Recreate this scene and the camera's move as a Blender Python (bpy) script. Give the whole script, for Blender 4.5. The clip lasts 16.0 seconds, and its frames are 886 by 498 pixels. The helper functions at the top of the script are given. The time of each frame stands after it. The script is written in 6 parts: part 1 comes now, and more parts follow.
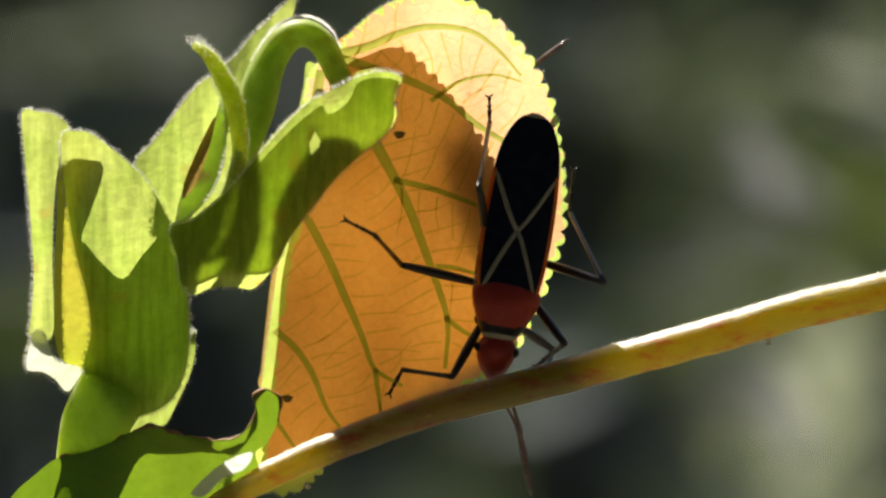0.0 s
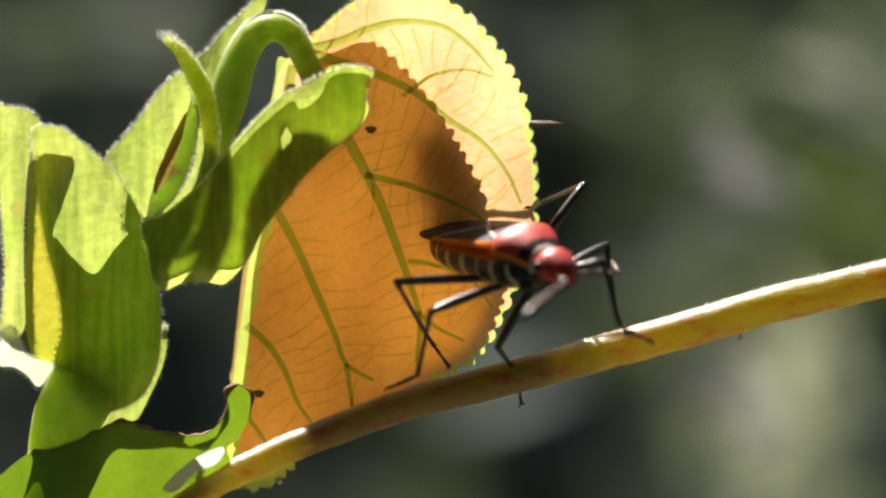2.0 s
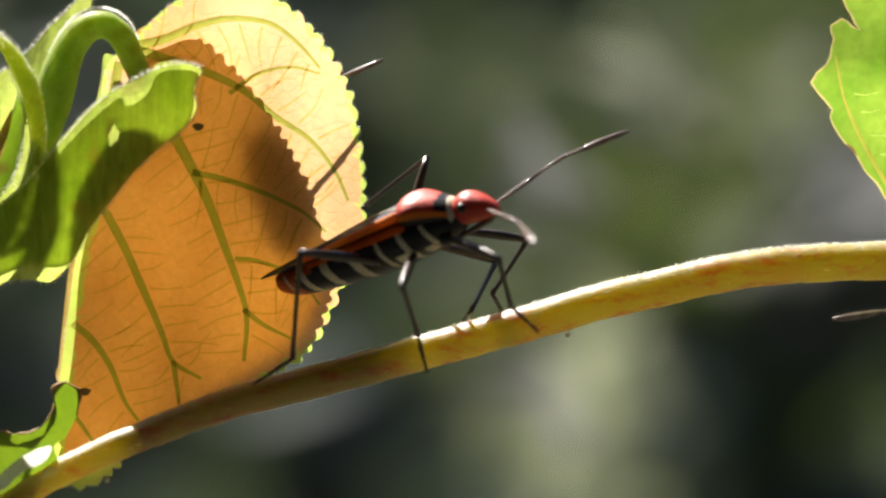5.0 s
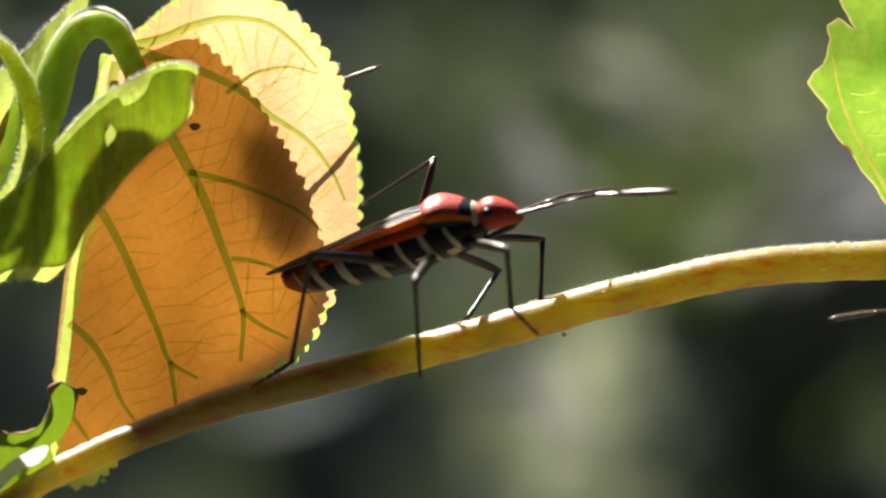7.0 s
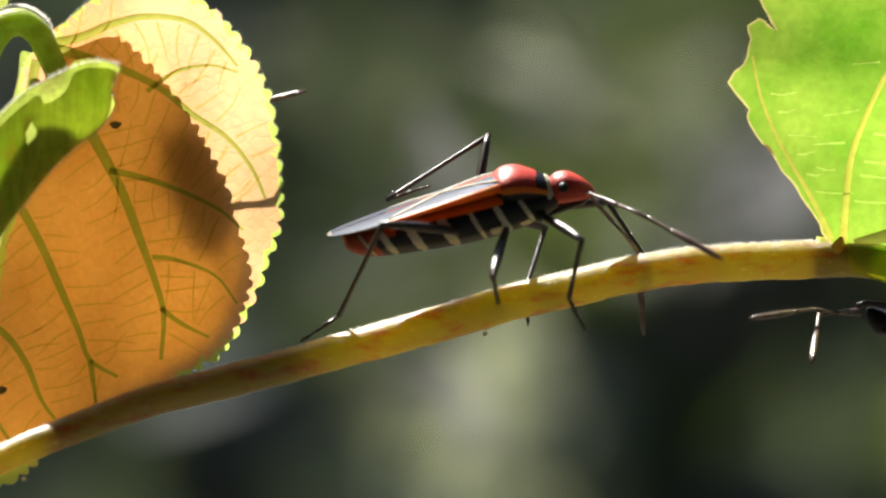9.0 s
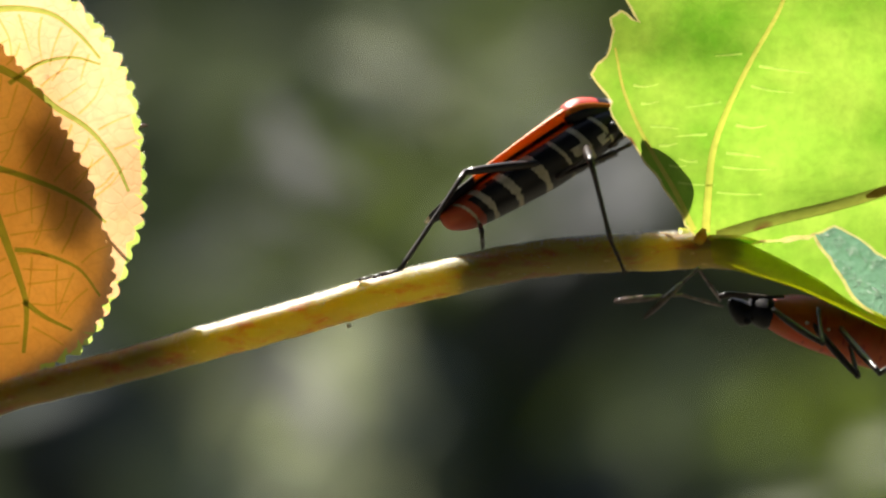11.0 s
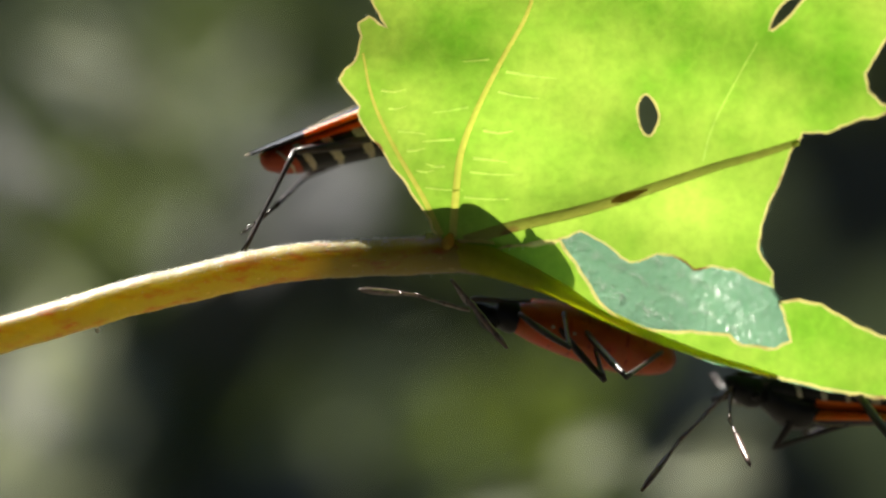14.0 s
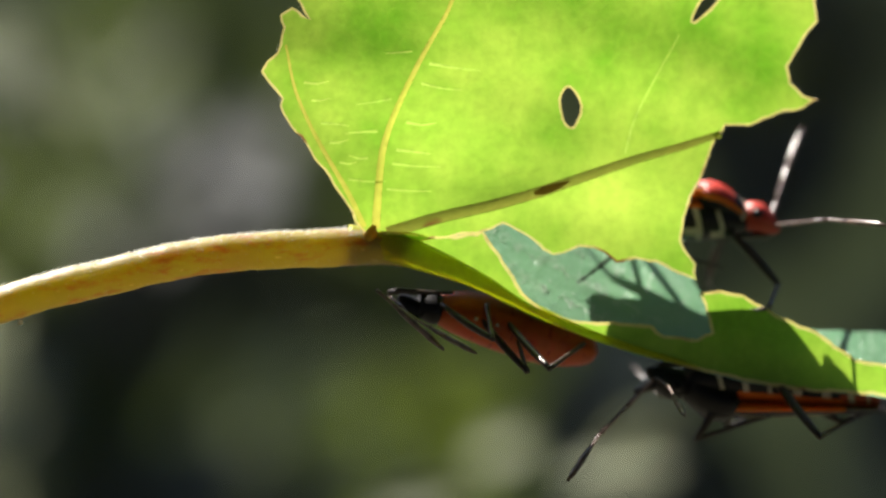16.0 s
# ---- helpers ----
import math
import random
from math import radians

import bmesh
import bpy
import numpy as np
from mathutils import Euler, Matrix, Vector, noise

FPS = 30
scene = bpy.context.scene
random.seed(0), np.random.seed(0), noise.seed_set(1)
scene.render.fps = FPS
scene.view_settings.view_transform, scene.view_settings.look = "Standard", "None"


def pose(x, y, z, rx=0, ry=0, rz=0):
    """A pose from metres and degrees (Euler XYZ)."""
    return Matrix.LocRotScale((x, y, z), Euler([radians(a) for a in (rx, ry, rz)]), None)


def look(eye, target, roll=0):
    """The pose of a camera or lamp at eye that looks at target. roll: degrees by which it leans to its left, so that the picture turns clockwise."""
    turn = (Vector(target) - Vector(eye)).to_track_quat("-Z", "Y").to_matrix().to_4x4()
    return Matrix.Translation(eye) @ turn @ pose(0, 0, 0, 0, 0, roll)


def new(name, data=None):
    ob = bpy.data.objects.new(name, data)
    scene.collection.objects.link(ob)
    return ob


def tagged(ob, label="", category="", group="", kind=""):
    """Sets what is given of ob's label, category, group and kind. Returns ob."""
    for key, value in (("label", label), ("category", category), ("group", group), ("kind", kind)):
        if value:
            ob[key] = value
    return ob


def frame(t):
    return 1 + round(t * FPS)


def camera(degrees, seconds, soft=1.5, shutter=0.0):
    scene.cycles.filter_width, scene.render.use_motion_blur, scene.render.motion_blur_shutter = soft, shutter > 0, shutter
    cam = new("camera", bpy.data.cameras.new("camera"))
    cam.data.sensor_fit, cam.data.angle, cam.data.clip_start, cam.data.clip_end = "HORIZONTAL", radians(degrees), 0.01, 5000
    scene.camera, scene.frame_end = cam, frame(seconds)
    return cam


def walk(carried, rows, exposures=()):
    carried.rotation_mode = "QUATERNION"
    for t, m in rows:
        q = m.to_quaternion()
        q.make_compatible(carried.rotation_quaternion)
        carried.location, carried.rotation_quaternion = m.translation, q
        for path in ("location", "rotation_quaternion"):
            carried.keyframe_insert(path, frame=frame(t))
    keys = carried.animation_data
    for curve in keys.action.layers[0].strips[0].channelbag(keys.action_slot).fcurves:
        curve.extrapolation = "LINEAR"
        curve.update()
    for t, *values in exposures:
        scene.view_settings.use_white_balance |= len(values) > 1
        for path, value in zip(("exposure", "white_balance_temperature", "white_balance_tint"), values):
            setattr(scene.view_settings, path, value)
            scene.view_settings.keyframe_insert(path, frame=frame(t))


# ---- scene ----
# A seed-bug walks along a leaf stalk in strong back light. Lengths below are in millimetres, times MM.
from mathutils.geometry import delaunay_2d_cdt

MM = 0.001
LIFT = 0.6          # height of the plant's middle above the ground, metres


def world(x, y, z):
    return Vector((x * MM, y * MM, z * MM + LIFT))


# ---- camera: a macro lens a quarter of a metre away, swung slowly to the right ----
cam = camera(12.4, 16.0, soft=2.4)
cam.data.dof.use_dof = True
cam.data.dof.focus_distance = 0.249
cam.data.dof.aperture_fstop = 19.0
cam.data.dof.aperture_blades = 0

# seconds, yaw, pitch, roll in degrees; the eye slides a little against the swing
PAN = [
    (0, -3.633, 0.108, 0.041),
    (0.5, -3.622, 0.028, 0.045),
    (1, -2.605, 0.118, -0.013),
    (1.5, -2.816, 0.099, -0.010),
    (2, -3.127, 0.037, 0.008),
    (2.5, -2.446, -0.007, -0.011),
    (3, -1.980, 0.014, -0.015),
    (3.5, -1.458, 0.027, -0.010),
    (4, -0.740, -0.017, -0.013),
    (4.5, -0.050, 0.007, -0.018),
    (4.7, -0.043, 0.002, -0.001),
    (6.8, -0.137, 0.009, 0.020),
    (7, -0.000, 0.000, 0.019),
    (7.5, 0.259, 0.021, 0.013),
    (8, 0.516, 0.003, -0.056),
    (8.2, 0.651, 0.004, -0.000),
    (10.3, 2.676, -0.056, 0.011),
    (10.5, 2.836, -0.046, -0.008),
    (11, 3.834, -0.123, 0.013),
    (11.5, 4.931, -0.112, -0.023),
    (12, 5.787, -0.118, 0.003),
    (12.5, 6.358, -0.145, -0.039),
    (13, 6.713, -0.151, -0.042),
    (13.5, 7.352, -0.133, -0.037),
    (14, 8.321, -0.056, 0.008),
    (14.5, 8.681, -0.056, 0.037),
    (15, 8.965, -0.069, 0.036),
    (15.5, 9.443, -0.154, 0.037),
    (16, 9.693, -0.172, 0.005),
]


def camera_row(t, yaw, pitch, roll):
    a, b = radians(yaw), radians(pitch)
    eye = world(-0.266 * 250 * math.tan(a) / 1.266, -250, 0)
    ahead = Vector((math.sin(a) * math.cos(b), math.cos(a) * math.cos(b), math.sin(b)))
    return t, look(eye, eye + ahead * 0.25, roll)


walk(cam, [camera_row(*r) for r in PAN],
     exposures=[(0.0, 1.62), (2.0, 1.70), (7.0, 1.74), (11.0, 1.74), (13.5, 1.70), (16.0, 1.60)])

# ---- light: sun behind the plant, high and to one side; open sky ----
SUN_WAY = Vector((0.27, -0.40, -0.76)).normalized()      # the way the light travels
toward = -SUN_WAY
sun = new("sun", bpy.data.lights.new("sun", "SUN"))
sun.data.energy, sun.data.angle, sun.data.color = 5.0, radians(0.5), (1.0, 0.94, 0.84)
sun.matrix_world = look((0, 0, 0), SUN_WAY) @ Matrix()
sun.location = (0, 0, 3)

sky_world = bpy.data.worlds.new("sky")
scene.world = sky_world
sky_world.use_nodes = True
wn = sky_world.node_tree
sky = wn.nodes.new("ShaderNodeTexSky")
sky.sky_type, sky.sun_disc = "NISHITA", False
sky.sun_elevation = math.asin(toward.z)
sky.sun_rotation = math.atan2(toward.x, toward.y)
wn.links.new(sky.outputs[0], wn.nodes["Background"].inputs[0])
wn.nodes["Background"].inputs[1].default_value = 0.045


# ---- materials ----
def material(name):
    m = bpy.data.materials.new(name)
    m.use_nodes = True
    nt = m.node_tree
    nt.nodes.clear()
    return m, nt


def node(nt, kind, **values):
    n = nt.nodes.new("ShaderNode" + kind)
    for key, value in values.items():
        n.inputs[key.replace("_", " ")].default_value = value
    return n


def ramp(nt, source, stops):
    r = nt.nodes.new("ShaderNodeValToRGB")
    el = r.color_ramp.elements
    while len(el) < len(stops):
        el.new(0.5)
    for e, (p, c) in zip(el, stops):
        e.position, e.color = p, (*c, 1) if len(c) == 3 else c
    nt.links.new(source, r.inputs[0])
    return r.outputs[0]


def mixed(nt, fac, a, b, mode="MIX"):
    m = nt.nodes.new("ShaderNodeMix")
    m.data_type, m.blend_type = "RGBA", mode
    for value, socket in ((fac, m.inputs[0]), (a, m.inputs[6]), (b, m.inputs[7])):
        if isinstance(value, (int, float)):
            socket.default_value = value
        elif isinstance(value, tuple):
            socket.default_value = (*value, 1)
        else:
            nt.links.new(value, socket)
    return m.outputs[2]


def noise_tex(nt, co, scale, detail=4.0, rough=0.6):
    n = node(nt, "TexNoise", Scale=scale, Detail=detail, Roughness=rough)
    nt.links.new(co, n.inputs["Vector"])
    return n.outputs["Fac"]


def leaf_material(name, low, high, through_low, through_high, passing=0.55, net=1.2, net_dark=0.35,
                  spots=None, rough=0.45, grain=0.7, bump=0.25, net_tint=None, down=0.0, shine=0.5, broad=160.0, streak=0.0):
    """A thin leaf: gloss and diffuse outside, light passing through; a net of fine veins, blotches."""
    m, nt = material(name)
    co = nt.nodes.new("ShaderNodeTexCoord").outputs["Object"]
    big = noise_tex(nt, co, broad, 3.0)
    fine = noise_tex(nt, co, 1900.0, 3.0)
    outside = ramp(nt, big, [(0.3, low), (0.7, high)])
    inside = ramp(nt, big, [(0.3, through_low), (0.7, through_high)])
    vor = node(nt, "TexVoronoi", Scale=1000.0 / net)
    vor.feature = "DISTANCE_TO_EDGE"
    warp = nt.nodes.new("ShaderNodeMixRGB")
    warp.inputs[0].default_value = 0.0006
    nz = node(nt, "TexNoise", Scale=700.0, Detail=2.0)
    nt.links.new(co, nz.inputs["Vector"])
    warp.blend_type = "ADD"
    nt.links.new(co, warp.inputs[1])
    nt.links.new(nz.outputs["Color"], warp.inputs[2])
    nt.links.new(warp.outputs[0], vor.inputs["Vector"])
    lines = ramp(nt, vor.outputs["Distance"], [(0.0, (1, 1, 1)), (0.09, (0, 0, 0))])
    k = node(nt, "Math")
    k.operation = "MULTIPLY"
    k.inputs[1].default_value = net_dark
    nt.links.new(lines, k.inputs[0])
    tint = net_tint or tuple(c * 0.5 for c in through_low)
    inside = mixed(nt, k.outputs[0], inside, tint)
    outside = mixed(nt, k.outputs[0], outside, tuple(c * 0.7 for c in low))
    speck = ramp(nt, fine, [(0.3, (1 - grain * 0.5,) * 3), (0.7, (1, 1, 1))])
    inside = mixed(nt, 1.0, inside, speck, "MULTIPLY")
    if streak:
        drawn = nt.nodes.new("ShaderNodeMapping")
        drawn.inputs["Scale"].default_value = (1, 1, 0.1)
        nt.links.new(co, drawn.inputs["Vector"])
        lane = ramp(nt, noise_tex(nt, drawn.outputs[0], 1500.0, 3.0), [(0.3, (1 - streak,) * 3), (0.65, (1, 1, 1))])
        inside = mixed(nt, 1.0, inside, lane, "MULTIPLY")
        outside = mixed(nt, 1.0, outside, lane, "MULTIPLY")
    if spots:
        s = noise_tex(nt, co, 420.0, 2.0, 0.4)
        mask = ramp(nt, s, [(0.66, (0, 0, 0)), (0.74, (1, 1, 1))])
        inside = mixed(nt, mask, inside, spots)
        outside = mixed(nt, mask, outside, spots)
    b = node(nt, "Bump", Strength=bump, Distance=0.0002)
    h = mixed(nt, 0.5, lines, fine) if net_dark > 0.1 else fine
    nt.links.new(h, b.inputs["Height"])
    p = node(nt, "BsdfPrincipled", Roughness=rough)
    p.inputs["Sheen Weight"].default_value, p.inputs["Sheen Roughness"].default_value = down, 0.4
    p.inputs["Specular IOR Level"].default_value = shine
    nt.links.new(outside, p.inputs["Base Color"])
    nt.links.new(b.outputs[0], p.inputs["Normal"])
    tr = node(nt, "BsdfTranslucent")
    nt.links.new(inside, tr.inputs["Color"])
    nt.links.new(b.outputs[0], tr.inputs["Normal"])
    mix = node(nt, "MixShader", Fac=passing)
    nt.links.new(p.outputs[0], mix.inputs[1])
    nt.links.new(tr.outputs[0], mix.inputs[2])
    out = nt.nodes.new("ShaderNodeOutputMaterial")
    nt.links.new(mix.outputs[0], out.inputs[0])
    return m


def skin_material(name, low, high, rough=0.4, scale=600.0, bump=0.2, coat=0.0, passing=0.0, third=None, shine=0.5, down=0.0, glow=0.0, deep=0.001, bleed=(1.2, 0.8, 0.25), polish=0.5, sheen_tint=None):
    """Bug shell, stalk or earth: two blended colours, fine relief."""
    m, nt = material(name)
    co = nt.nodes.new("ShaderNodeTexCoord").outputs["Object"]
    big = noise_tex(nt, co, scale, 4.0)
    fine = noise_tex(nt, co, scale * 6, 2.0)
    stops = [(0.32, low), (0.62, high)] if third is None else [(0.3, low), (0.5, high), (0.63, third)]
    colour = ramp(nt, big, stops)
    b = node(nt, "Bump", Strength=bump, Distance=0.00012)
    nt.links.new(fine, b.inputs["Height"])
    p = node(nt, "BsdfPrincipled", Roughness=rough)
    p.inputs["Coat Weight"].default_value = coat
    p.inputs["Specular IOR Level"].default_value = shine
    p.inputs["Coat Roughness"].default_value = polish
    if sheen_tint:
        p.inputs["Specular Tint"].default_value = (*sheen_tint, 1)
    p.inputs["Sheen Weight"].default_value, p.inputs["Sheen Roughness"].default_value = down, 0.4
    if glow:
        p.inputs["Subsurface Weight"].default_value = glow
        p.inputs["Subsurface Radius"].default_value = bleed
        p.inputs["Subsurface Scale"].default_value = deep
    nt.links.new(colour, p.inputs["Base Color"])
    nt.links.new(b.outputs[0], p.inputs["Normal"])
    last = p.outputs[0]
    if passing:
        tr = node(nt, "BsdfTranslucent")
        nt.links.new(colour, tr.inputs["Color"])
        mix = node(nt, "MixShader", Fac=passing)
        nt.links.new(last, mix.inputs[1])
        nt.links.new(tr.outputs[0], mix.inputs[2])
        last = mix.outputs[0]
    out = nt.nodes.new("ShaderNodeOutputMaterial")
    nt.links.new(last, out.inputs[0])
    return m


YELLOW = leaf_material("yellow_leaf", (0.42, 0.24, 0.04), (0.55, 0.36, 0.06), (0.94, 0.51, 0.22), (1.0, 0.62, 0.33),
                       passing=0.66, net=0.9, net_dark=0.15, grain=0.25, bump=0.12, net_tint=(0.72, 0.34, 0.07))
REAR = leaf_material("rear_leaf", (0.42, 0.24, 0.04), (0.55, 0.36, 0.06), (0.70, 0.47, 0.11), (0.84, 0.58, 0.15), passing=0.46, net=0.9, net_dark=0.2, grain=0.2)
YELLOW_VEIN = leaf_material("yellow_vein", (0.22, 0.26, 0.03), (0.28, 0.30, 0.05), (0.42, 0.44, 0.07), (0.54, 0.52, 0.10),
                            passing=0.54, net_dark=0.0, grain=0.3)
VEINLET = leaf_material("veinlet", (0.36, 0.26, 0.04), (0.4, 0.3, 0.05), (0.76, 0.48, 0.12), (0.84, 0.54, 0.16), passing=0.6, net_dark=0.0, grain=0.2)
MARGIN = leaf_material("leaf_margin", (0.45, 0.45, 0.10), (0.55, 0.52, 0.12), (0.62, 0.85, 0.14), (0.74, 0.9, 0.22),
                       passing=0.6, net_dark=0.0, grain=0.3)
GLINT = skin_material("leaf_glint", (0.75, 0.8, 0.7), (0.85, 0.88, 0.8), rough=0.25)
GREEN = leaf_material("green_leaf", (0.10, 0.20, 0.02), (0.16, 0.26, 0.03), (0.16, 0.40, 0.02), (0.47, 0.655, 0.08),
                      passing=0.62, net=1.5, net_dark=0.08, grain=0.4, bump=0.12, net_tint=(0.50, 0.70, 0.09), broad=110.0)
GREEN_VEIN = leaf_material("green_vein", (0.30, 0.26, 0.05), (0.36, 0.28, 0.07), (0.52, 0.60, 0.07), (0.64, 0.60, 0.10),
                           passing=0.55, net_dark=0.0, grain=0.4)
BROWN_VEIN = leaf_material("browned_vein", (0.20, 0.17, 0.04), (0.26, 0.20, 0.05), (0.20, 0.28, 0.03), (0.28, 0.30, 0.04),
                           passing=0.42, net_dark=0.0, grain=0.4, spots=(0.16, 0.09, 0.02))
GREEN_TWIG = leaf_material("green_side_vein", (0.30, 0.36, 0.10), (0.34, 0.40, 0.12), (0.40, 0.66, 0.08), (0.56, 0.76, 0.12), passing=0.64, net_dark=0.0)
GREEN_EDGE = leaf_material("dry_edge", (0.45, 0.36, 0.12), (0.5, 0.42, 0.16), (0.85, 0.75, 0.22), (0.9, 0.8, 0.3),
                           passing=0.5, net_dark=0.0, grain=0.6, spots=(0.22, 0.08, 0.03))
UPPER = leaf_material("upper_side", (0.12, 0.30, 0.15), (0.20, 0.40, 0.22), (0.12, 0.3, 0.05), (0.2, 0.4, 0.08),
                      passing=0.12, net=0.5, net_dark=0.25, rough=0.3, grain=0.4, bump=0.5, down=0.12)
SEPAL = leaf_material("sepal", (0.19, 0.29, 0.05), (0.28, 0.38, 0.08), (0.50, 0.68, 0.09), (0.80, 0.87, 0.22),
                      passing=0.56, net=0.7, net_dark=0.05, grain=0.45, spots=(0.46, 0.42, 0.08), streak=0.38, rough=0.6, bump=0.28, down=0.25, shine=0.3)
SEPAL_BACK = leaf_material("sepal_back", (0.16, 0.24, 0.04), (0.22, 0.3, 0.06), (0.52, 0.66, 0.09), (0.62, 0.76, 0.14), passing=0.62, net_dark=0.0, grain=0.3)
# Dull green of the torn leaf; in the seed head it stands in for shade.
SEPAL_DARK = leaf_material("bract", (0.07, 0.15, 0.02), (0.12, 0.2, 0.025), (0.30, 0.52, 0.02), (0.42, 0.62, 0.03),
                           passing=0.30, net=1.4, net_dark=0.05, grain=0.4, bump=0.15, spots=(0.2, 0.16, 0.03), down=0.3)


def stalk_material():
    """Yellow rind with red-brown flecks drawn out along the stalk, pale scars and fine ribs."""
    m, nt = material("stalk")
    co = nt.nodes.new("ShaderNodeTexCoord").outputs["Object"]
    drawn = nt.nodes.new("ShaderNodeMapping")
    drawn.inputs["Rotation"].default_value = (0, radians(15), 0)
    drawn.inputs["Scale"].default_value = (0.4, 1, 1)
    nt.links.new(co, drawn.inputs["Vector"])
    along_it = drawn.outputs[0]
    big = noise_tex(nt, co, 260.0, 3.0)
    fleck = noise_tex(nt, along_it, 900.0, 5.0, 0.7)
    fine = noise_tex(nt, along_it, 3200.0, 3.0)
    rind = ramp(nt, big, [(0.3, (0.21, 0.19, 0.016)), (0.52, (0.31, 0.26, 0.022)), (0.72, (0.31, 0.20, 0.02))])
    mask = ramp(nt, fleck, [(0.51, (0, 0, 0)), (0.66, (0.9, 0.9, 0.9))])
    rind = mixed(nt, mask, rind, (0.40, 0.11, 0.018))
    scar = ramp(nt, noise_tex(nt, along_it, 2100.0, 2.0), [(0.66, (0, 0, 0)), (0.72, (1, 1, 1))])
    rind = mixed(nt, scar, rind, (0.78, 0.66, 0.30))
    b = node(nt, "Bump", Strength=0.6, Distance=0.0002)
    nt.links.new(mixed(nt, 0.5, fleck, fine), b.inputs["Height"])
    p = node(nt, "BsdfPrincipled", Roughness=0.42)
    p.inputs["Coat Weight"].default_value, p.inputs["Coat Roughness"].default_value = 1.0, 0.5
    p.inputs["Coat IOR"].default_value = 1.9
    p.inputs["Sheen Weight"].default_value, p.inputs["Sheen Roughness"].default_value = 1.0, 0.3
    p.inputs["Subsurface Weight"].default_value, p.inputs["Subsurface Scale"].default_value = 0.85, 0.0018
    p.inputs["Subsurface Radius"].default_value = (1.0, 0.8, 0.25)
    nt.links.new(rind, p.inputs["Base Color"])
    nt.links.new(b.outputs[0], p.inputs["Normal"])
    glow = node(nt, "BsdfTranslucent")
    nt.links.new(mixed(nt, mask, (0.96, 0.84, 0.08), (0.80, 0.26, 0.03)), glow.inputs["Color"])
    nt.links.new(b.outputs[0], glow.inputs["Normal"])
    mix = node(nt, "MixShader", Fac=0.45)
    nt.links.new(p.outputs[0], mix.inputs[1])
    nt.links.new(glow.outputs[0], mix.inputs[2])
    out = nt.nodes.new("ShaderNodeOutputMaterial")
    nt.links.new(mix.outputs[0], out.inputs[0])
    return m


STALK = stalk_material()
BAFFLE = skin_material("baffle", (0.62, 0.50, 0.14), (0.70, 0.58, 0.20), rough=0.8)
STEM = skin_material("green_stem", (0.32, 0.44, 0.07), (0.42, 0.54, 0.11), rough=0.5, scale=500.0, glow=0.8, deep=0.003, bleed=(1.0, 1.0, 0.4), passing=0.5, down=0.3, third=(0.34, 0.40, 0.06))
RIB = leaf_material("rib", (0.34, 0.42, 0.04), (0.46, 0.48, 0.06), (0.80, 0.86, 0.06), (0.90, 0.88, 0.10), passing=0.66, net_dark=0.0, grain=0.3)
LIP = leaf_material("sepal_lip", (0.55, 0.6, 0.4), (0.7, 0.72, 0.55), (0.85, 0.9, 0.6), (0.95, 0.97, 0.8), passing=0.55, net_dark=0.0, grain=0.3, rough=0.35, down=0.6)
LINING = leaf_material("sepal_lining", (0.3, 0.32, 0.04), (0.36, 0.36, 0.05), (0.62, 0.66, 0.05), (0.74, 0.62, 0.07), passing=0.5, net_dark=0.0, grain=0.3, spots=(0.55, 0.33, 0.05))
HAIR = skin_material("plant_hair", (0.84, 0.84, 0.74), (0.92, 0.92, 0.84), rough=0.35, passing=0.55)
DRY_SLIT = leaf_material("dry_slit", (0.18, 0.10, 0.03), (0.26, 0.16, 0.05), (0.34, 0.20, 0.05), (0.44, 0.28, 0.07), passing=0.5, net_dark=0.0, grain=0.6)
JOINT = skin_material("leaf_joint", (0.72, 0.38, 0.05), (0.80, 0.60, 0.08), rough=0.5, scale=900.0, passing=0.6)
BROWN = skin_material("dry_brown", (0.20, 0.10, 0.04), (0.34, 0.19, 0.07), rough=0.7)
RED = skin_material("red_shell", (0.36, 0.020, 0.009), (0.48, 0.036, 0.013), rough=0.46, scale=900.0, bump=0.35, coat=0.05, glow=0.35, deep=0.0006, bleed=(1.2, 0.3, 0.15))
ORANGE = skin_material("orange_shell", (0.74, 0.12, 0.012), (0.84, 0.19, 0.018), rough=0.4, scale=900.0)
DULL_RED = skin_material("dull_red", (0.30, 0.034, 0.009), (0.42, 0.055, 0.011), rough=0.5, scale=900.0)
EDGE_RED = skin_material("wing_margin", (0.92, 0.20, 0.016), (0.97, 0.31, 0.026), rough=0.4, scale=900.0, passing=0.5)
BLACK = skin_material("black_shell", (0.006, 0.006, 0.008), (0.014, 0.013, 0.016), rough=0.36, scale=1200.0, shine=0.3)
WING = skin_material("black_wing", (0.008, 0.009, 0.014), (0.018, 0.019, 0.028), rough=0.5, scale=1500.0, bump=0.3, shine=0.15, sheen_tint=(0.30, 0.50, 1.0))
MEMBRANE = skin_material("wing_membrane_rim", (0.30, 0.26, 0.20), (0.42, 0.38, 0.30), rough=0.4, scale=900.0, passing=0.5)
NYMPH = skin_material("nymph_shell", (0.40, 0.055, 0.009), (0.52, 0.10, 0.014), rough=0.42, scale=500.0, glow=0.3, deep=0.0008, bleed=(1.2, 0.4, 0.15), third=(0.60, 0.07, 0.012))
CREAM = skin_material("cream_band", (0.40, 0.35, 0.25), (0.54, 0.49, 0.37), rough=0.5, scale=900.0)
LINE = skin_material("wing_line", (0.30, 0.26, 0.17), (0.40, 0.35, 0.24), rough=0.5, scale=900.0)
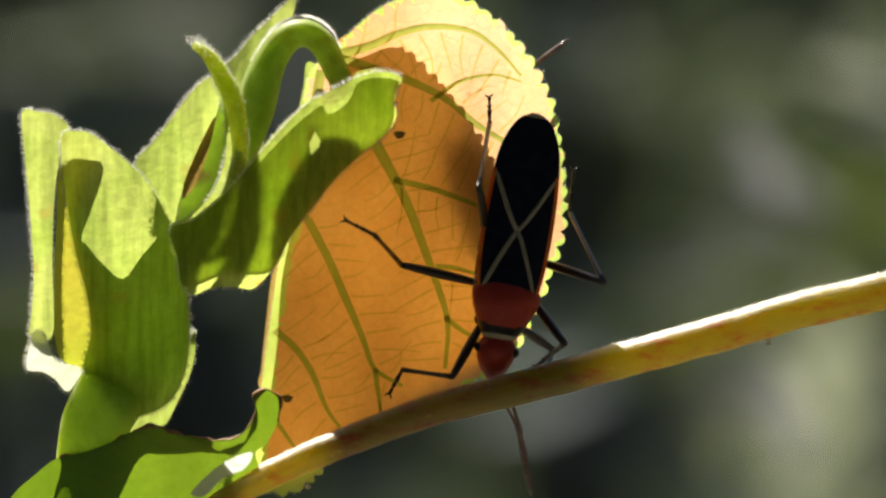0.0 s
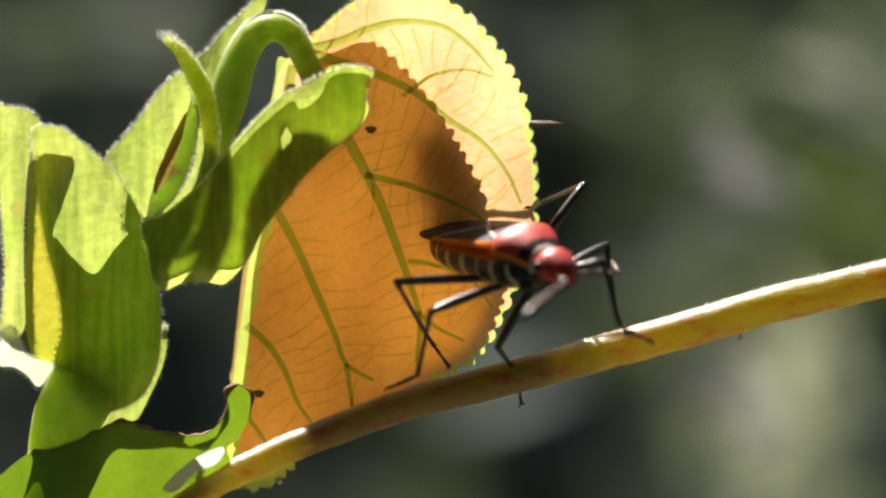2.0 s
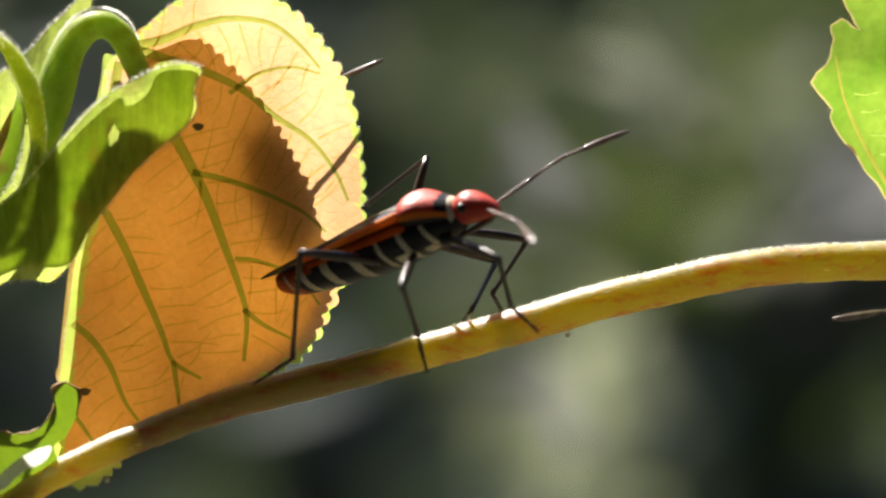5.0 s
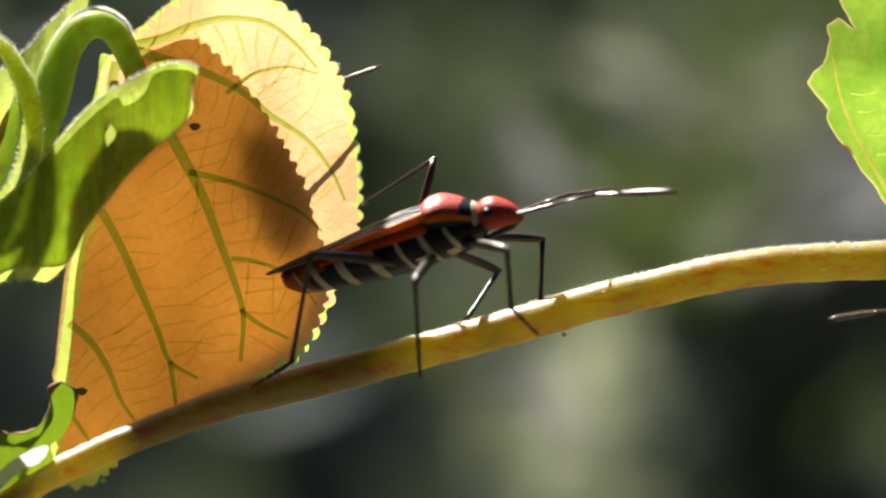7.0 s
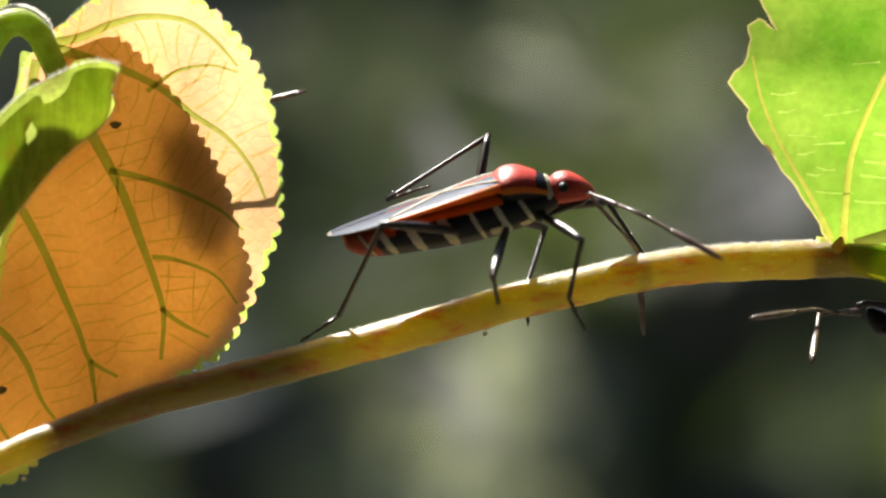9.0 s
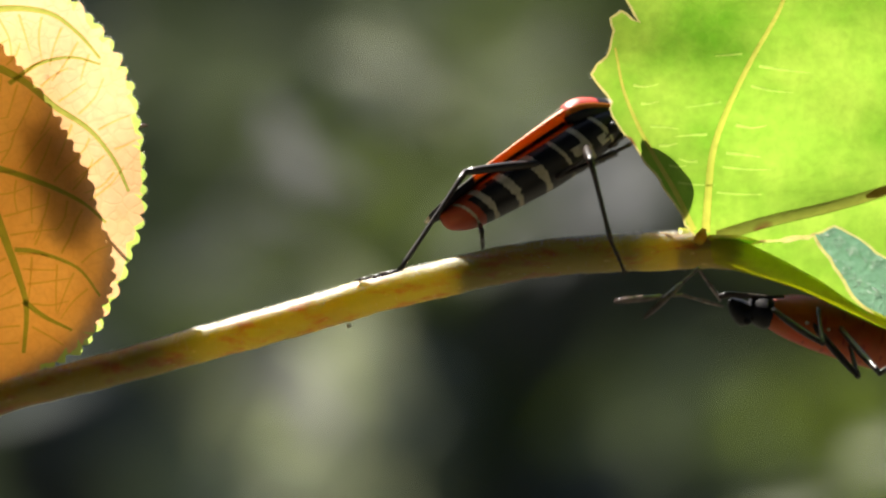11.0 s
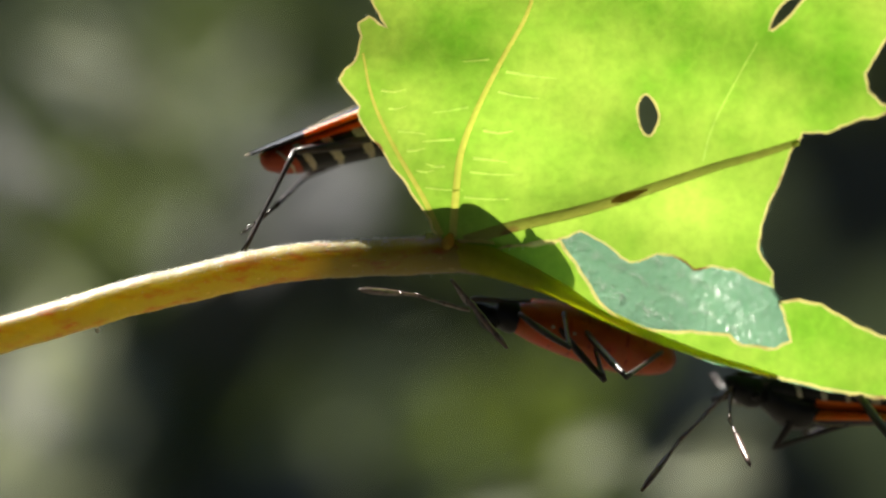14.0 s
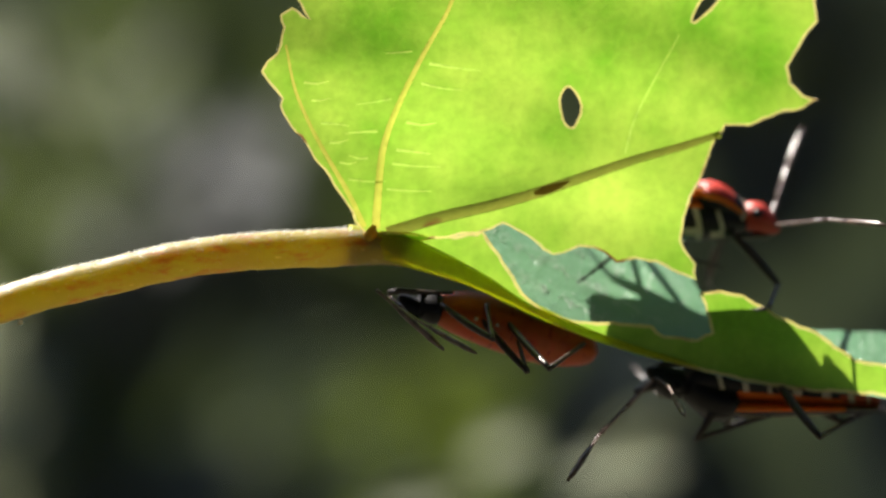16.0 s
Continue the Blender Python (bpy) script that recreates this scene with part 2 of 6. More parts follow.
LEG = skin_material("leg_shell", (0.012, 0.009, 0.008), (0.035, 0.018, 0.014), rough=0.28, scale=1500.0, coat=0.3)
DUSK = skin_material("antenna_shell", (0.10, 0.06, 0.05), (0.24, 0.16, 0.14), passing=0.2, rough=0.3, scale=1500.0, coat=1.0, polish=0.25)
SOIL = skin_material("soil", (0.018, 0.014, 0.010), (0.04, 0.032, 0.022), rough=0.95, scale=14.0, bump=0.4, third=(0.03, 0.04, 0.015))


# ---- building helpers ----
BASES = {}


def thing(name, base, label, category, group="", kind=""):
    """An Empty at base (mm) that carries the parts of one thing."""
    ob = new(name)
    ob.empty_display_size = 0.003
    ob.location = world(*base)
    BASES[ob] = world(*base)
    return tagged(ob, label, category, group, kind)


def part(name, bm, mats, parent, label="", smooth=True, kind=""):
    """Link a bmesh, in world millimetres, as one mesh under a thing or a part of it."""
    base = BASES[parent]
    for v in bm.verts:
        v.co = world(*v.co) - base
    return finish(name, bm, mats, parent, label, smooth, kind, base)


def finish(name, bm, mats, parent, label="", smooth=True, kind="", base=None):
    bmesh.ops.recalc_face_normals(bm, faces=bm.faces)
    for f in bm.faces:
        f.smooth = smooth
    me = bpy.data.meshes.new(name)
    bm.to_mesh(me)
    bm.free()
    for m in (mats if isinstance(mats, (list, tuple)) else [mats]):
        me.materials.append(m)
    ob = new(name, me)
    ob.parent = parent
    if base is not None:
        BASES[ob] = base
    return tagged(ob, label, kind=kind)


def spline(points, step, closed=False):
    """A smooth line through the points, with a point every step."""
    pts = [Vector(p) for p in points]
    n, out = len(pts), []
    for i in range(n if closed else n - 1):
        if closed:
            a, b, c, d = pts[i - 1], pts[i], pts[(i + 1) % n], pts[(i + 2) % n]
        else:
            b, c = pts[i], pts[i + 1]
            a = pts[i - 1] if i else b * 2 - c
            d = pts[i + 2] if i + 2 < n else c * 2 - b
        k = max(1, round((c - b).length / step))
        for j in range(k):
            u = j / k
            out.append(0.5 * ((2 * b) + (c - a) * u + (2 * a - 5 * b + 4 * c - d) * u * u + (3 * b - a - 3 * c + d) * u ** 3))
    if not closed:
        out.append(pts[-1])
    return out


def ring_tube(bm, pts, radii, sides=10, flat=1.0, up=(0, -1, 0), mat=0):
    """A tube along pts with one radius a point; flat squeezes it along up."""
    pts = [Vector(p) for p in pts]
    rows = []
    for i, p in enumerate(pts):
        t = (pts[min(i + 1, len(pts) - 1)] - pts[max(i - 1, 0)]).normalized()
        side = t.cross(Vector(up))
        side = side.normalized() if side.length > 1e-6 else t.orthogonal().normalized()
        out = side.cross(t).normalized()
        rows.append([bm.verts.new(p + (side * math.cos(a) + out * math.sin(a) * flat) * radii[i])
                     for a in (2 * math.pi * k / sides for k in range(sides))])
    for r, s in zip(rows, rows[1:]):
        for k in range(sides):
            f = bm.faces.new((r[k], r[(k + 1) % sides], s[(k + 1) % sides], s[k]))
            f.material_index = mat
    for r in (rows[0], rows[-1]):
        bm.faces.new(r).material_index = mat
    return rows


def lerp(a, b, u):
    return a + (b - a) * u


def along(values, n):
    """n values spread along a short list."""
    out = []
    for i in range(n):
        u = i / max(1, n - 1) * (len(values) - 1)
        k = min(int(u), len(values) - 2)
        out.append(lerp(values[k], values[k + 1], u - k))
    return out


def inside(p, poly):
    hit = False
    for a, b in zip(poly, poly[1:] + poly[:1]):
        if (a[1] > p[1]) != (b[1] > p[1]) and p[0] < (b[0] - a[0]) * (p[1] - a[1]) / (b[1] - a[1]) + a[0]:
            hit = not hit
    return hit


def edge_gap(p, poly):
    best = 1e9
    for a, b in zip(poly, poly[1:] + poly[:1]):
        ax, ay, bx, by = a[0], a[1], b[0], b[1]
        l2 = (bx - ax) ** 2 + (by - ay) ** 2 or 1e-9
        u = max(0, min(1, ((p[0] - ax) * (bx - ax) + (p[1] - ay) * (by - ay)) / l2))
        best = min(best, math.hypot(p[0] - ax - u * (bx - ax), p[1] - ay - u * (by - ay)))
    return best


def vein_sides(points, widths, gap=0.45):
    """The two edges of a vein that tapers along its points, in x and z."""
    line = spline([(p[0], p[1], 0) for p in points], gap)
    left, right = [], []
    for i, (p, w) in enumerate(zip(line, along(widths, len(line)))):
        t = (line[min(i + 1, len(line) - 1)] - line[max(i - 1, 0)]).normalized()
        n = Vector((-t.y, t.x, 0)) * w
        left.append((p.x + n.x, p.y + n.y))
        right.append((p.x - n.x, p.y - n.y))
    return line, left, right


def sheet(outline, depth, gap, holes=(), rim=0.0, veins=()):
    """A thin blade: the outline in x and z filled with a net, bent by depth(x, z). Faces within rim of the edge take material 1."""
    rnd = random.Random(len(outline))
    loops = [list(map(tuple, outline))] + [list(map(tuple, h)) for h in holes]
    pts, edges = [], []
    for loop in loops:
        k = len(pts)
        pts += [Vector(p[:2]) for p in loop]
        edges += [(k + i, k + (i + 1) % len(loop)) for i in range(len(loop))]
    if rim and not callable(rim):
        for loop, sgn in [(l, 1 if i == 0 else -1) for i, l in enumerate(loops)]:
            area = sum(a[0] * b[1] - b[0] * a[1] for a, b in zip(loop, loop[1:] + loop[:1]))
            sgn *= 1 if area > 0 else -1
            k, ring = len(pts), []
            for a, p, b in zip(loop[-1:] + loop[:-1], loop, loop[1:] + loop[:1]):
                t = Vector((b[0] - a[0], b[1] - a[1])).normalized()
                ring.append(Vector(p[:2]) + Vector((-t.y, t.x)) * rim * sgn * rnd.uniform(0.75, 1.2))
            pts += ring
            edges += [(k + i, k + (i + 1) % len(ring)) for i in range(len(ring))]
    slots = []
    for points, widths in veins:
        _, left, right = vein_sides(points, widths)
        pairs = [(l, r) for l, r in zip(left, right) if inside(l, loops[0]) and inside(r, loops[0])]
        if len(pairs) < 2:
            continue
        slot = [l for l, _ in pairs] + [r for _, r in pairs][::-1]
        k = len(pts)
        pts += [Vector(p) for p in slot]
        edges += [(k + i, k + (i + 1) % len(slot)) for i in range(len(slot))]
        slots.append(slot)
    xs, zs = [p[0] for p in loops[0]], [p[1] for p in loops[0]]
    nx, nz = int((max(xs) - min(xs)) / gap) + 1, int((max(zs) - min(zs)) / gap) + 1
    for i in range(nx):
        for j in range(nz):
            p = (min(xs) + (i + 0.5 + rnd.uniform(-.3, .3)) * gap, min(zs) + (j + 0.5 + rnd.uniform(-.3, .3)) * gap)
            if inside(p, loops[0]) and not any(inside(p, h) for h in loops[1:]) and min(edge_gap(p, l) for l in loops) > gap * 0.4:
                pts.append(Vector(p))
    vs, _, fs, *_ = delaunay_2d_cdt(pts, edges, [], 0, 1e-5)
    bm = bmesh.new()
    front = [bm.verts.new((v.x, depth(v.x, v.y), v.y)) for v in vs]
    for f in fs:
        c = (sum(vs[i].x for i in f) / 3, sum(vs[i].y for i in f) / 3)
        if not inside(c, loops[0]) or any(inside(c, h) for h in loops[1:] + slots):
            continue
        m = 1 if rim and min(edge_gap(c, l) for l in loops) < (rim(*c) if callable(rim) else rim) else 0
        bm.faces.new([front[i] for i in f]).material_index = m
    for v in [v for v in bm.verts if not v.link_faces]:
        bm.verts.remove(v)
    return bm


def toothed(points, tooth, height, start=0.0, end=1.0, step=0.25, seed=3):
    """A closed outline with rounded teeth between two shares of its length."""
    rnd = random.Random(seed)
    line = [Vector(p) for p in spline([(*p, 0) for p in points], step, True)]
    total, out, run, size, up = len(line), [], 0.0, tooth, 1.0
    area = sum(a.x * b.y - b.x * a.y for a, b in zip(line, line[1:] + line[:1]))
    for i, p in enumerate(line):
        q = line[(i + 1) % total]
        t = (q - p).normalized() if (q - p).length > 1e-9 else Vector((1, 0, 0))
        n = Vector((t.y, -t.x, 0)) * (1 if area > 0 else -1)
        u = i / total
        run += (q - p).length
        if run > size:
            run, size, up = 0.0, tooth * rnd.uniform(0.7, 1.3), rnd.uniform(0.6, 1.2)
        lift = height * up * (math.sin(math.pi * min(1, run / size)) ** 0.7 - 0.3) if start <= u <= end else 0
        out.append((p.x + n.x * lift, p.y + n.y * lift))
    return out


def strip(points, widths, depth):
    """A low rounded vein that fills its slot in the blade."""
    line, left, right = vein_sides(points, widths)
    bm, rows = bmesh.new(), []
    for p, l, r, w in zip(line, left, right, along(widths, len(line))):
        row = []
        for u, h in ((-0.04, -0.1), (0.2, 0.6), (0.5, 0.9), (0.8, 0.6), (1.04, -0.1)):
            x, z = lerp(l[0], r[0], u), lerp(l[1], r[1], u)
            row.append(bm.verts.new((x, depth(x, z) - h * w * 0.12, z)))
        rows.append(row)
    for r, q in zip(rows, rows[1:]):
        for k in range(4):
            bm.faces.new((r[k], r[k + 1], q[k + 1], q[k]))
    return bm


def fuzz(spots, length, thick, seed=1, spread=0.6):
    """Short plant hairs: (place, outward way) pairs become thin tapered spikes."""
    rnd = random.Random(seed)
    bm = bmesh.new()
    for p, n in spots:
        way = (Vector(n) + Vector([rnd.uniform(-spread, spread) for _ in range(3)])).normalized() * length * rnd.uniform(0.4, 1.3)
        s = way.orthogonal().normalized() * thick
        t = s.cross(way).normalized() * thick
        p = Vector(p)
        a, b, c, d = (bm.verts.new(q) for q in (p + s, p - s * 0.5 + t, p - s * 0.5 - t, p + way))
        for f in ((a, b, d), (b, c, d), (c, a, d)):
            bm.faces.new(f)
    return bm


def edge_spots(outline, depth, step, seed=5, pick=lambda x, z: True):
    """Places along an outline with the way outward, for hairs."""
    rnd = random.Random(seed)
    area = sum(a[0] * b[1] - b[0] * a[1] for a, b in zip(outline, outline[1:] + outline[:1]))
    sgn, out = (1 if area > 0 else -1), []
    for a, b in zip(outline, outline[1:] + outline[:1]):
        l = math.hypot(b[0] - a[0], b[1] - a[1])
        k = l / step
        for _ in range(int(k) + (rnd.random() < k % 1)):
            u = rnd.random()
            x, z = lerp(a[0], b[0], u), lerp(a[1], b[1], u)
            if pick(x, z):
                out.append(((x, depth(x, z) - rnd.uniform(0.0, 0.15), z), ((b[1] - a[1]) / l * sgn, rnd.uniform(-.7, 0.0), -(b[0] - a[0]) / l * sgn)))
    return out


# ---- ground and distance ----
def disc(radius, rings, sides, height):
    bm = bmesh.new()
    rows = [[bm.verts.new((math.cos(2 * math.pi * k / sides) * radius * (r / rings) ** 3, math.sin(2 * math.pi * k / sides) * radius * (r / rings) ** 3, 0)) for k in range(sides)] for r in range(1, rings + 1)]
    for r, s in zip(rows, rows[1:]):
        for k in range(sides):
            bm.faces.new((r[k], s[k], s[(k + 1) % sides], r[(k + 1) % sides]))
    bm.faces.new(rows[0])
    for v in bm.verts:
        d = v.co.length
        v.co.z = height + 0.03 * min(1, d) * noise.noise(v.co * 1.3)
    return bm


ground = finish("ground", disc(300, 40, 64, 0), SOIL, None)
tagged(ground, "dark bare garden soil under the plants", "ground", kind="structure")

DEEP = leaf_material("deep_foliage", (0.125, 0.13, 0.118), (0.20, 0.205, 0.19), (0.08, 0.10, 0.05), (0.12, 0.16, 0.07), passing=0.3, net_dark=0.0, shine=0.08)
SCREEN_LEAF = leaf_material("screen_foliage", (0.016, 0.019, 0.012), (0.028, 0.034, 0.020), (0.02, 0.03, 0.01), (0.03, 0.05, 0.015), passing=0.3, net_dark=0.0, shine=0.08)
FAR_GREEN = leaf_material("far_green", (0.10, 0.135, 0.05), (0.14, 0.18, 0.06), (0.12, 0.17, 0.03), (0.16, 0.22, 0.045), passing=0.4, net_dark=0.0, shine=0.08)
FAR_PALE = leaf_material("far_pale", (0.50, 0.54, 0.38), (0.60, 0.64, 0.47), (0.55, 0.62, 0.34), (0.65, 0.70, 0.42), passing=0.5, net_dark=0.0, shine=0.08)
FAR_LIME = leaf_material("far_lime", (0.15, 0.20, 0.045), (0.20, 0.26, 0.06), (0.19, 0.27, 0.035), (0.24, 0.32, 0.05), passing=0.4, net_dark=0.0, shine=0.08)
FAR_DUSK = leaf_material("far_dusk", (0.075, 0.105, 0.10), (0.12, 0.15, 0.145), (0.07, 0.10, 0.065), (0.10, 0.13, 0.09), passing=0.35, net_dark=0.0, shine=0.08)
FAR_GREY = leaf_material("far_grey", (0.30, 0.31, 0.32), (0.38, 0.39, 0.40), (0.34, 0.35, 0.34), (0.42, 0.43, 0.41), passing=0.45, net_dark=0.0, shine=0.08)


def far_leaf(bm, at, way, width, face, mat=0):
    """One broad leaf of a far shrub, folded a little on its midrib: metres."""
    way, face = Vector(way), Vector(face).normalized()
    side = way.normalized().cross(face).normalized()
    spine, left, right = [], [], []
    for u in (0, 0.15, 0.35, 0.6, 0.85, 1.0):
        c = Vector(at) + way * u - face * (way.length * 0.15 * u * u)
        w = width * 0.5 * math.sin(math.pi * min(0.98, u * 0.94 + 0.04)) ** 0.8
        spine.append(bm.verts.new(c))
        left.append(bm.verts.new(c + side * w + face * w * 0.25))
        right.append(bm.verts.new(c - side * w + face * w * 0.25))
    for i in range(5):
        for a, b in ((left, spine), (spine, right)):
            bm.faces.new((a[i], a[i + 1], b[i + 1], b[i])).material_index = mat


def hedge(name, y, x0, x1, z1, count, size, seed, mats, weights):
    rnd = random.Random(seed)
    bm = bmesh.new()
    for _ in range(count):
        at = (rnd.uniform(x0, x1), y + rnd.uniform(-0.25, 0.25), rnd.uniform(0.0, z1))
        s = size * rnd.uniform(0.6, 1.4)
        way = Vector((rnd.uniform(-1, 1), rnd.uniform(-0.6, 0.2), rnd.uniform(-1.0, 0.5))).normalized() * s
        far_leaf(bm, at, way, s * rnd.uniform(0.4, 0.7), (rnd.uniform(-.5, .5), -0.7, rnd.uniform(0.1, 1)), rnd.choices(range(len(mats)), weights)[0])
    ob = finish(name, bm, mats, None)
    return ob


# Unseen leaf screen added behind the camera; it cuts sky fill on the plant.
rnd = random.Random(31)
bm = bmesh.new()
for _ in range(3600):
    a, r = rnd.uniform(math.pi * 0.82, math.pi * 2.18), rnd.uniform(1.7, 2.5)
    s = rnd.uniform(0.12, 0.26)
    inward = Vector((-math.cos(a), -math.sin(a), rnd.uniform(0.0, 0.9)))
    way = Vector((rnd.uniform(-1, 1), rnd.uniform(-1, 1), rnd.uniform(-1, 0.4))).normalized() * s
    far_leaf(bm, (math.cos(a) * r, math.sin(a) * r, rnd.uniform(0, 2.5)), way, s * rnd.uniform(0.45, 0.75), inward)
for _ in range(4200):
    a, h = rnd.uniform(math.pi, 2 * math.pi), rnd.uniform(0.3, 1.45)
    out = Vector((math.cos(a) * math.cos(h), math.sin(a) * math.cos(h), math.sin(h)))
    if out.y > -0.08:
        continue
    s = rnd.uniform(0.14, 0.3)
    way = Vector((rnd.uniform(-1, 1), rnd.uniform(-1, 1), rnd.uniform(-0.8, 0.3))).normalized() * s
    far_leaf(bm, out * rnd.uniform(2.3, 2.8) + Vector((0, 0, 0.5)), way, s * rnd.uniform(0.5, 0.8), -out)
tagged(finish("thicket", bm, SCREEN_LEAF, None), "unseen dark leaves added behind the camera to block sky light", "thicket", kind="stuff")

tagged(hedge("hedge", 2.6, -3.2, 3.2, 2.6, 2600, 0.16, 11, [DEEP, FAR_GREEN], [0.985, 0.015]),
       "dense dark green hedge far behind, out of focus", "hedge", kind="stuff")

# a closed bank of earth and litter behind the hedge
bank_bm = bmesh.new()
rows = [[bank_bm.verts.new((x * 0.5, 3.1 + 0.15 * noise.noise(Vector((x * 0.7, z, 0))) + 0.25 * (z / 6) ** 2, z * 0.45)) for x in range(-12, 13)] for z in range(-1, 7)]
for r, s in zip(rows, rows[1:]):
    for k in range(24):
        bank_bm.faces.new((r[k], r[k + 1], s[k + 1], s[k]))
tagged(finish("bank", bank_bm, DEEP, None), "dark overgrown bank behind the hedge", "bank", kind="structure")

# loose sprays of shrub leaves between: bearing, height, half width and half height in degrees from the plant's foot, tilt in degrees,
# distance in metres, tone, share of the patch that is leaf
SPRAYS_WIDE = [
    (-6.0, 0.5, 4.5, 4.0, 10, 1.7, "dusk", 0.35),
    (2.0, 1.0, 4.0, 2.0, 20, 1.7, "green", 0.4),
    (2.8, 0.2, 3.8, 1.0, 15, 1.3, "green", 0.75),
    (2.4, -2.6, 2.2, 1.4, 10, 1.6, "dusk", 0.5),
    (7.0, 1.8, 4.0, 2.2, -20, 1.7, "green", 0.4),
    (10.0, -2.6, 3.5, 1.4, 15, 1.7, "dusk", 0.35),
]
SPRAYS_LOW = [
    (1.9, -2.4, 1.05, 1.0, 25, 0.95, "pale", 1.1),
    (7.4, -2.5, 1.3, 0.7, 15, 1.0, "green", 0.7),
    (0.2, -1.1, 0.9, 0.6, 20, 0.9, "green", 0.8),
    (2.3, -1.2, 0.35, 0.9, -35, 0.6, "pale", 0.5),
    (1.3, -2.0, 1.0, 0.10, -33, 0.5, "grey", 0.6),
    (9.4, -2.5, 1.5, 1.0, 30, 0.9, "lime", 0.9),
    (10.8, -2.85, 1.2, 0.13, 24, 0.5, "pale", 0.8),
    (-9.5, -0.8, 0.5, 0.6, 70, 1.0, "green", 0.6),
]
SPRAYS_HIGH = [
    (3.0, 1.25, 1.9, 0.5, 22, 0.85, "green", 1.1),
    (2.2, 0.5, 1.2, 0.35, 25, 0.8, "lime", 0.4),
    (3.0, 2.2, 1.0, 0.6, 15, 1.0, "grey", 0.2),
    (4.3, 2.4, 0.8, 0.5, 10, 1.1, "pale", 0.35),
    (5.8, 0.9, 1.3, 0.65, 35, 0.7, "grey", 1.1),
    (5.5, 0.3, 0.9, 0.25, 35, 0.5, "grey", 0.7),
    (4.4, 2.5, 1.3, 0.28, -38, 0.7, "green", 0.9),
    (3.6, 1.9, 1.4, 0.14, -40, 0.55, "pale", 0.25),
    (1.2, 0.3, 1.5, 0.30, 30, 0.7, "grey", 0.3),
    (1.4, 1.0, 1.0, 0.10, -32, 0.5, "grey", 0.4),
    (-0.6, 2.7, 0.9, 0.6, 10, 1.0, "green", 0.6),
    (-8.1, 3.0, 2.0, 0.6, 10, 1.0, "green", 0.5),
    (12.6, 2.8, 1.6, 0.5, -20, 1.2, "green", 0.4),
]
TONES = ["pale", "grey", "green", "lime", "dusk"]
rnd = random.Random(77)
bm = bmesh.new()
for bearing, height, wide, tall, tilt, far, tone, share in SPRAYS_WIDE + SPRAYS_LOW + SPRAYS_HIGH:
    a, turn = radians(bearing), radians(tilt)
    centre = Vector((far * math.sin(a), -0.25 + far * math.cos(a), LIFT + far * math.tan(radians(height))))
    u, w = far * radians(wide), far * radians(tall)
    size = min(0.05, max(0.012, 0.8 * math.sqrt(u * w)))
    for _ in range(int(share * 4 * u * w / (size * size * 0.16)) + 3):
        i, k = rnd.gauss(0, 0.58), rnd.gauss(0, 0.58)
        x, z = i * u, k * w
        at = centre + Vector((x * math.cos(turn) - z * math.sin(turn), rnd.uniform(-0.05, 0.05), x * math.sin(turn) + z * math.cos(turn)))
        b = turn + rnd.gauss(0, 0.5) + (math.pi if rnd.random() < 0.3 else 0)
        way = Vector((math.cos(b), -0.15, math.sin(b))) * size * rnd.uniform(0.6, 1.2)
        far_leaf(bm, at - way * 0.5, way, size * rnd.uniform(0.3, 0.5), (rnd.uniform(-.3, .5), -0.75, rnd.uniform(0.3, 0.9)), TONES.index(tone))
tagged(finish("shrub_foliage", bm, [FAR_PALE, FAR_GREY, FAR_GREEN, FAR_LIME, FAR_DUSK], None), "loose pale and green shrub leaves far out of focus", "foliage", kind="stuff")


# ---- the yellow leaf ----
def yellow_depth(x, z):
    u = (x + 16.0) / 9.0
    return 0.5 * u * u + 0.35 * math.sin(z * 0.35 + x * 0.2) - 0.25 * math.sin(x * 0.9 - z * 0.3) * 0.4


LEAF_OUT = [(-19.13, 12.67), (-18.50, 13.61), (-17.12, 14.86), (-15.73, 15.69), (-13.31, 16.31), (-11.40, 15.79), (-9.84, 14.93), (-8.28, 13.54), (-7.07, 11.81), (-6.20, 10.08), (-5.61, 8.35), (-5.34, 6.27), (-5.13, 4.19), (-5.20, 1.76), (-5.75, -0.31), (-6.37, -2.05), (-7.24, -4.12), (-8.45, -6.20), (-9.66, -7.07), (-12.61, -8.63), (-15.72, -9.74), (-18.49, -11.68), (-20.75, -13.76), (-22.30, -14.59), (-23.97, -14.18), (-24.31, -13.14), (-23.97, -10.37), (-23.59, -6.90), (-23.17, -3.44), (-22.66, 0.03), (-21.62, 3.84), (-20.75, 7.65), (-21.10, 10.07), (-20.41, 11.81)]
yellow_leaf = thing("yellow_leaf", (-19.02, 0.0, 12.50), "backlit yellow leaf with scalloped edge hanging from a green stem", "leaf")
outline_y = toothed(LEAF_OUT, 0.85, 0.36, 0.10, 0.72)
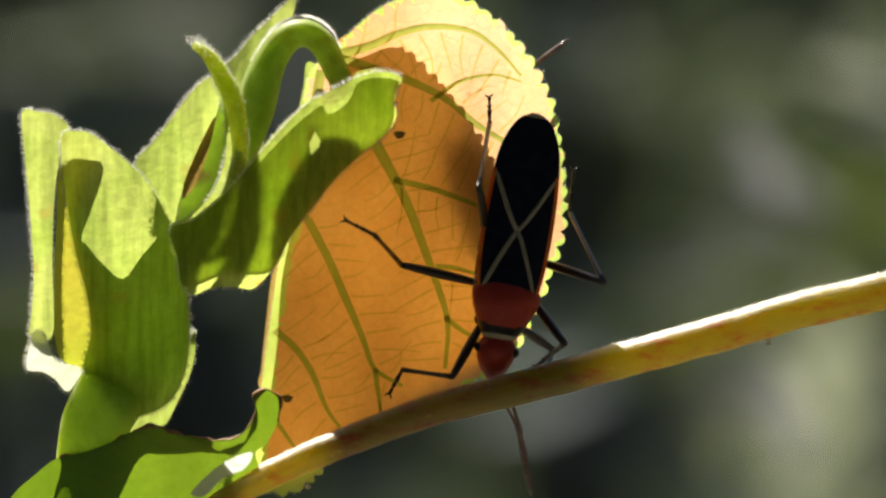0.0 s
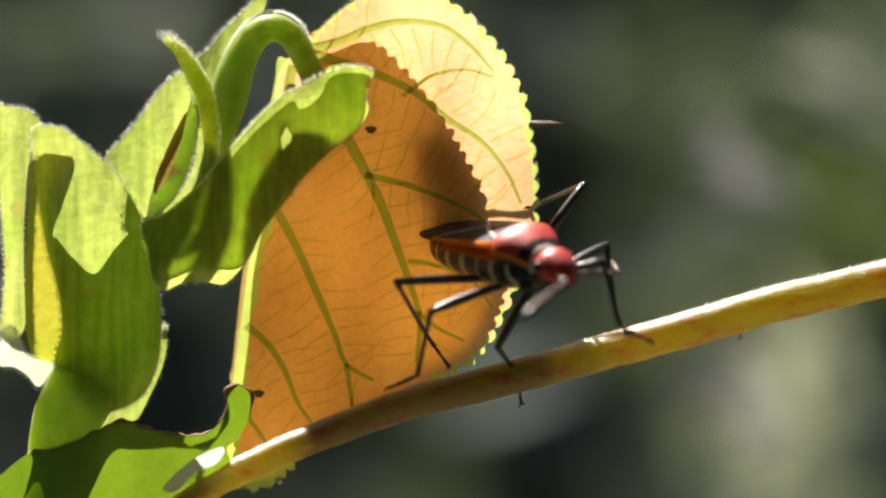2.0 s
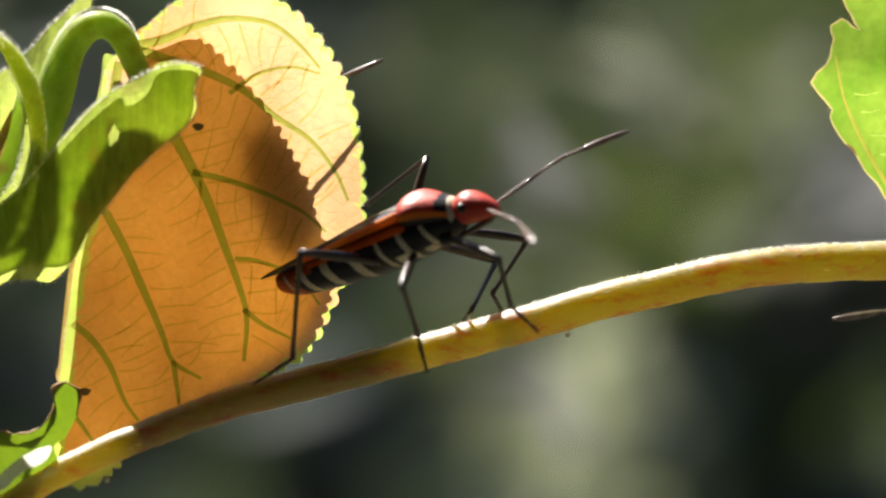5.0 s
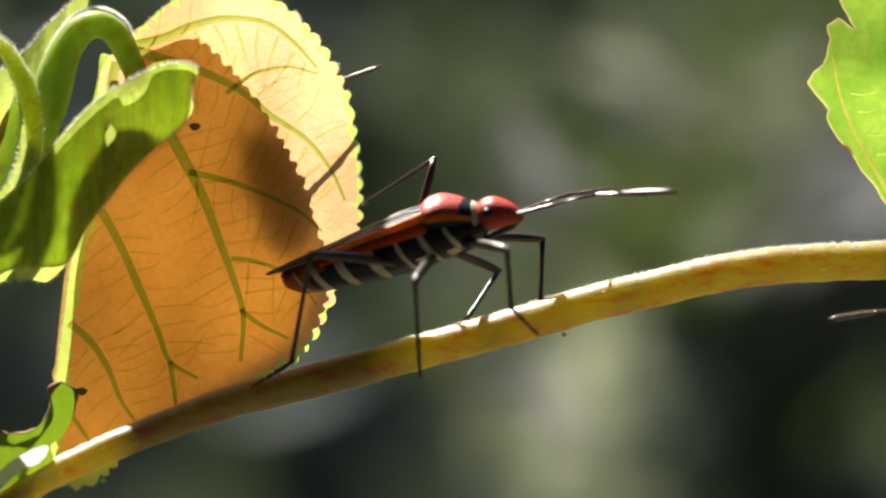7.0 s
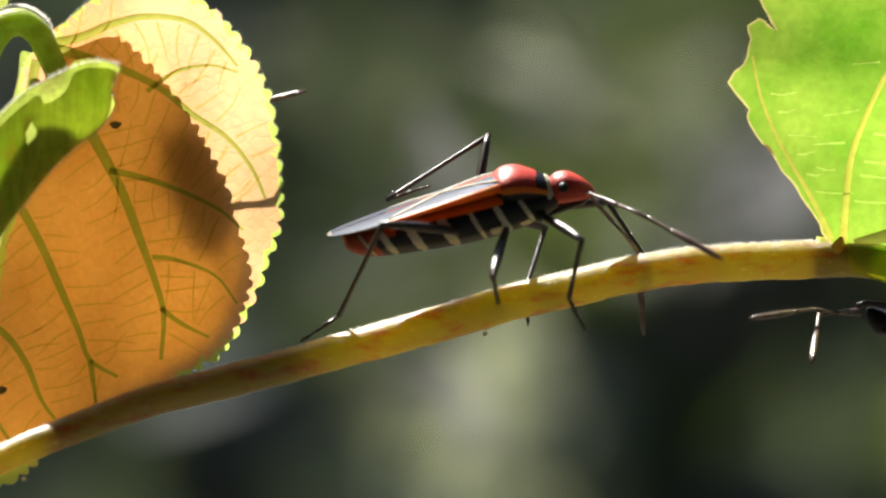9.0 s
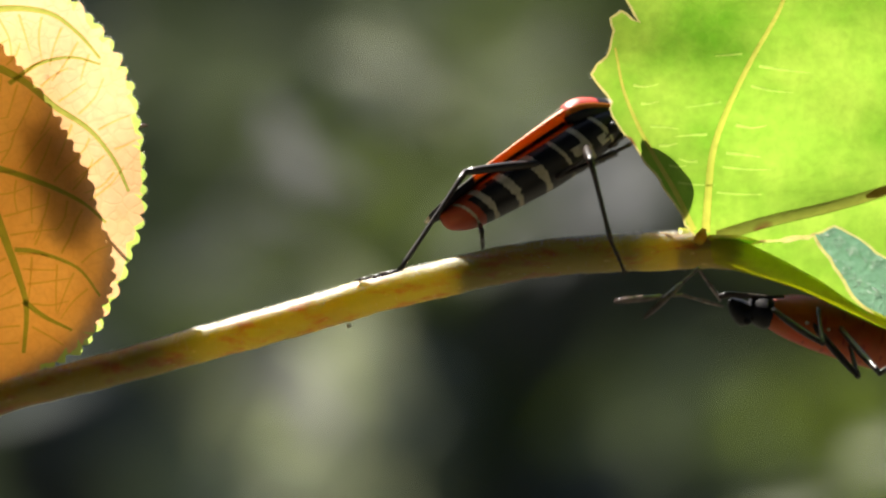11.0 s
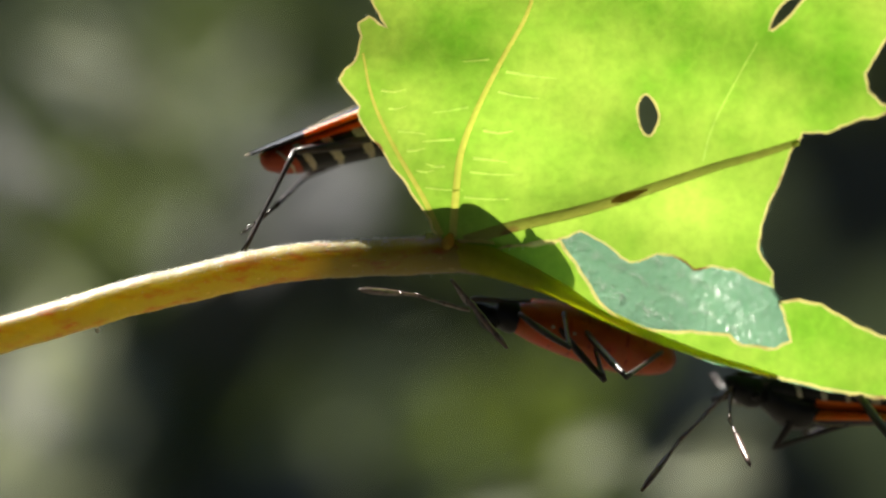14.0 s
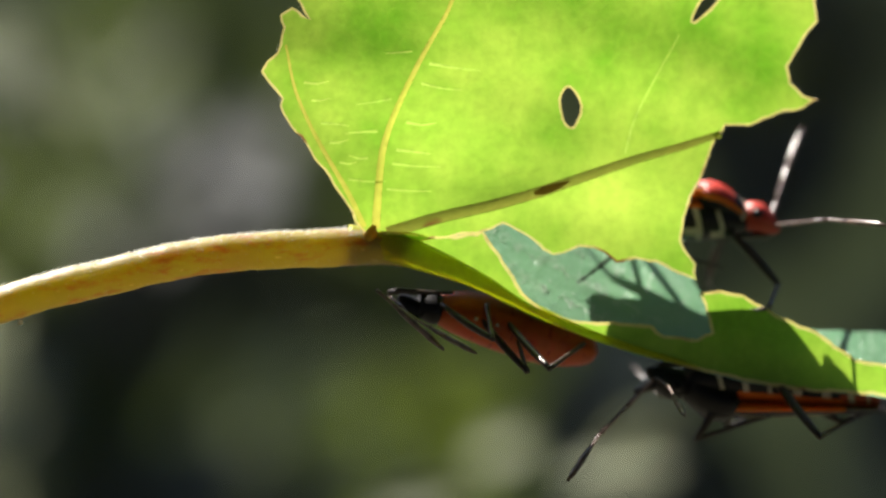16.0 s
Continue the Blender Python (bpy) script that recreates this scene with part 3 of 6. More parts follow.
MAIN_VEINS = [
    ([(-18.92, 12.22), (-16.77, 11.53), (-14.69, 10.84), (-12.44, 9.73), (-10.53, 8.17), (-8.45, 6.79), (-6.90, 4.88), (-6.03, 2.98)], [0.42, 0.26, 0.12]),
    ([(-18.92, 12.50), (-17.12, 12.98), (-15.39, 13.71), (-13.31, 14.16), (-10.88, 13.89), (-9.15, 12.68), (-7.76, 11.12)], [0.4, 0.24, 0.10]),
    ([(-16.77, 7.13), (-15.73, 5.23), (-14.69, 3.15), (-13.65, 0.38), (-12.78, -2.05), (-12.26, -4.13), (-12.43, -6.90)], [0.45, 0.33, 0.15]),
    ([(-20.92, 2.28), (-19.71, 0.03), (-18.50, -2.74), (-17.46, -5.17), (-16.76, -6.90), (-15.03, -7.94)], [0.36, 0.3, 0.14]),
    ([(-16.76, -6.90), (-16.49, -8.63), (-16.35, -9.67)], [0.24, 0.12]),
    ([(-12.43, -3.71), (-11.22, -4.65), (-9.49, -5.51)], [0.24, 0.10]),
]
SIDE_VEINS = [
    ([(-15.56, 4.71), (-13.30, 4.19), (-10.88, 3.32), (-8.80, 2.28), (-7.41, 1.07)], [0.28, 0.2, 0.10]),
    ([(-22.93, -4.55), (-21.61, -5.69), (-20.57, -7.25), (-19.71, -9.33), (-18.84, -10.54)], [0.3, 0.25, 0.12]),
    ([(-23.86, -8.98), (-22.65, -10.37), (-21.44, -12.10)], [0.24, 0.12]),
    ([(-13.31, 9.56), (-11.57, 10.77), (-9.50, 11.19), (-7.76, 10.77)], [0.2, 0.08]),
    ([(-18.92, 12.08), (-18.09, 10.07), (-16.77, 7.13)], [0.4, 0.42]),
    ([(-20.06, 11.46), (-20.93, 6.96), (-21.96, 3.84), (-20.92, 2.28)], [0.4, 0.3]),
    ([(-12.96, -0.59), (-11.57, -0.73), (-9.14, -1.70), (-7.76, -3.43)], [0.2, 0.08]),
]
VEINS = [(points, [w * 0.72 for w in widths]) for points, widths in MAIN_VEINS + SIDE_VEINS]
rnd = random.Random(12)
VEINLETS = []
for k, span in ((0, 1.2), (1, 1.2), (2, 1.0), (3, 0.95), (6, 1.1), (7, 1.0), (10, 1.0), (12, 1.2)):
    spine = spline([(*p, 0) for p in VEINS[k][0]], 0.2)
    run = rnd.uniform(0.4, 0.8)
    for p, q in zip(spine[2:-3], spine[3:-2]):
        run += (q - p).length
        if run < span:
            continue
        run = rnd.uniform(-0.3, 0.2)
        t = (q - p).normalized()
        for side in (1, -1):
            n = Vector((-t.y, t.x, 0)) * side
            l = rnd.uniform(1.4, 3.0)
            a = p + n * 0.36
            b = a + n * l * 0.5 + t * rnd.uniform(0.1, 0.5)
            c = b + n * l * 0.5 + t * rnd.uniform(-0.2, 0.6)
            if all(inside(w, outline_y) for w in (a, b, c)):
                VEINLETS.append(([tuple(w)[:2] for w in (a, b, c)], [0.07, 0.035]))
part("blade", sheet(outline_y, yellow_depth, 0.5, rim=lambda x, z: 0.22 if x > -19 or z > 8 else 0.75, veins=VEINS + VEINLETS), [YELLOW, MARGIN], yellow_leaf, "thin amber yellow leaf blade lit from behind")
for points, widths in VEINS:
    part("vein", strip(points, widths, yellow_depth), YELLOW_VEIN, yellow_leaf, "pale green raised vein")
for points, widths in VEINLETS:
    part("veinlet", strip(points, widths, yellow_depth), VEINLET, yellow_leaf)
part("fuzz", fuzz(edge_spots(outline_y, yellow_depth, 0.07, pick=lambda x, z: x < -16 or z > 1), 0.2, 0.012), HAIR, yellow_leaf, "short pale edge hairs", kind="stuff")
for bx, bz, r in (*[(x, z, 0.35) for x, z in [(-15.21, 7.48), (-22.13, -8.74)]], ):
    bm = bmesh.new()
    ring = [(bx + math.cos(k) * r * (1 + 0.3 * math.sin(k * 3)), bz + math.sin(k) * r * 0.7) for k in (0.6 * i for i in range(10))]
    part("blemish", sheet(ring, lambda x, z: yellow_depth(x, z) - 0.03, 0.3), BROWN, yellow_leaf, "small brown blemish")
    bm.free()

# a second leaf close behind it, which shades most of it
SHADE_OUT = [(-19.26, 13.19), (-18.09, 13.89), (-15.87, 14.30), (-13.44, 12.15), (-11.37, 9.73), (-10.15, 7.55), (-8.94, 5.12), (-8.42, 3.05), (-7.55, 0.27), (-7.48, -1.35), (-8.28, -3.61), (-9.49, -5.68), (-12.26, -7.42), (-15.20, -9.15), (-17.80, -10.88), (-20.57, -12.96), (-23.69, -14.00), (-24.11, -11.75), (-23.97, -8.63), (-23.59, -4.13), (-23.07, 0.03), (-22.03, 3.84), (-21.13, 7.65), (-20.58, 10.77)]
rear_leaf = thing("rear_leaf", (-19.17, 2.0, 13.30), "second yellowing leaf pressed close behind the yellow leaf", "leaf")
part("blade", sheet(toothed(SHADE_OUT, 0.85, 0.3, 0.05, 0.7, seed=8), lambda x, z: yellow_depth(x, z) + 0.7, 0.8), REAR, rear_leaf)


# ---- the green seed head ----
def flat_at(y, bulge=0.0, cx=0.0, cz=0.0, r=5.0):
    return lambda x, z: y - bulge * max(0.0, 1 - ((x - cx) ** 2 + (z - cz) ** 2) / r ** 2)


def arch(points, radius_y, y0):
    """Depth of a blade that is rounded towards the eye along a line of points."""
    line = [Vector((p[0], p[1])) for p in points]

    def depth(x, z):
        best = 1e9
        for a, b in zip(line, line[1:]):
            d = b - a
            u = max(0, min(1, (Vector((x, z)) - a).dot(d) / d.length_squared))
            best = min(best, (a + d * u - Vector((x, z))).length)
        return y0 + radius_y * (best / 2.2) ** 2
    return depth


seed_head = thing("seed_head", (-34.05, -2.0, -15.44), "hairy bright green seed head with open sepals on its stem", "plant")


def lobe(name, outline, depth, mats, label, hairs=0.11, gap=0.5, holes=(), rim=0.0, closed_step=0.3, length=0.26):
    line = [(p.x, p.y) for p in spline([(*p, 0) for p in outline], closed_step, True)]
    ob = part(name, sheet(line, depth, gap, rim=rim, holes=holes), mats, seed_head, label)
    if hairs:
        part("fuzz", fuzz(edge_spots(line, depth, hairs * 0.4), length * 1.2, 0.019, spread=0.6), HAIR, ob, "fine white hairs along the edge", kind="stuff")
    return ob


bm = bmesh.new()
line = spline([(-35.41, -4.4, -17.35), (-34.45, -4.4, -13.92), (-33.83, -4.4, -11.52), (-33.14, -4.4, -9.63), (-32.20, -4.0, -7.93), (-31.33, -2.8, -6.41)], 0.4)
ring_tube(bm, line, along([1.4, 1.5, 1.7, 2.1, 2.2, 1.0], len(line)), 24, flat=0.45)
part("stem", bm, STEM, seed_head, "thick downy green stem and cup")
bm = bmesh.new()
low = line[0]
foot_line = spline([tuple(low), tuple(low + Vector((-1.5, 0.5, -60))), tuple(low + Vector((-6, 3, -260))), (low.x - 4, 6, -LIFT / MM - 5)], 12)
ring_tube(bm, foot_line, along([1.4, 1.9, 2.6, 3.4], len(foot_line)), 12)
part("main_stem", bm, STEM, seed_head, "main stem rising from the ground")

lobe("sepal", [(-38.08, 8.74), (-37.20, 8.84), (-36.15, 8.66), (-35.20, 8.00), (-35.27, 7.10), (-35.90, 5.36), (-36.18, 2.58), (-36.24, -0.21), (-36.17, -2.99), (-36.17, -4.55), (-36.59, -5.22), (-37.22, -5.15), (-37.64, -4.73), (-37.50, -3.69), (-37.36, -0.90), (-37.58, 2.58), (-37.86, 5.71)], arch([(-36.83, 8.52), (-36.30, 1.19), (-36.12, -6.49)], -0.9, -3.0), SEPAL, "outward curled hairy sepal")
FRONT = arch([(-34.37, 6.77), (-32.25, 1.19), (-31.72, -6.48), (-34.42, -12.42)], 0.55, -4.9)
TROUGH = arch([(-28.39, -0.20), (-25.24, 1.19), (-21.75, 5.37), (-18.26, 8.50), (-15.82, 10.06)], 0.35, -5.0)
lobe("sepal", [(-35.36, 7.36), (-34.63, 7.60), (-33.59, 7.42), (-32.21, 6.39), (-31.00, 5.29), (-29.96, 3.99), (-29.09, 2.37), (-28.61, 1.34), (-28.92, 0.49), (-28.23, -0.88), (-27.88, -2.94), (-27.81, -5.00), (-28.05, -7.06), (-28.91, -8.77), (-30.47, -9.64), (-31.85, -9.64), (-33.06, -8.10), (-34.10, -6.73), (-33.65, -4.67), (-33.93, -2.26), (-34.62, 0.14), (-35.08, 2.89), (-35.39, 5.29)], FRONT, SEPAL, "broad front sepal with rounded back")
# The lining is widened behind the front sepal, out of sight, to shade it.
lobe("sepal_lining", [(-35.43, 7.29), (-34.18, 7.42), (-33.35, 6.80), (-34.04, 4.61), (-34.52, 1.86), (-33.76, 0.14), (-32.86, -1.58), (-32.65, -5.01), (-33.20, -7.07), (-34.58, -6.66), (-35.41, -6.39), (-35.90, -5.01), (-35.97, -1.58), (-35.84, 1.86), (-35.70, 5.29)], flat_at(-4.05), LINING, "yellowed inside of the curled sepal", hairs=0)
lobe("lip", [(-37.70, -6.91), (-37.63, -5.71), (-37.29, -4.74), (-36.80, -4.67), (-36.39, -5.43), (-35.97, -6.32), (-34.96, -6.66), (-33.75, -6.25), (-34.44, -7.24), (-35.21, -8.24), (-36.00, -7.49), (-36.80, -7.01)], flat_at(-3.5), LIP, "pale downy curled lip of the sepal", hairs=0.05)
# Added behind the front sepal; the notch shapes the sunlit patch on it.
lobe("shade_wall", [(-35.02, 3.07), (-33.91, 2.14), (-32.38, 0.90), (-31.13, 2.21), (-30.02, 3.52), (-29.23, 1.87), (-28.64, 0.14), (-28.29, -2.95), (-28.42, -6.40), (-30.78, -8.99), (-33.03, -8.30), (-33.90, -6.41), (-33.73, -4.69), (-34.08, -2.27), (-34.60, 0.14)], lambda x, z: FRONT(x, z) + 1.2, SEPAL_DARK, "unseen wall behind the front sepal, cut to shade it", hairs=0)
# Added shading layer; notch and hole let sun patches through to the trough.
lobe("shade_wall", [(-28.40, 1.86), (-27.37, 2.37), (-25.47, 3.98), (-24.10, 5.56), (-22.04, 7.96), (-20.49, 9.32), (-19.77, 9.73), (-19.29, 9.05), (-18.19, 9.66), (-17.43, 11.17), (-15.51, 11.16), (-14.96, 10.75), (-15.24, 10.07), (-15.31, 8.53), (-15.85, 7.47), (-17.22, 6.31), (-18.77, 4.87), (-20.14, 3.23), (-21.51, 1.45), (-22.20, 0.15), (-23.13, -0.88), (-25.47, -0.88), (-27.37, -1.57), (-28.06, -1.23)], lambda x, z: TROUGH(x, z) + 0.18, SEPAL_BACK, "layer behind the trough-shaped sepal that shades it, holed for a lit spot", hairs=0, holes=[[(-20.11, 7.95), (-19.77, 7.34), (-19.90, 6.58), (-20.31, 6.38), (-20.45, 7.17)]])
lobe("sepal", [(-28.75, 1.69), (-27.37, 2.20), (-25.47, 3.74), (-24.10, 5.29), (-22.03, 7.68), (-20.49, 9.15), (-18.60, 10.24), (-16.88, 10.99), (-15.51, 11.09), (-14.69, 10.75), (-15.00, 10.07), (-15.17, 9.21), (-15.03, 8.53), (-15.68, 7.40), (-17.22, 6.14), (-18.77, 4.67), (-20.14, 2.96), (-21.51, 1.18), (-22.20, -0.19), (-23.13, -1.39), (-23.92, -1.98), (-24.95, -1.84), (-26.33, -1.91), (-27.37, -2.32), (-28.06, -1.74), (-28.30, -0.20)], TROUGH, SEPAL, "long green sepal bent like a trough", hairs=0.12)
lobe("husk", [(-31.28, 5.47), (-30.06, 7.06), (-28.84, 8.62), (-27.63, 10.17), (-26.55, 10.93), (-25.99, 10.00), (-26.27, 8.61), (-27.03, 6.78), (-28.00, 4.81), (-28.56, 3.26), (-28.91, 2.01), (-29.71, 2.91)], arch([(-29.45, 3.98), (-28.40, 6.77), (-27.17, 9.90)], 0.35, -2.6), SEPAL, "pale swollen husk of the capsule")
lobe("husk_lining", [(-29.32, 2.16), (-28.55, 4.31), (-27.57, 6.74), (-26.67, 9.17), (-25.83, 9.51), (-25.34, 7.43), (-25.48, 5.35), (-26.52, 3.27), (-27.92, 2.30)], arch([(-28.04, 3.28), (-26.47, 8.16)], -1.0, -1.2), SEPAL_DARK, "capsule lining, its shade put into a dark green", hairs=0)
lobe("capsule_slit", [(-26.30, 8.51), (-26.61, 6.78), (-27.17, 5.16), (-27.79, 3.95), (-28.28, 3.53), (-28.21, 4.47), (-27.66, 5.85), (-27.03, 7.23)], flat_at(-2.75), DRY_SLIT, "brown dry slit in the capsule", hairs=0)
lobe("husk", [(-28.78, 1.94), (-27.49, 2.62), (-26.35, 3.93), (-25.66, 5.65), (-25.53, 7.55), (-25.80, 9.44), (-26.29, 10.82), (-25.53, 11.23), (-24.90, 9.95), (-24.49, 8.23), (-24.31, 6.34), (-24.69, 4.79), (-25.66, 3.31), (-27.25, 2.28)], arch([(-28.39, 2.24), (-26.29, 3.81), (-25.31, 6.42), (-25.88, 10.60)], 0.9, -3.4), SEPAL, "curled outer husk with a hairy rim")
bm = bmesh.new()
line = spline([(-25.72, -3.4, 3.51), (-24.84, -3.5, 5.30), (-24.71, -3.5, 7.36), (-25.14, -3.4, 9.59), (-25.91, -3.3, 11.15), (-26.61, -3.2, 12.18), (-27.57, -3.0, 12.95)], 0.25)
ring_tube(bm, line, along([0.2, 0.4, 0.5, 0.6, 0.6, 0.5, 0.25], len(line)), 12, flat=0.7)
beak = part("beak", bm, STEM, seed_head, "curled tip of the capsule")
rnd = random.Random(4)
part("fuzz", fuzz([(p + Vector((rnd.uniform(-.5, .5), rnd.uniform(-.4, .2), rnd.uniform(0, .5))), (rnd.uniform(-1, 1), rnd.uniform(-.4, .4), rnd.uniform(0, 1))) for p in line for _ in range(40)], 0.24, 0.015), HAIR, beak, "fine white hairs", kind="stuff")
lobe("upper_bract", [(-25.01, 5.39), (-24.80, 7.49), (-25.43, 9.94), (-26.21, 11.62), (-25.36, 12.46), (-24.49, 13.50), (-23.26, 14.65), (-22.21, 15.70), (-21.64, 16.15), (-21.85, 14.82), (-22.38, 13.08), (-22.73, 11.68), (-23.25, 9.94), (-23.88, 8.19), (-24.66, 5.74)], arch([(-24.55, 6.77), (-24.20, 10.59), (-22.45, 14.77)], 0.8, 0.2), SEPAL, "narrow green bract rising behind")
bm = bmesh.new()
line = spline([(-24.87, -0.2, 4.32), (-24.59, -0.2, 6.41), (-24.17, -0.2, 8.67), (-23.62, -0.2, 10.93), (-22.84, -0.3, 12.60), (-21.89, -0.4, 13.56), (-20.84, -0.4, 13.70), (-19.92, -0.2, 13.01), (-19.31, 0.0, 11.80), (-18.80, 0.2, 10.59), (-18.57, 0.4, 9.73)], 0.3)
ring_tube(bm, line, along([0.3, 0.6, 0.95, 1.2, 1.2, 1.0, 0.92, 0.85, 0.8, 0.75, 0.6], len(line)), 16)
rnd = random.Random(41)
hook = part("hooked_stalk", bm, STEM, seed_head, "hairy hooked leaf stalk")
part("fuzz", fuzz([(p + Vector((math.cos(a) * 0.85, math.sin(a) * 0.5 - 0.1, abs(math.sin(a)) * 0.85)), (math.cos(a), -0.2, 0.8 + math.sin(a))) for p in line[12:-8] for a in [rnd.uniform(0.9, 2.9) for _ in range(230)]], 0.34, 0.022, spread=0.9), HAIR, hook, "thick white hairs", kind="stuff")
lobe("stipule", [(-20.98, 12.03), (-19.75, 11.33), (-19.05, 10.10), (-20.10, 8.36), (-21.85, 7.49), (-21.50, 9.23), (-21.22, 10.63)], flat_at(0.9), SEPAL, "thin lime leaf base", hairs=0)
lobe("lower_bract", [(-27.74, -4.54), (-27.70, -5.75), (-27.98, -7.14), (-28.68, -8.71), (-29.58, -10.34), (-30.63, -10.20), (-31.40, -11.14), (-32.28, -11.56), (-32.70, -10.80), (-32.28, -9.76), (-30.70, -9.51), (-29.31, -8.36), (-28.43, -6.80), (-28.05, -5.41)], flat_at(-1.2), SEPAL, "thin lime bract lit from behind", hairs=0.2)
part("fuzz", fuzz([(Vector((-27.91, -1.0, -4.71)) + Vector((rnd.uniform(-.25, .25), 0, rnd.uniform(-.25, .2))), (rnd.uniform(-1, 1), -.3, rnd.uniform(-.3, 1))) for _ in range(120)], 0.25, 0.025), HAIR, seed_head, "white woolly tuft", kind="stuff")
part("fuzz", fuzz([(Vector((lerp(a[0], b[0], u), -2.2, lerp(a[1], b[1], u))), (0.1, -0.4, 0.9)) for a, b in zip([(-37.83, -5.75), (-37.48, -6.62), (-36.50, -6.96)], [(-37.48, -6.62), (-36.50, -6.96), (-35.10, -6.78)]) for u in [rnd.random() for _ in range(160)]], 0.32, 0.03, spread=0.9), HAIR, seed_head, "white woolly tuft", kind="stuff")

# the torn leaf low down
torn_leaf = thing("torn_leaf", (-32.36, -4.0, -16.68), "torn curled green leaf with a browned edge", "leaf")
TORN = [(-39.80, -17.33), (-38.43, -14.59), (-37.05, -13.28), (-35.67, -12.25), (-33.94, -11.83), (-32.22, -11.21), (-30.09, -10.28), (-27.75, -10.85), (-25.52, -11.12), (-24.32, -10.70), (-23.56, -9.58), (-23.63, -8.38), (-22.95, -8.04), (-22.06, -8.58), (-22.19, -9.91), (-22.88, -11.28), (-23.56, -11.86), (-23.35, -12.88), (-24.31, -13.84), (-25.34, -15.21), (-26.03, -17.26)]
line = [(p.x, p.y) for p in spline([(*p, 0) for p in TORN], 0.3, True)]
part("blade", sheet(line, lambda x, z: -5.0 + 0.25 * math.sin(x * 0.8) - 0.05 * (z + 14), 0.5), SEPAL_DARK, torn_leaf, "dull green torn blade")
bm = bmesh.new()
edge = spline([(-35.49, -5.0, -12.18), (-32.22, -5.0, -11.21), (-30.09, -5.0, -10.28), (-27.75, -5.0, -10.85), (-25.52, -5.0, -11.12), (-24.32, -5.0, -10.70), (-23.55, -5.1, -9.57), (-23.61, -5.2, -8.37), (-22.86, -5.2, -8.03), (-22.04, -5.2, -8.57), (-22.18, -5.1, -9.91)], 0.25)
ring_tube(bm, [p + Vector((0, 0, 0.05 * math.sin(i * 1.7))) for i, p in enumerate(edge)], [0.09 + 0.05 * math.sin(i * 0.9) for i in range(len(edge))], 6)
part("dry_rim", bm, BROWN, torn_leaf, "browned dry rim")
bm = sheet([(p.x, p.y) for p in spline([(*p, 0) for p in [(-27.11, -14.14), (-26.08, -12.94), (-24.89, -12.16), (-23.59, -11.74), (-23.86, -12.60), (-25.23, -13.28), (-26.25, -14.30)]], 0.3, True)], lambda x, z: -8.5 + 1.3 * (z + 13.8) - 0.55 * (x + 25.0), 0.4)
part("curled_flap", bm, LIP, torn_leaf, "pale shiny curled flap")

# ---- the leaf stalk on which the bug walks ----
stalk = thing("leaf_stalk", (-25.64, -4.5, -15.79), "yellow-green leaf stalk flushed with red, lit from above", "stalk")
STALK_LINE = [(-27.74, -5.0, -16.42), (-24.68, -4.8, -14.26), (-21.96, -4.6, -12.83), (-18.55, -4.4, -11.36), (-13.09, -4.0, -9.34), (-9.00, -3.8, -8.29), (-4.91, -3.6, -7.21), (-1.50, -3.5, -6.25), (1.92, -3.3, -5.33), (5.68, -3.1, -4.27), (9.11, -2.8, -3.25), (12.56, -2.4, -2.47), (16.01, -2.0, -1.66), (19.48, -1.6, -1.1), (23.35, -0.85, -0.83), (27.28, -0.3, -0.67), (29.79, 0.0, -0.49), (31.24, 0.2, -0.64)]
bm = bmesh.new()
line = spline([low + Vector((0.3, 0.2, -6.0)), Vector(STALK_LINE[0]) + Vector((-2.6, 0.1, -1.9))] + [Vector(p) for p in STALK_LINE], 0.35)
widths = along([0.78, 0.78, 0.82, 0.86, 0.92, 0.98, 1.04, 1.08, 1.1, 1.12, 1.12, 1.15, 1.25], len(line))
ring_tube(bm, line, [w * (1 + 0.02 * math.sin(i * 0.7) + 0.015 * math.sin(i * 1.9)) for i, w in enumerate(widths)], 20)
part("stalk", bm, STALK, stalk, "ribbed yellow stalk")
# Opaque discs added inside the tube so its shaded stretch stays dark.
bm = bmesh.new()
for a, b, w in list(zip(line, line[1:], widths))[2:-2:2]:
    t = (b - a).normalized()
    side = t.orthogonal().normalized()
    up = t.cross(side)
    bm.faces.new([bm.verts.new(a + (side * math.cos(k * math.pi / 8) + up * math.sin(k * math.pi / 8)) * w * 0.94) for k in range(16)])
part("baffle", bm, BAFFLE, stalk, "unseen discs in the stalk that stop light leaking along it", kind="stuff")
spots = []
for i, p in enumerate(line[2:-2]):
    for _ in range(36):
        a = rnd.uniform(0, 2 * math.pi) if rnd.random() < 0.2 else rnd.gauss(1.7, 0.5)
        n = Vector((0, math.cos(a), math.sin(a)))
        spots.append((p.lerp(line[i + 3], rnd.random()) + n * widths[i] * 0.97, n + Vector((0.2, 0, 0))))
part("fuzz", fuzz(spots, 0.22, 0.016), HAIR, stalk, "sparse short hairs", kind="stuff")
for at in ((7.32, -3.2, -5.16), (-20.41, -4.6, -13.92)):
    bm = bmesh.new()
    bmesh.ops.create_icosphere(bm, subdivisions=2, radius=0.16, matrix=Matrix.Translation(at))
    part("bead", bm, HAIR, stalk, "tiny pale bead")

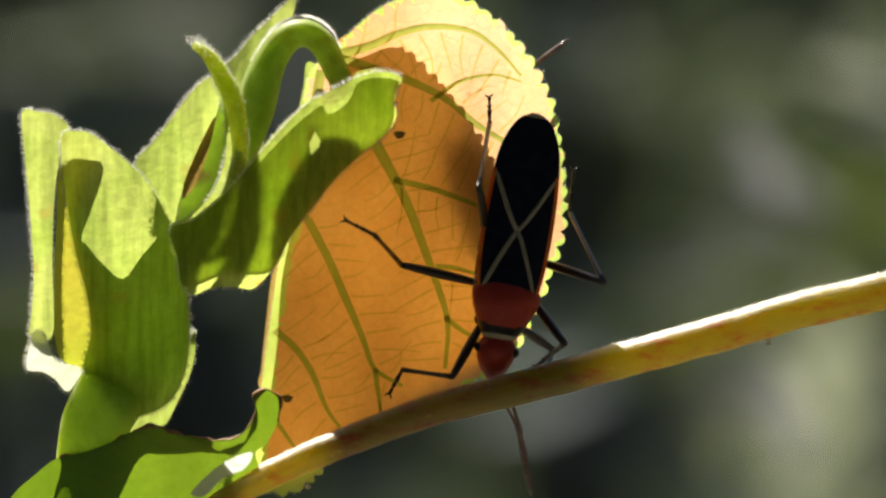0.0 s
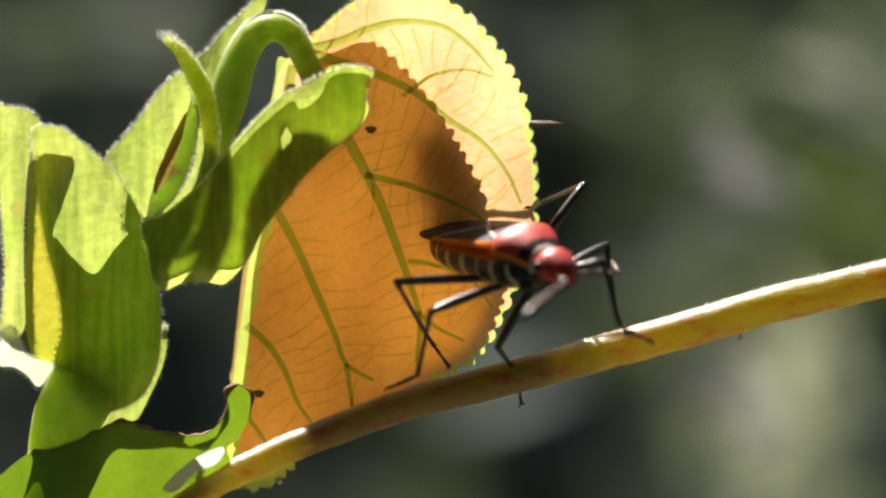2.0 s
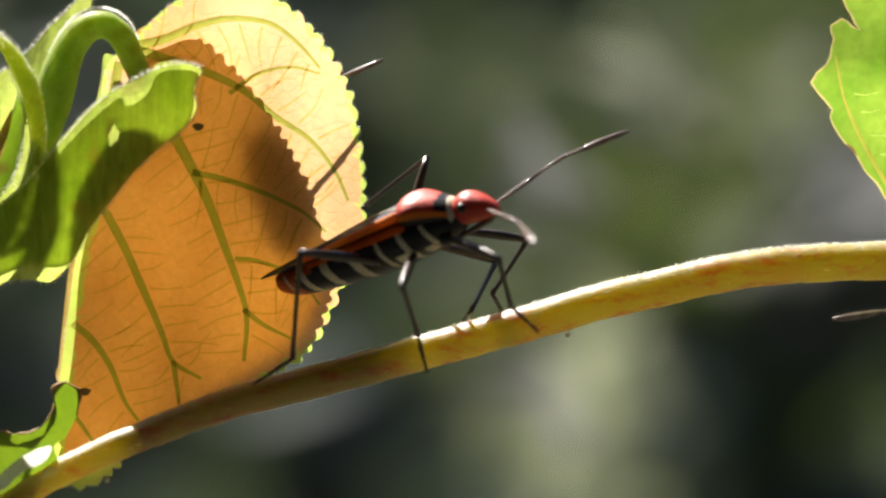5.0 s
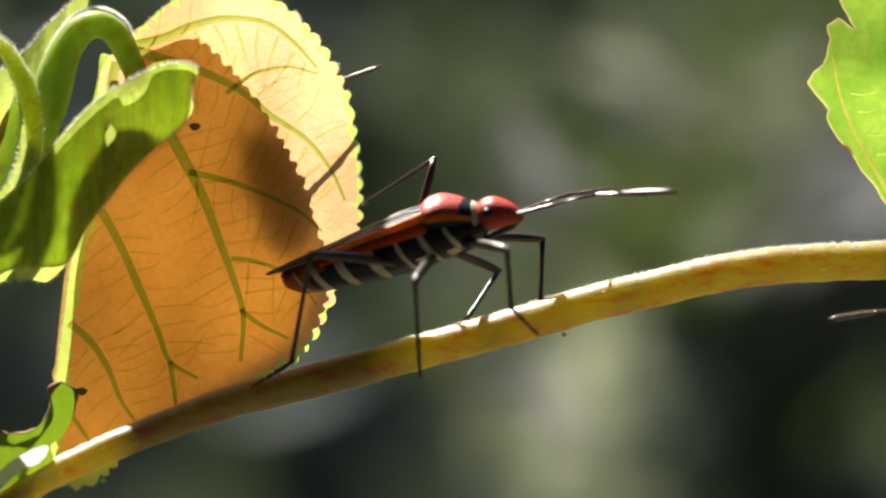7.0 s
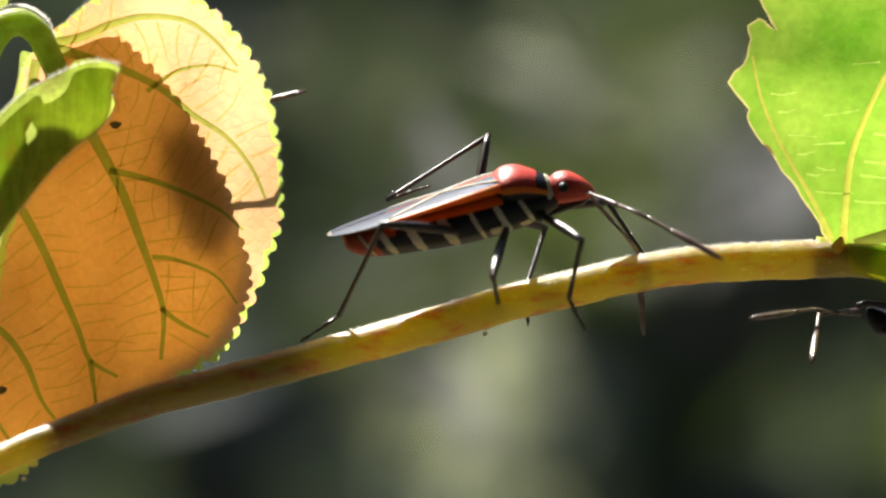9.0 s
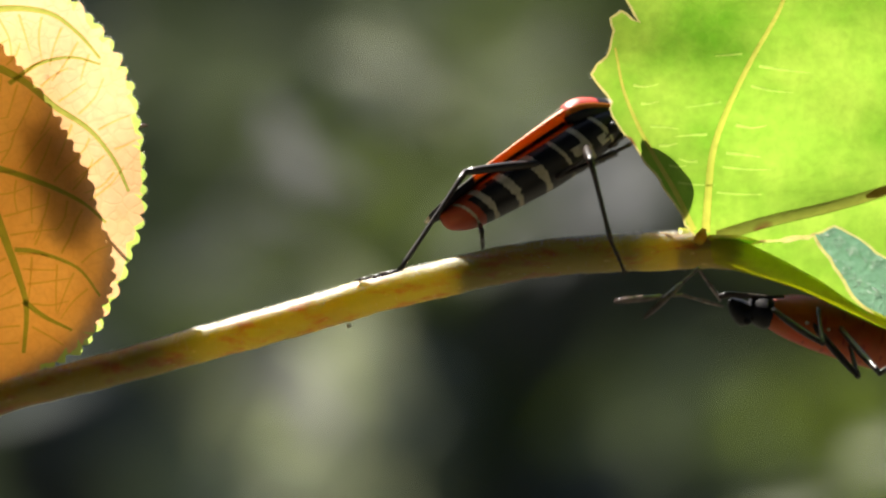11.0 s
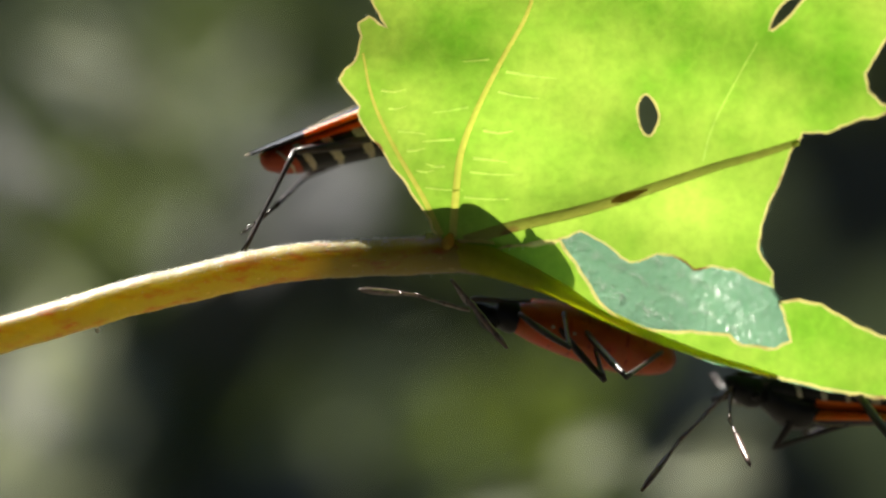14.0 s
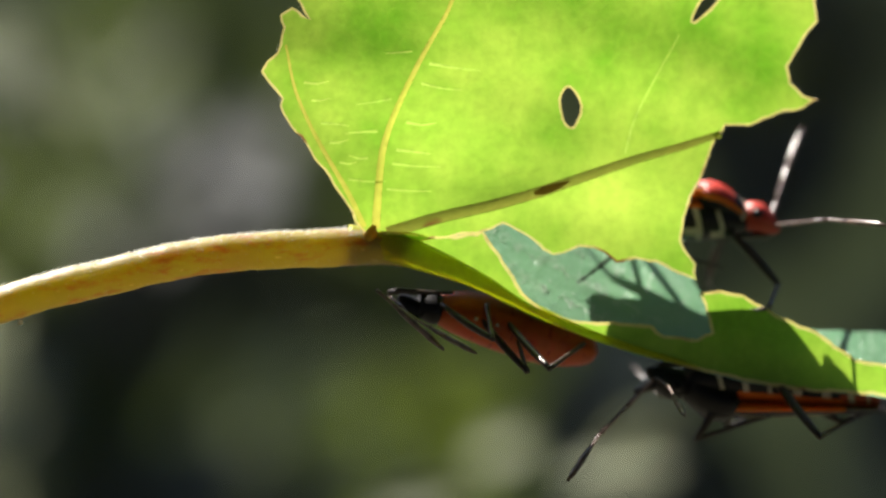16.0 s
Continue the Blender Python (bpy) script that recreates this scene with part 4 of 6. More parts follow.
# ---- the green leaf at the stalk's end ----
def green_depth(x, z):
    """A shallow dome, its left panel turned back along the main vein, a trough beside the browned vein."""
    u, w = (x - 33.0) / 14.0, (z - 4.0) / 10.0
    y = -1.2 - 1.6 * math.exp(-u * u) * max(0.0, min(1.0, w + 0.3)) + 0.30 * math.sin(x * 0.45 + z * 0.25) + 0.10 * math.sin(z * 0.9 + x * 0.3)
    vein = 29.3 + 0.024 * max(0.0, z - 1.0) ** 2
    if x < vein:
        y += 0.13 * (vein - x) * min(1.0, max(0.0, z / 3))
    over = z - 0.23 - 0.294 * (x - 30.0)
    if over > 0:
        y += 0.75 * (1 - math.exp(-over / 2.1)) * math.exp(-((x - 37.5) / 5.5) ** 2)
    return y


green_leaf = thing("green_leaf", (29.60, 0.0, 0.09), "lime green leaf lit from behind, torn and bitten", "leaf")
MAIN_A = [(28.35, 0.47), (27.54, 1.97), (26.10, 4.04), (24.68, 6.13), (23.79, 7.16), (23.34, 8.02), (23.50, 8.44), (22.72, 9.40), (22.19, 10.15), (22.60, 10.78), (23.22, 11.27), (23.60, 12.87), (23.43, 13.74), (24.12, 14.19), (25.15, 13.40)]
MAIN_B = [(23.94, 15.63), (29.37, 16.67), (36.55, 17.15), (43.67, 17.09), (51.10, 17.04), (55.41, 16.72), (57.15, 15.67), (57.29, 13.54), (56.20, 11.96), (55.53, 10.71), (55.71, 9.66), (56.43, 8.88), (57.50, 8.67), (56.43, 8.06), (54.80, 7.70), (52.96, 6.98), (51.46, 6.96), (50.53, 5.72), (49.88, 3.95), (49.23, 2.53), (48.76, 1.12), (48.63, -0.29), (49.53, -1.70), (49.63, -2.76), (48.47, -2.33)]
MAIN_C = [(47.05, -1.62), (45.78, -1.41), (44.50, -1.62), (43.59, -0.82), (42.12, -0.64), (40.45, -1.16), (39.73, -0.81), (38.83, 0.06), (37.23, 0.83), (36.52, 0.41), (34.27, 0.06), (31.85, -0.36), (29.72, -0.65)]
HOLE = [(40.87, 8.65), (41.45, 9.53), (42.32, 8.14), (41.77, 6.66), (41.14, 7.08)]
HC = [sum(c) / len(HOLE) for c in zip(*HOLE)]
HOLE = [(p.x, p.y) for p in spline([(HC[0] + (p[0] - HC[0]) * 0.85, HC[1] + (p[1] - HC[1]) * 0.85, 0) for p in HOLE], 0.2, True)]
main = MAIN_A + MAIN_B + MAIN_C


def ragged(points, step, size, seed):
    rnd = random.Random(seed)
    line = [(lerp(a[0], b[0], u / k), lerp(a[1], b[1], u / k)) for a, b in zip(points, points[1:] + points[:1]) for k in [max(1, round(math.hypot(b[0] - a[0], b[1] - a[1]) / step))] for u in range(k)]
    return [(x + rnd.uniform(-size, size), z + rnd.uniform(-size, size)) for x, z in line]


GVEINS = [
    ([(29.35, 0.48), (29.48, 2.85), (29.78, 5.62), (30.68, 8.38), (32.01, 11.15), (33.63, 13.95), (34.39, 16.06)], [0.42, 0.28, 0.18]),
    ([(28.64, 0.58), (27.53, 2.83), (26.10, 5.27), (25.03, 7.34), (24.22, 9.41), (23.75, 11.82)], [0.3, 0.2, 0.12]),
    ([(30.07, 0.23), (33.20, 1.17), (36.69, 1.99), (39.58, 2.79), (42.48, 3.75), (45.65, 4.82), (48.51, 5.63), (51.09, 6.43)], [0.6, 0.52, 0.34]),
    ([(45.0, 5.2), (45.6, 7.40), (46.9, 10.1), (48.4, 12.6)], [0.3, 0.12]),
]
GVEINS = [(points, [w * (0.6 if i < 3 else 0.24) for w in widths]) for i, (points, widths) in enumerate(GVEINS)]
# short side veins
rnd = random.Random(21)
TWIGS = []
for (a, b, c), n, reach in ((((29.95, 2.6), (30.3, 5.62), (33.0, 12.1)), 6, (1.4, 3.4)), (((27.75, 3.3), (26.4, 5.6), (24.5, 10.4)), 6, (0.8, 2.4)), (((28.75, 4.6), (29.2, 6.4), (31.7, 12.2)), 4, (-1.0, -2.8))):
    for i in range(n):
        u = (i + rnd.uniform(0.25, 0.75)) / n
        x, z = ((1 - u) ** 2 * p + 2 * u * (1 - u) * q + u * u * r for p, q, r in zip(a, b, c))
        l = rnd.uniform(*reach)
        t = rnd.uniform(-0.35, 0.0) * abs(l) * 0.4
        TWIGS.append(([(x, z), (x + l * 0.5, z + t * 0.8), (x + l, z + t + rnd.uniform(-.15, .2))], [rnd.uniform(0.06, 0.12), 0.03]))
RIP = [(p.x, p.y) for p in spline([(49.3, 13.45, 0), (49.75, 14.5, 0), (50.5, 15.3, 0), (51.6, 15.75, 0), (50.9, 14.75, 0), (50.1, 13.95, 0)], 0.25, True)]

part("blade", sheet(ragged(main, 0.5, 0.07, 2), green_depth, 0.7, holes=[HOLE, RIP], rim=0.14, veins=GVEINS + TWIGS), [GREEN, GREEN_EDGE], green_leaf, "glowing lime leaf blade with two bitten holes")
for i, (points, widths) in enumerate(GVEINS):
    part("vein", strip(points, widths, green_depth), (GREEN_VEIN, GREEN_VEIN, BROWN_VEIN, GREEN_TWIG)[i], green_leaf, "pale raised vein")
part("vein_scab", strip([(39.2, 2.68), (40.3, 3.02), (41.5, 3.44)], [0.1, 0.26, 0.2, 0.05], lambda x, z: green_depth(x, z) - 0.07), DRY_SLIT, green_leaf, "dry brown patch on the vein")
bm = bmesh.new()
ring_tube(bm, [(28.75, -0.8, -0.35), (28.95, -1.0, 0.0), (29.1, -1.2, 0.35), (29.2, -1.3, 0.7)], [0.3, 0.42, 0.34, 0.14], 12)
part("leaf_joint", bm, JOINT, green_leaf, "swollen orange-brown joint where the veins meet")
for points, widths in TWIGS:
    part("side_vein", strip(points, widths, green_depth), GREEN_TWIG, green_leaf)

# near wall below the bite, and the floor of the fold behind it
LOW = [(29.69, 0.41), (32.19, 0.23), (34.33, 0.06), (36.08, 0.34), (36.77, -0.64), (37.64, -2.04), (38.52, -3.44), (39.94, -4.67), (42.12, -5.28), (44.30, -5.29), (46.76, -5.57), (47.47, -6.20), (49.59, -6.35), (50.50, -5.93), (50.14, -4.70), (49.77, -3.46), (51.06, -3.36), (52.54, -3.64), (54.74, -4.88), (57.22, -5.95), (59.71, -7.73), (61.95, -8.09), (67.80, -9.54), (67.80, -11.33), (63.45, -10.42), (60.75, -9.93), (56.52, -9.68), (52.92, -9.13), (49.24, -8.22), (45.72, -7.26), (41.76, -6.05), (38.88, -4.60), (36.78, -3.37), (34.33, -2.18), (31.84, -1.48), (30.22, -1.07)]


FOLD = [(27.58, -0.65), (30.22, -1.07), (34.33, -2.22), (38.88, -4.63), (45.72, -7.40), (52.92, -9.20), (60.75, -10.00), (69.22, -11.51)]


def fold_line(x):
    for a, b in zip(FOLD, FOLD[1:]):
        if x <= b[0]:
            break
    return lerp(a[1], b[1], (x - a[0]) / (b[0] - a[0]))


def low_depth(x, z):
    return -1.0 - 0.25 * (x - 32) / 10 + 0.2 * math.sin(x * 0.6)


part("lower_blade", sheet(ragged(LOW, 0.5, 0.05, 4), low_depth, 0.6, rim=0.2), [GREEN, GREEN_EDGE], green_leaf, "lower lime strip of the folded blade")
# The left end, unseen behind the blade, is added to shade the young bug.
FLOOR = [(30.48, -1.00), (32.31, 1.62), (39.45, 2.61), (46.69, 3.41), (51.01, 0.81), (51.15, -2.83), (51.89, -4.97), (55.32, -5.53), (58.20, -5.93), (63.52, -6.17), (70.01, -7.92), (68.53, -11.40), (60.79, -9.98), (52.95, -9.17), (45.75, -7.38), (38.90, -4.88), (36.10, -3.45), (33.27, -1.99)]


def floor_depth(x, z):
    return low_depth(x, z) + 0.1 + max(0.0, z - fold_line(x)) * 1.3


part("upper_face", sheet(ragged(FLOOR, 0.6, 0.05, 6), floor_depth, 0.7), UPPER, green_leaf, "blue-green upper side seen inside the fold")
# Sparkle of the sunlit face, made of near-white spikes set in wavy bands.
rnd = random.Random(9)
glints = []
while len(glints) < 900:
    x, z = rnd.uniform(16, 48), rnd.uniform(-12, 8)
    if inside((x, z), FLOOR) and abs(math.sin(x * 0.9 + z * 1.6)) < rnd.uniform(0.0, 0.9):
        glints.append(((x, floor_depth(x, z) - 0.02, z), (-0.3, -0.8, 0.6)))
part("fuzz", fuzz(glints, 0.15, 0.05), GLINT, green_leaf, "tiny white spikes standing in for sun glints", kind="stuff")
bm = bmesh.new()
line = spline([(27.73, 0.0, -0.37), (30.34, -0.3, -0.57), (32.96, -0.6, -1.48), (35.77, -0.8, -2.68), (38.94, -1.0, -4.36), (42.49, -1.2, -5.92), (46.04, -1.4, -7.16), (49.63, -1.5, -8.12)], 0.3)
ring_tube(bm, line, along([1.15, 1.0, 0.6, 0.42, 0.3, 0.22, 0.15], len(line)), 12)
part("fold_rib", bm, RIB, green_leaf, "thick rib along the fold")
part("fuzz", fuzz(edge_spots(main, green_depth, 0.5), 0.22, 0.012), HAIR, green_leaf, "sparse edge hairs", kind="stuff")


# ---- bugs ----
BODY = 16.2        # head to wing tip


def shell(rings, sides, pick):
    """A closed body from rings (x, half width, z low, z high); pick(x, angle) gives the material."""
    bm, rows = bmesh.new(), []
    for x, w, lo, hi in rings:
        c, h = (lo + hi) / 2, (hi - lo) / 2
        rows.append([bm.verts.new((x, math.cos(a) * w, c + math.sin(a) * h)) for a in (2 * math.pi * k / sides for k in range(sides))])
    for i, (r, s) in enumerate(zip(rows, rows[1:])):
        for k in range(sides):
            f = bm.faces.new((r[k], r[(k + 1) % sides], s[(k + 1) % sides], s[k]))
            f.material_index = pick((rings[i][0] + rings[i + 1][0]) / 2, 2 * math.pi * (k + 0.5) / sides)
    for r, i in ((rows[0], 0), (rows[-1], -1)):
        bm.faces.new(r).material_index = pick(rings[i][0], 0)
    return bm


def rings_of(profile, n):
    """Smooth rings between a few given ones."""
    out = []
    for a, b, c, d in zip([profile[0]] + profile[:-2], profile[:-1], profile[1:], profile[2:] + [profile[-1]]):
        for j in range(n):
            u = j / n
            out.append(tuple(0.5 * (2 * q + (r - p) * u + (2 * p - 5 * q + 4 * r - s) * u * u + (3 * q - p - 3 * r + s) * u ** 3) for p, q, r, s in zip(a, b, c, d)))
    return out + [profile[-1]]


def local(name, bm, mats, parent, label=""):
    """A part in its parent's own space, built in millimetres."""
    for v in bm.verts:
        v.co *= MM
    return finish(name, bm, mats, parent, label)


def limb(length, radii, bend=0.0, sides=10, mat=0, bm=None):
    bm = bm or bmesh.new()
    n = 11
    ring_tube(bm, [(length * i / (n - 1), 0, bend * math.sin(math.pi * i / (n - 1))) for i in range(n)], along(radii, n), sides, up=(0, 0, 1), mat=mat)
    return bm


def ball(bm, at, r):
    bmesh.ops.create_icosphere(bm, subdivisions=2, radius=r, matrix=Matrix.Translation(at))


# root in the body's space; lengths of thigh, shin and foot
LEGS = {
    "front": ((4.7, 1.0, -0.6), (4.6, 3.9, 2.1)),
    "middle": ((2.6, 1.3, -0.9), (5.2, 5.0, 2.1)),
    "hind": ((0.6, 1.4, -0.95), (6.2, 7.4, 2.6)),
    "feeler": ((7.6, 0.5, 0.3), (5.2, 5.4)),
}
# cream bands of the flank: middle, half width
BANDS = [(3.9, 0.15), (2.35, 0.2), (0.8, 0.13), (-1.0, 0.31), (-3.0, 0.29), (-4.7, 0.22), (-5.95, 0.10)]


def abdomen_pick(x, a):
    side = math.sin(a)
    if side > (0.48 if -4.4 < x < 2.6 else 0.7):
        return 1
    at = x + 0.55 * side
    for c, w in BANDS:
        if abs(at - c) < w * (1.0 if side > -0.75 else 0.6):
            return 2
    if 1.3 < at < 2.5 and -0.75 < side < -0.45 or 3.1 < at < 3.7 and -0.9 < side < -0.6:
        return 2
    return 3 if at < -5.4 or (at < -3.9 and side > 0.25) else 0


def pronotum_pick(x, a):
    side = math.sin(a)
    if side < -0.12:
        return 1
    if side < 0.12:
        return 2
    return 0 if x < 4.65 + 0.2 * side else 1


# dark: head, shield and collar turn black to stand in for leaf shade.
def make_bug(name, label, young=False, dark=False):
    bug = new(name)
    bug.empty_display_size = 0.004
    tagged(bug, label, "insect")
    parts = {"bug": bug}
    if young:
        local("abdomen", shell(rings_of([(-6.2, 0.3, -0.3, 0.2), (-5.4, 1.4, -1.1, 0.9), (-3.0, 2.3, -1.7, 1.5), (0, 2.4, -1.7, 1.5), (2.6, 2.1, -1.5, 1.3), (4.2, 1.5, -1.0, 1.0), (4.9, 0.9, -0.6, 0.7)], 14), 28, lambda x, a: 1 if ((x + 0.3 * math.sin(a)) / 1.25) % 1 < 0.06 and x < 2.4 else 0), [NYMPH, DULL_RED], bug, "swollen orange-red abdomen")
        local("thorax", shell(rings_of([(4.3, 1.0, -0.7, 0.9), (4.7, 1.35, -0.9, 1.1), (5.3, 1.15, -0.85, 1.0), (5.9, 0.7, -0.6, 0.7)], 4), 20, lambda x, a: 0), [BLACK], bug, "black thorax")
        for k in range(5):
            for s in (1, -1):
                bm = bmesh.new()
                ball(bm, (2.6 - 1.4 * k, s * 2.08 * math.cos(k * 0.22 - 0.3), -0.7), 0.13)
                local("spot", bm, CREAM, bug, "cream side spot")
    else:
        local("abdomen", shell(rings_of([(-7.3, 0.25, -0.5, 0.1), (-6.9, 0.9, -1.0, 0.25), (-5.5, 1.55, -1.5, 0.5), (-2.5, 2.0, -1.65, 0.9), (0.5, 2.1, -1.65, 1.15), (3.2, 1.95, -1.35, 1.3), (5.0, 1.35, -0.85, 1.1), (5.9, 0.8, -0.4, 0.9)], 28), 72, abdomen_pick), [BLACK, ORANGE, CREAM, DULL_RED], bug, "black abdomen with cream bands and orange sides")
        wing_rings = rings_of([(-8.2, 0.25, 0.25, 0.33), (-7.6, 1.1, 0.25, 0.45), (-6.0, 1.8, 0.32, 0.75), (-3.5, 2.1, 0.55, 1.2), (-0.5, 2.16, 0.85, 1.72), (2.0, 2.0, 1.05, 2.15), (3.4, 1.65, 1.25, 2.3)], 8)

        def wing_pick(x, a):
            side = math.sin(a)
            if x < -4.4:
                return 2 if abs(side) < 0.22 or x < -7.9 else 0
            return 1 if -0.7 < side < 0.4 else 0
        for s in (1, -1):
            bm = shell(wing_rings, 40, wing_pick)
            bmesh.ops.bisect_plane(bm, geom=bm.verts[:] + bm.edges[:] + bm.faces[:], plane_co=(0, 0, 0), plane_no=(0, s, 0), clear_inner=True)
            for v in bm.verts:
                v.co.z += 0.02 * s
            local("forewing", bm, [WING, EDGE_RED, MEMBRANE], bug, "folded black forewing with an orange-red margin")

        def wing_top(x, y):
            for a, b in zip(wing_rings, wing_rings[1:]):
                if a[0] <= x <= b[0]:
                    u = (x - a[0]) / (b[0] - a[0])
                    w, lo, hi = (lerp(a[i], b[i], u) for i in (1, 2, 3))
                    return (lo + hi) / 2 + (hi - lo) / 2 * math.sqrt(max(0, 1 - (y / w) ** 2))
            return 0.5
        for s in (1, -1):
            for x0, y0, x1, y1 in ((-0.95, 0.0, 2.7, 1.55), (-0.95, 0.0, -4.3, 1.8)):
                pts = [(lerp(x0, x1, u), s * lerp(y0, y1, u ** 0.85), 0) for u in (0, .15, .3, .45, .6, .75, .9, 1)]
                bm = bmesh.new()
                ring_tube(bm, [(x, y, wing_top(x, y)) for x, y, _ in pts], [0.15, 0.15, 0.15, 0.15, 0.14, 0.14, 0.13, 0.08], 6, flat=0.45, up=(0, 0, 1))
                local("wing_line", bm, LINE, bug, "pale line of the wing cross")
        local("pronotum", shell(rings_of([(2.3, 1.7, 0.8, 2.2), (2.8, 2.08, 0.3, 2.5), (3.6, 1.98, 0.15, 2.55), (4.5, 1.6, 0.0, 2.2), (5.4, 1.15, -0.2, 1.65)], 8), 36, pronotum_pick), [BLACK if dark else RED, BLACK, BLACK if dark else EDGE_RED], bug, "red and black shield behind the head")
        local("collar", shell(rings_of([(5.25, 1.1, -0.4, 1.58), (5.36, 1.19, -0.5, 1.68), (5.48, 1.13, -0.45, 1.62), (5.7, 0.9, -0.3, 1.4)], 4), 24, lambda x, a: 0), [BLACK if dark else CREAM], bug, "narrow cream collar")
        for k in range(3):
            for s in (1, -1):
                bm = bmesh.new()
                ball(bm, (4.7 - 2.05 * k, s * 1.15, -0.55 - 0.15 * k), 0.45)
                local("coxa", bm, BLACK, bug, "dark leg socket")
    slim = 0.8 if young else 1.0
    head = local("head", shell(rings_of([(lerp(5.4, x, 0.65) if young else x, w * slim, lo * slim, hi * slim) for x, w, lo, hi in [(5.5, 0.75, -0.2, 1.3), (6.0, 1.12, -0.28, 1.62), (6.7, 1.16, -0.3, 1.64), (7.5, 0.85, -0.3, 1.15), (8.0, 0.42, -0.22, 0.6), (8.2, 0.18, -0.1, 0.28)]], 6), 26, lambda x, a: 0), [BLACK if young or dark else RED], bug, "black head" if young or dark else "glossy red head")
    for s in (1, -1):
        bm = bmesh.new()
        ball(bm, (5.9 if young else 6.35, s * 1.06 * slim, 0.86 * slim), 0.33 * slim)
        local("eye", bm, BLACK, head, "round black eye")
    bm = bmesh.new()
    ring_tube(bm, [(7.9, 0, -0.05), (7.3, 0, -0.4), (6.4, 0, -0.6), (5.2, 0, -0.85), (4.0, 0, -1.25)], [0.2, 0.22, 0.19, 0.15, 0.1], 8, up=(0, 1, 0))
    local("rostrum", bm, LEG, head, "dark folded beak")
    for kind in ("front", "middle", "hind"):
        a, b, c = LEGS[kind][1]
        for tag in "lr":
            thick = 0.8 if young else 1.0
            bm = limb(a, [r * thick for r in (0.2, 0.25, 0.29, 0.30, 0.27, 0.2)], 0.08)
            ball(bm, (a, 0, 0), 0.2)
            femur = local("thigh", bm, LEG, bug, "slender black " + kind + " thigh")
            bm = limb(b, [0.19, 0.15, 0.14, 0.14, 0.17])
            for i in range(5):
                x = b * (0.3 + 0.15 * i)
                ring_tube(bm, [(x, 0, 0.1), (x + 0.2, 0, 0.3 * (-1) ** i)], [0.03, 0.01], 4, up=(0, 1, 0))
            tibia = local("shin", bm, LEG, bug, "thin bristly black shin")
            bm = bmesh.new()
            ring_tube(bm, [(-0.03, 0, 0), (c * 0.25, 0, 0), (c * 0.46, 0, 0.01)], [0.11, 0.12, 0.15], 8, up=(0, 0, 1))
            ring_tube(bm, [(c * 0.44, 0, 0.01), (c * 0.56, 0, 0.02), (c * 0.66, 0, 0.03)], [0.08, 0.11, 0.14], 8, up=(0, 0, 1))
            ring_tube(bm, [(c * 0.64, 0, 0.03), (c * 0.85, 0, 0.05), (c, 0, 0.08)], [0.07, 0.10, 0.11], 8, up=(0, 0, 1))
            for k in (1, -1):
                ring_tube(bm, [(c - 0.05, 0, 0.06), (c + 0.14, k * 0.17, 0.08), (c + 0.24, k * 0.24, 0.0)], [0.08, 0.06, 0.02], 5, up=(0, 0, 1))
            parts[kind, tag] = (femur, tibia, local("foot", bm, LEG, tibia, "jointed foot with two claws"))
    for tag in "lr":
        a, b = LEGS["feeler"][1]
        bm = limb(a * 0.52, [0.09, 0.12, 0.15])
        ring_tube(bm, [(a * 0.5, 0, 0), (a * 0.75, 0, 0.03), (a, 0, 0)], [0.11, 0.1, 0.14], 8, up=(0, 0, 1))
        lower = local("antenna", bm, DUSK, bug, "jointed dark antenna")
        bm = limb(b * 0.3, [0.12, 0.1, 0.1, 0.14])
        ring_tube(bm, [(b * 0.29, 0, 0), (b * 0.34, 0, 0), (b * 0.55, 0, 0.02), (b * 0.85, 0, 0.03), (b, 0, 0.02)], [0.08, 0.17, 0.21, 0.19, 0.08], 10, up=(0, 0, 1))
        parts["feeler", tag] = (lower, local("antenna_tip", bm, DUSK, lower))
    return parts


def bone(at, way, hint):
    """A pose at 'at' (mm) whose x runs along way."""
    x = way.normalized()
    z = hint - x * hint.dot(x)
    z = z.normalized() if z.length > 1e-6 else x.orthogonal().normalized()
    m = Matrix((x, z.cross(x), z)).transposed().to_4x4()
    m.translation = at * MM
    return m


def limb_poses(body, key, points):
    """Poses of a limb's pieces from its joints (world, mm): legs give thigh and shin in the body's space and the foot in the shin's; antennae give the second piece in the first's."""
    root, lengths = LEGS[key[0]]
    at = Vector((root[0], root[1] * (1 if key[1] == "l" else -1), root[2]))
    back, out = body.inverted(), []
    for p, l in zip(points, lengths):
        way = (back @ world(*p) / MM - at).normalized()
        hint = Vector((0, 0, 1)) if abs(way.z) < 0.95 else Vector((1, 0, 0))
        out.append(bone(at, way, hint))
        at = at + way * l
    out[-1] = out[-2].inverted() @ out[-1]
    return out


def body_pose(head, tail, dorsal):
    f = (Vector(head) - Vector(tail)).normalized()
    d = Vector(dorsal)
    d = (d - f * d.dot(f)).normalized()
    m = Matrix((f, d.cross(f), d)).transposed().to_4x4()
    m.translation = world(*((Vector(head) + Vector(tail)) / 2))
    return m


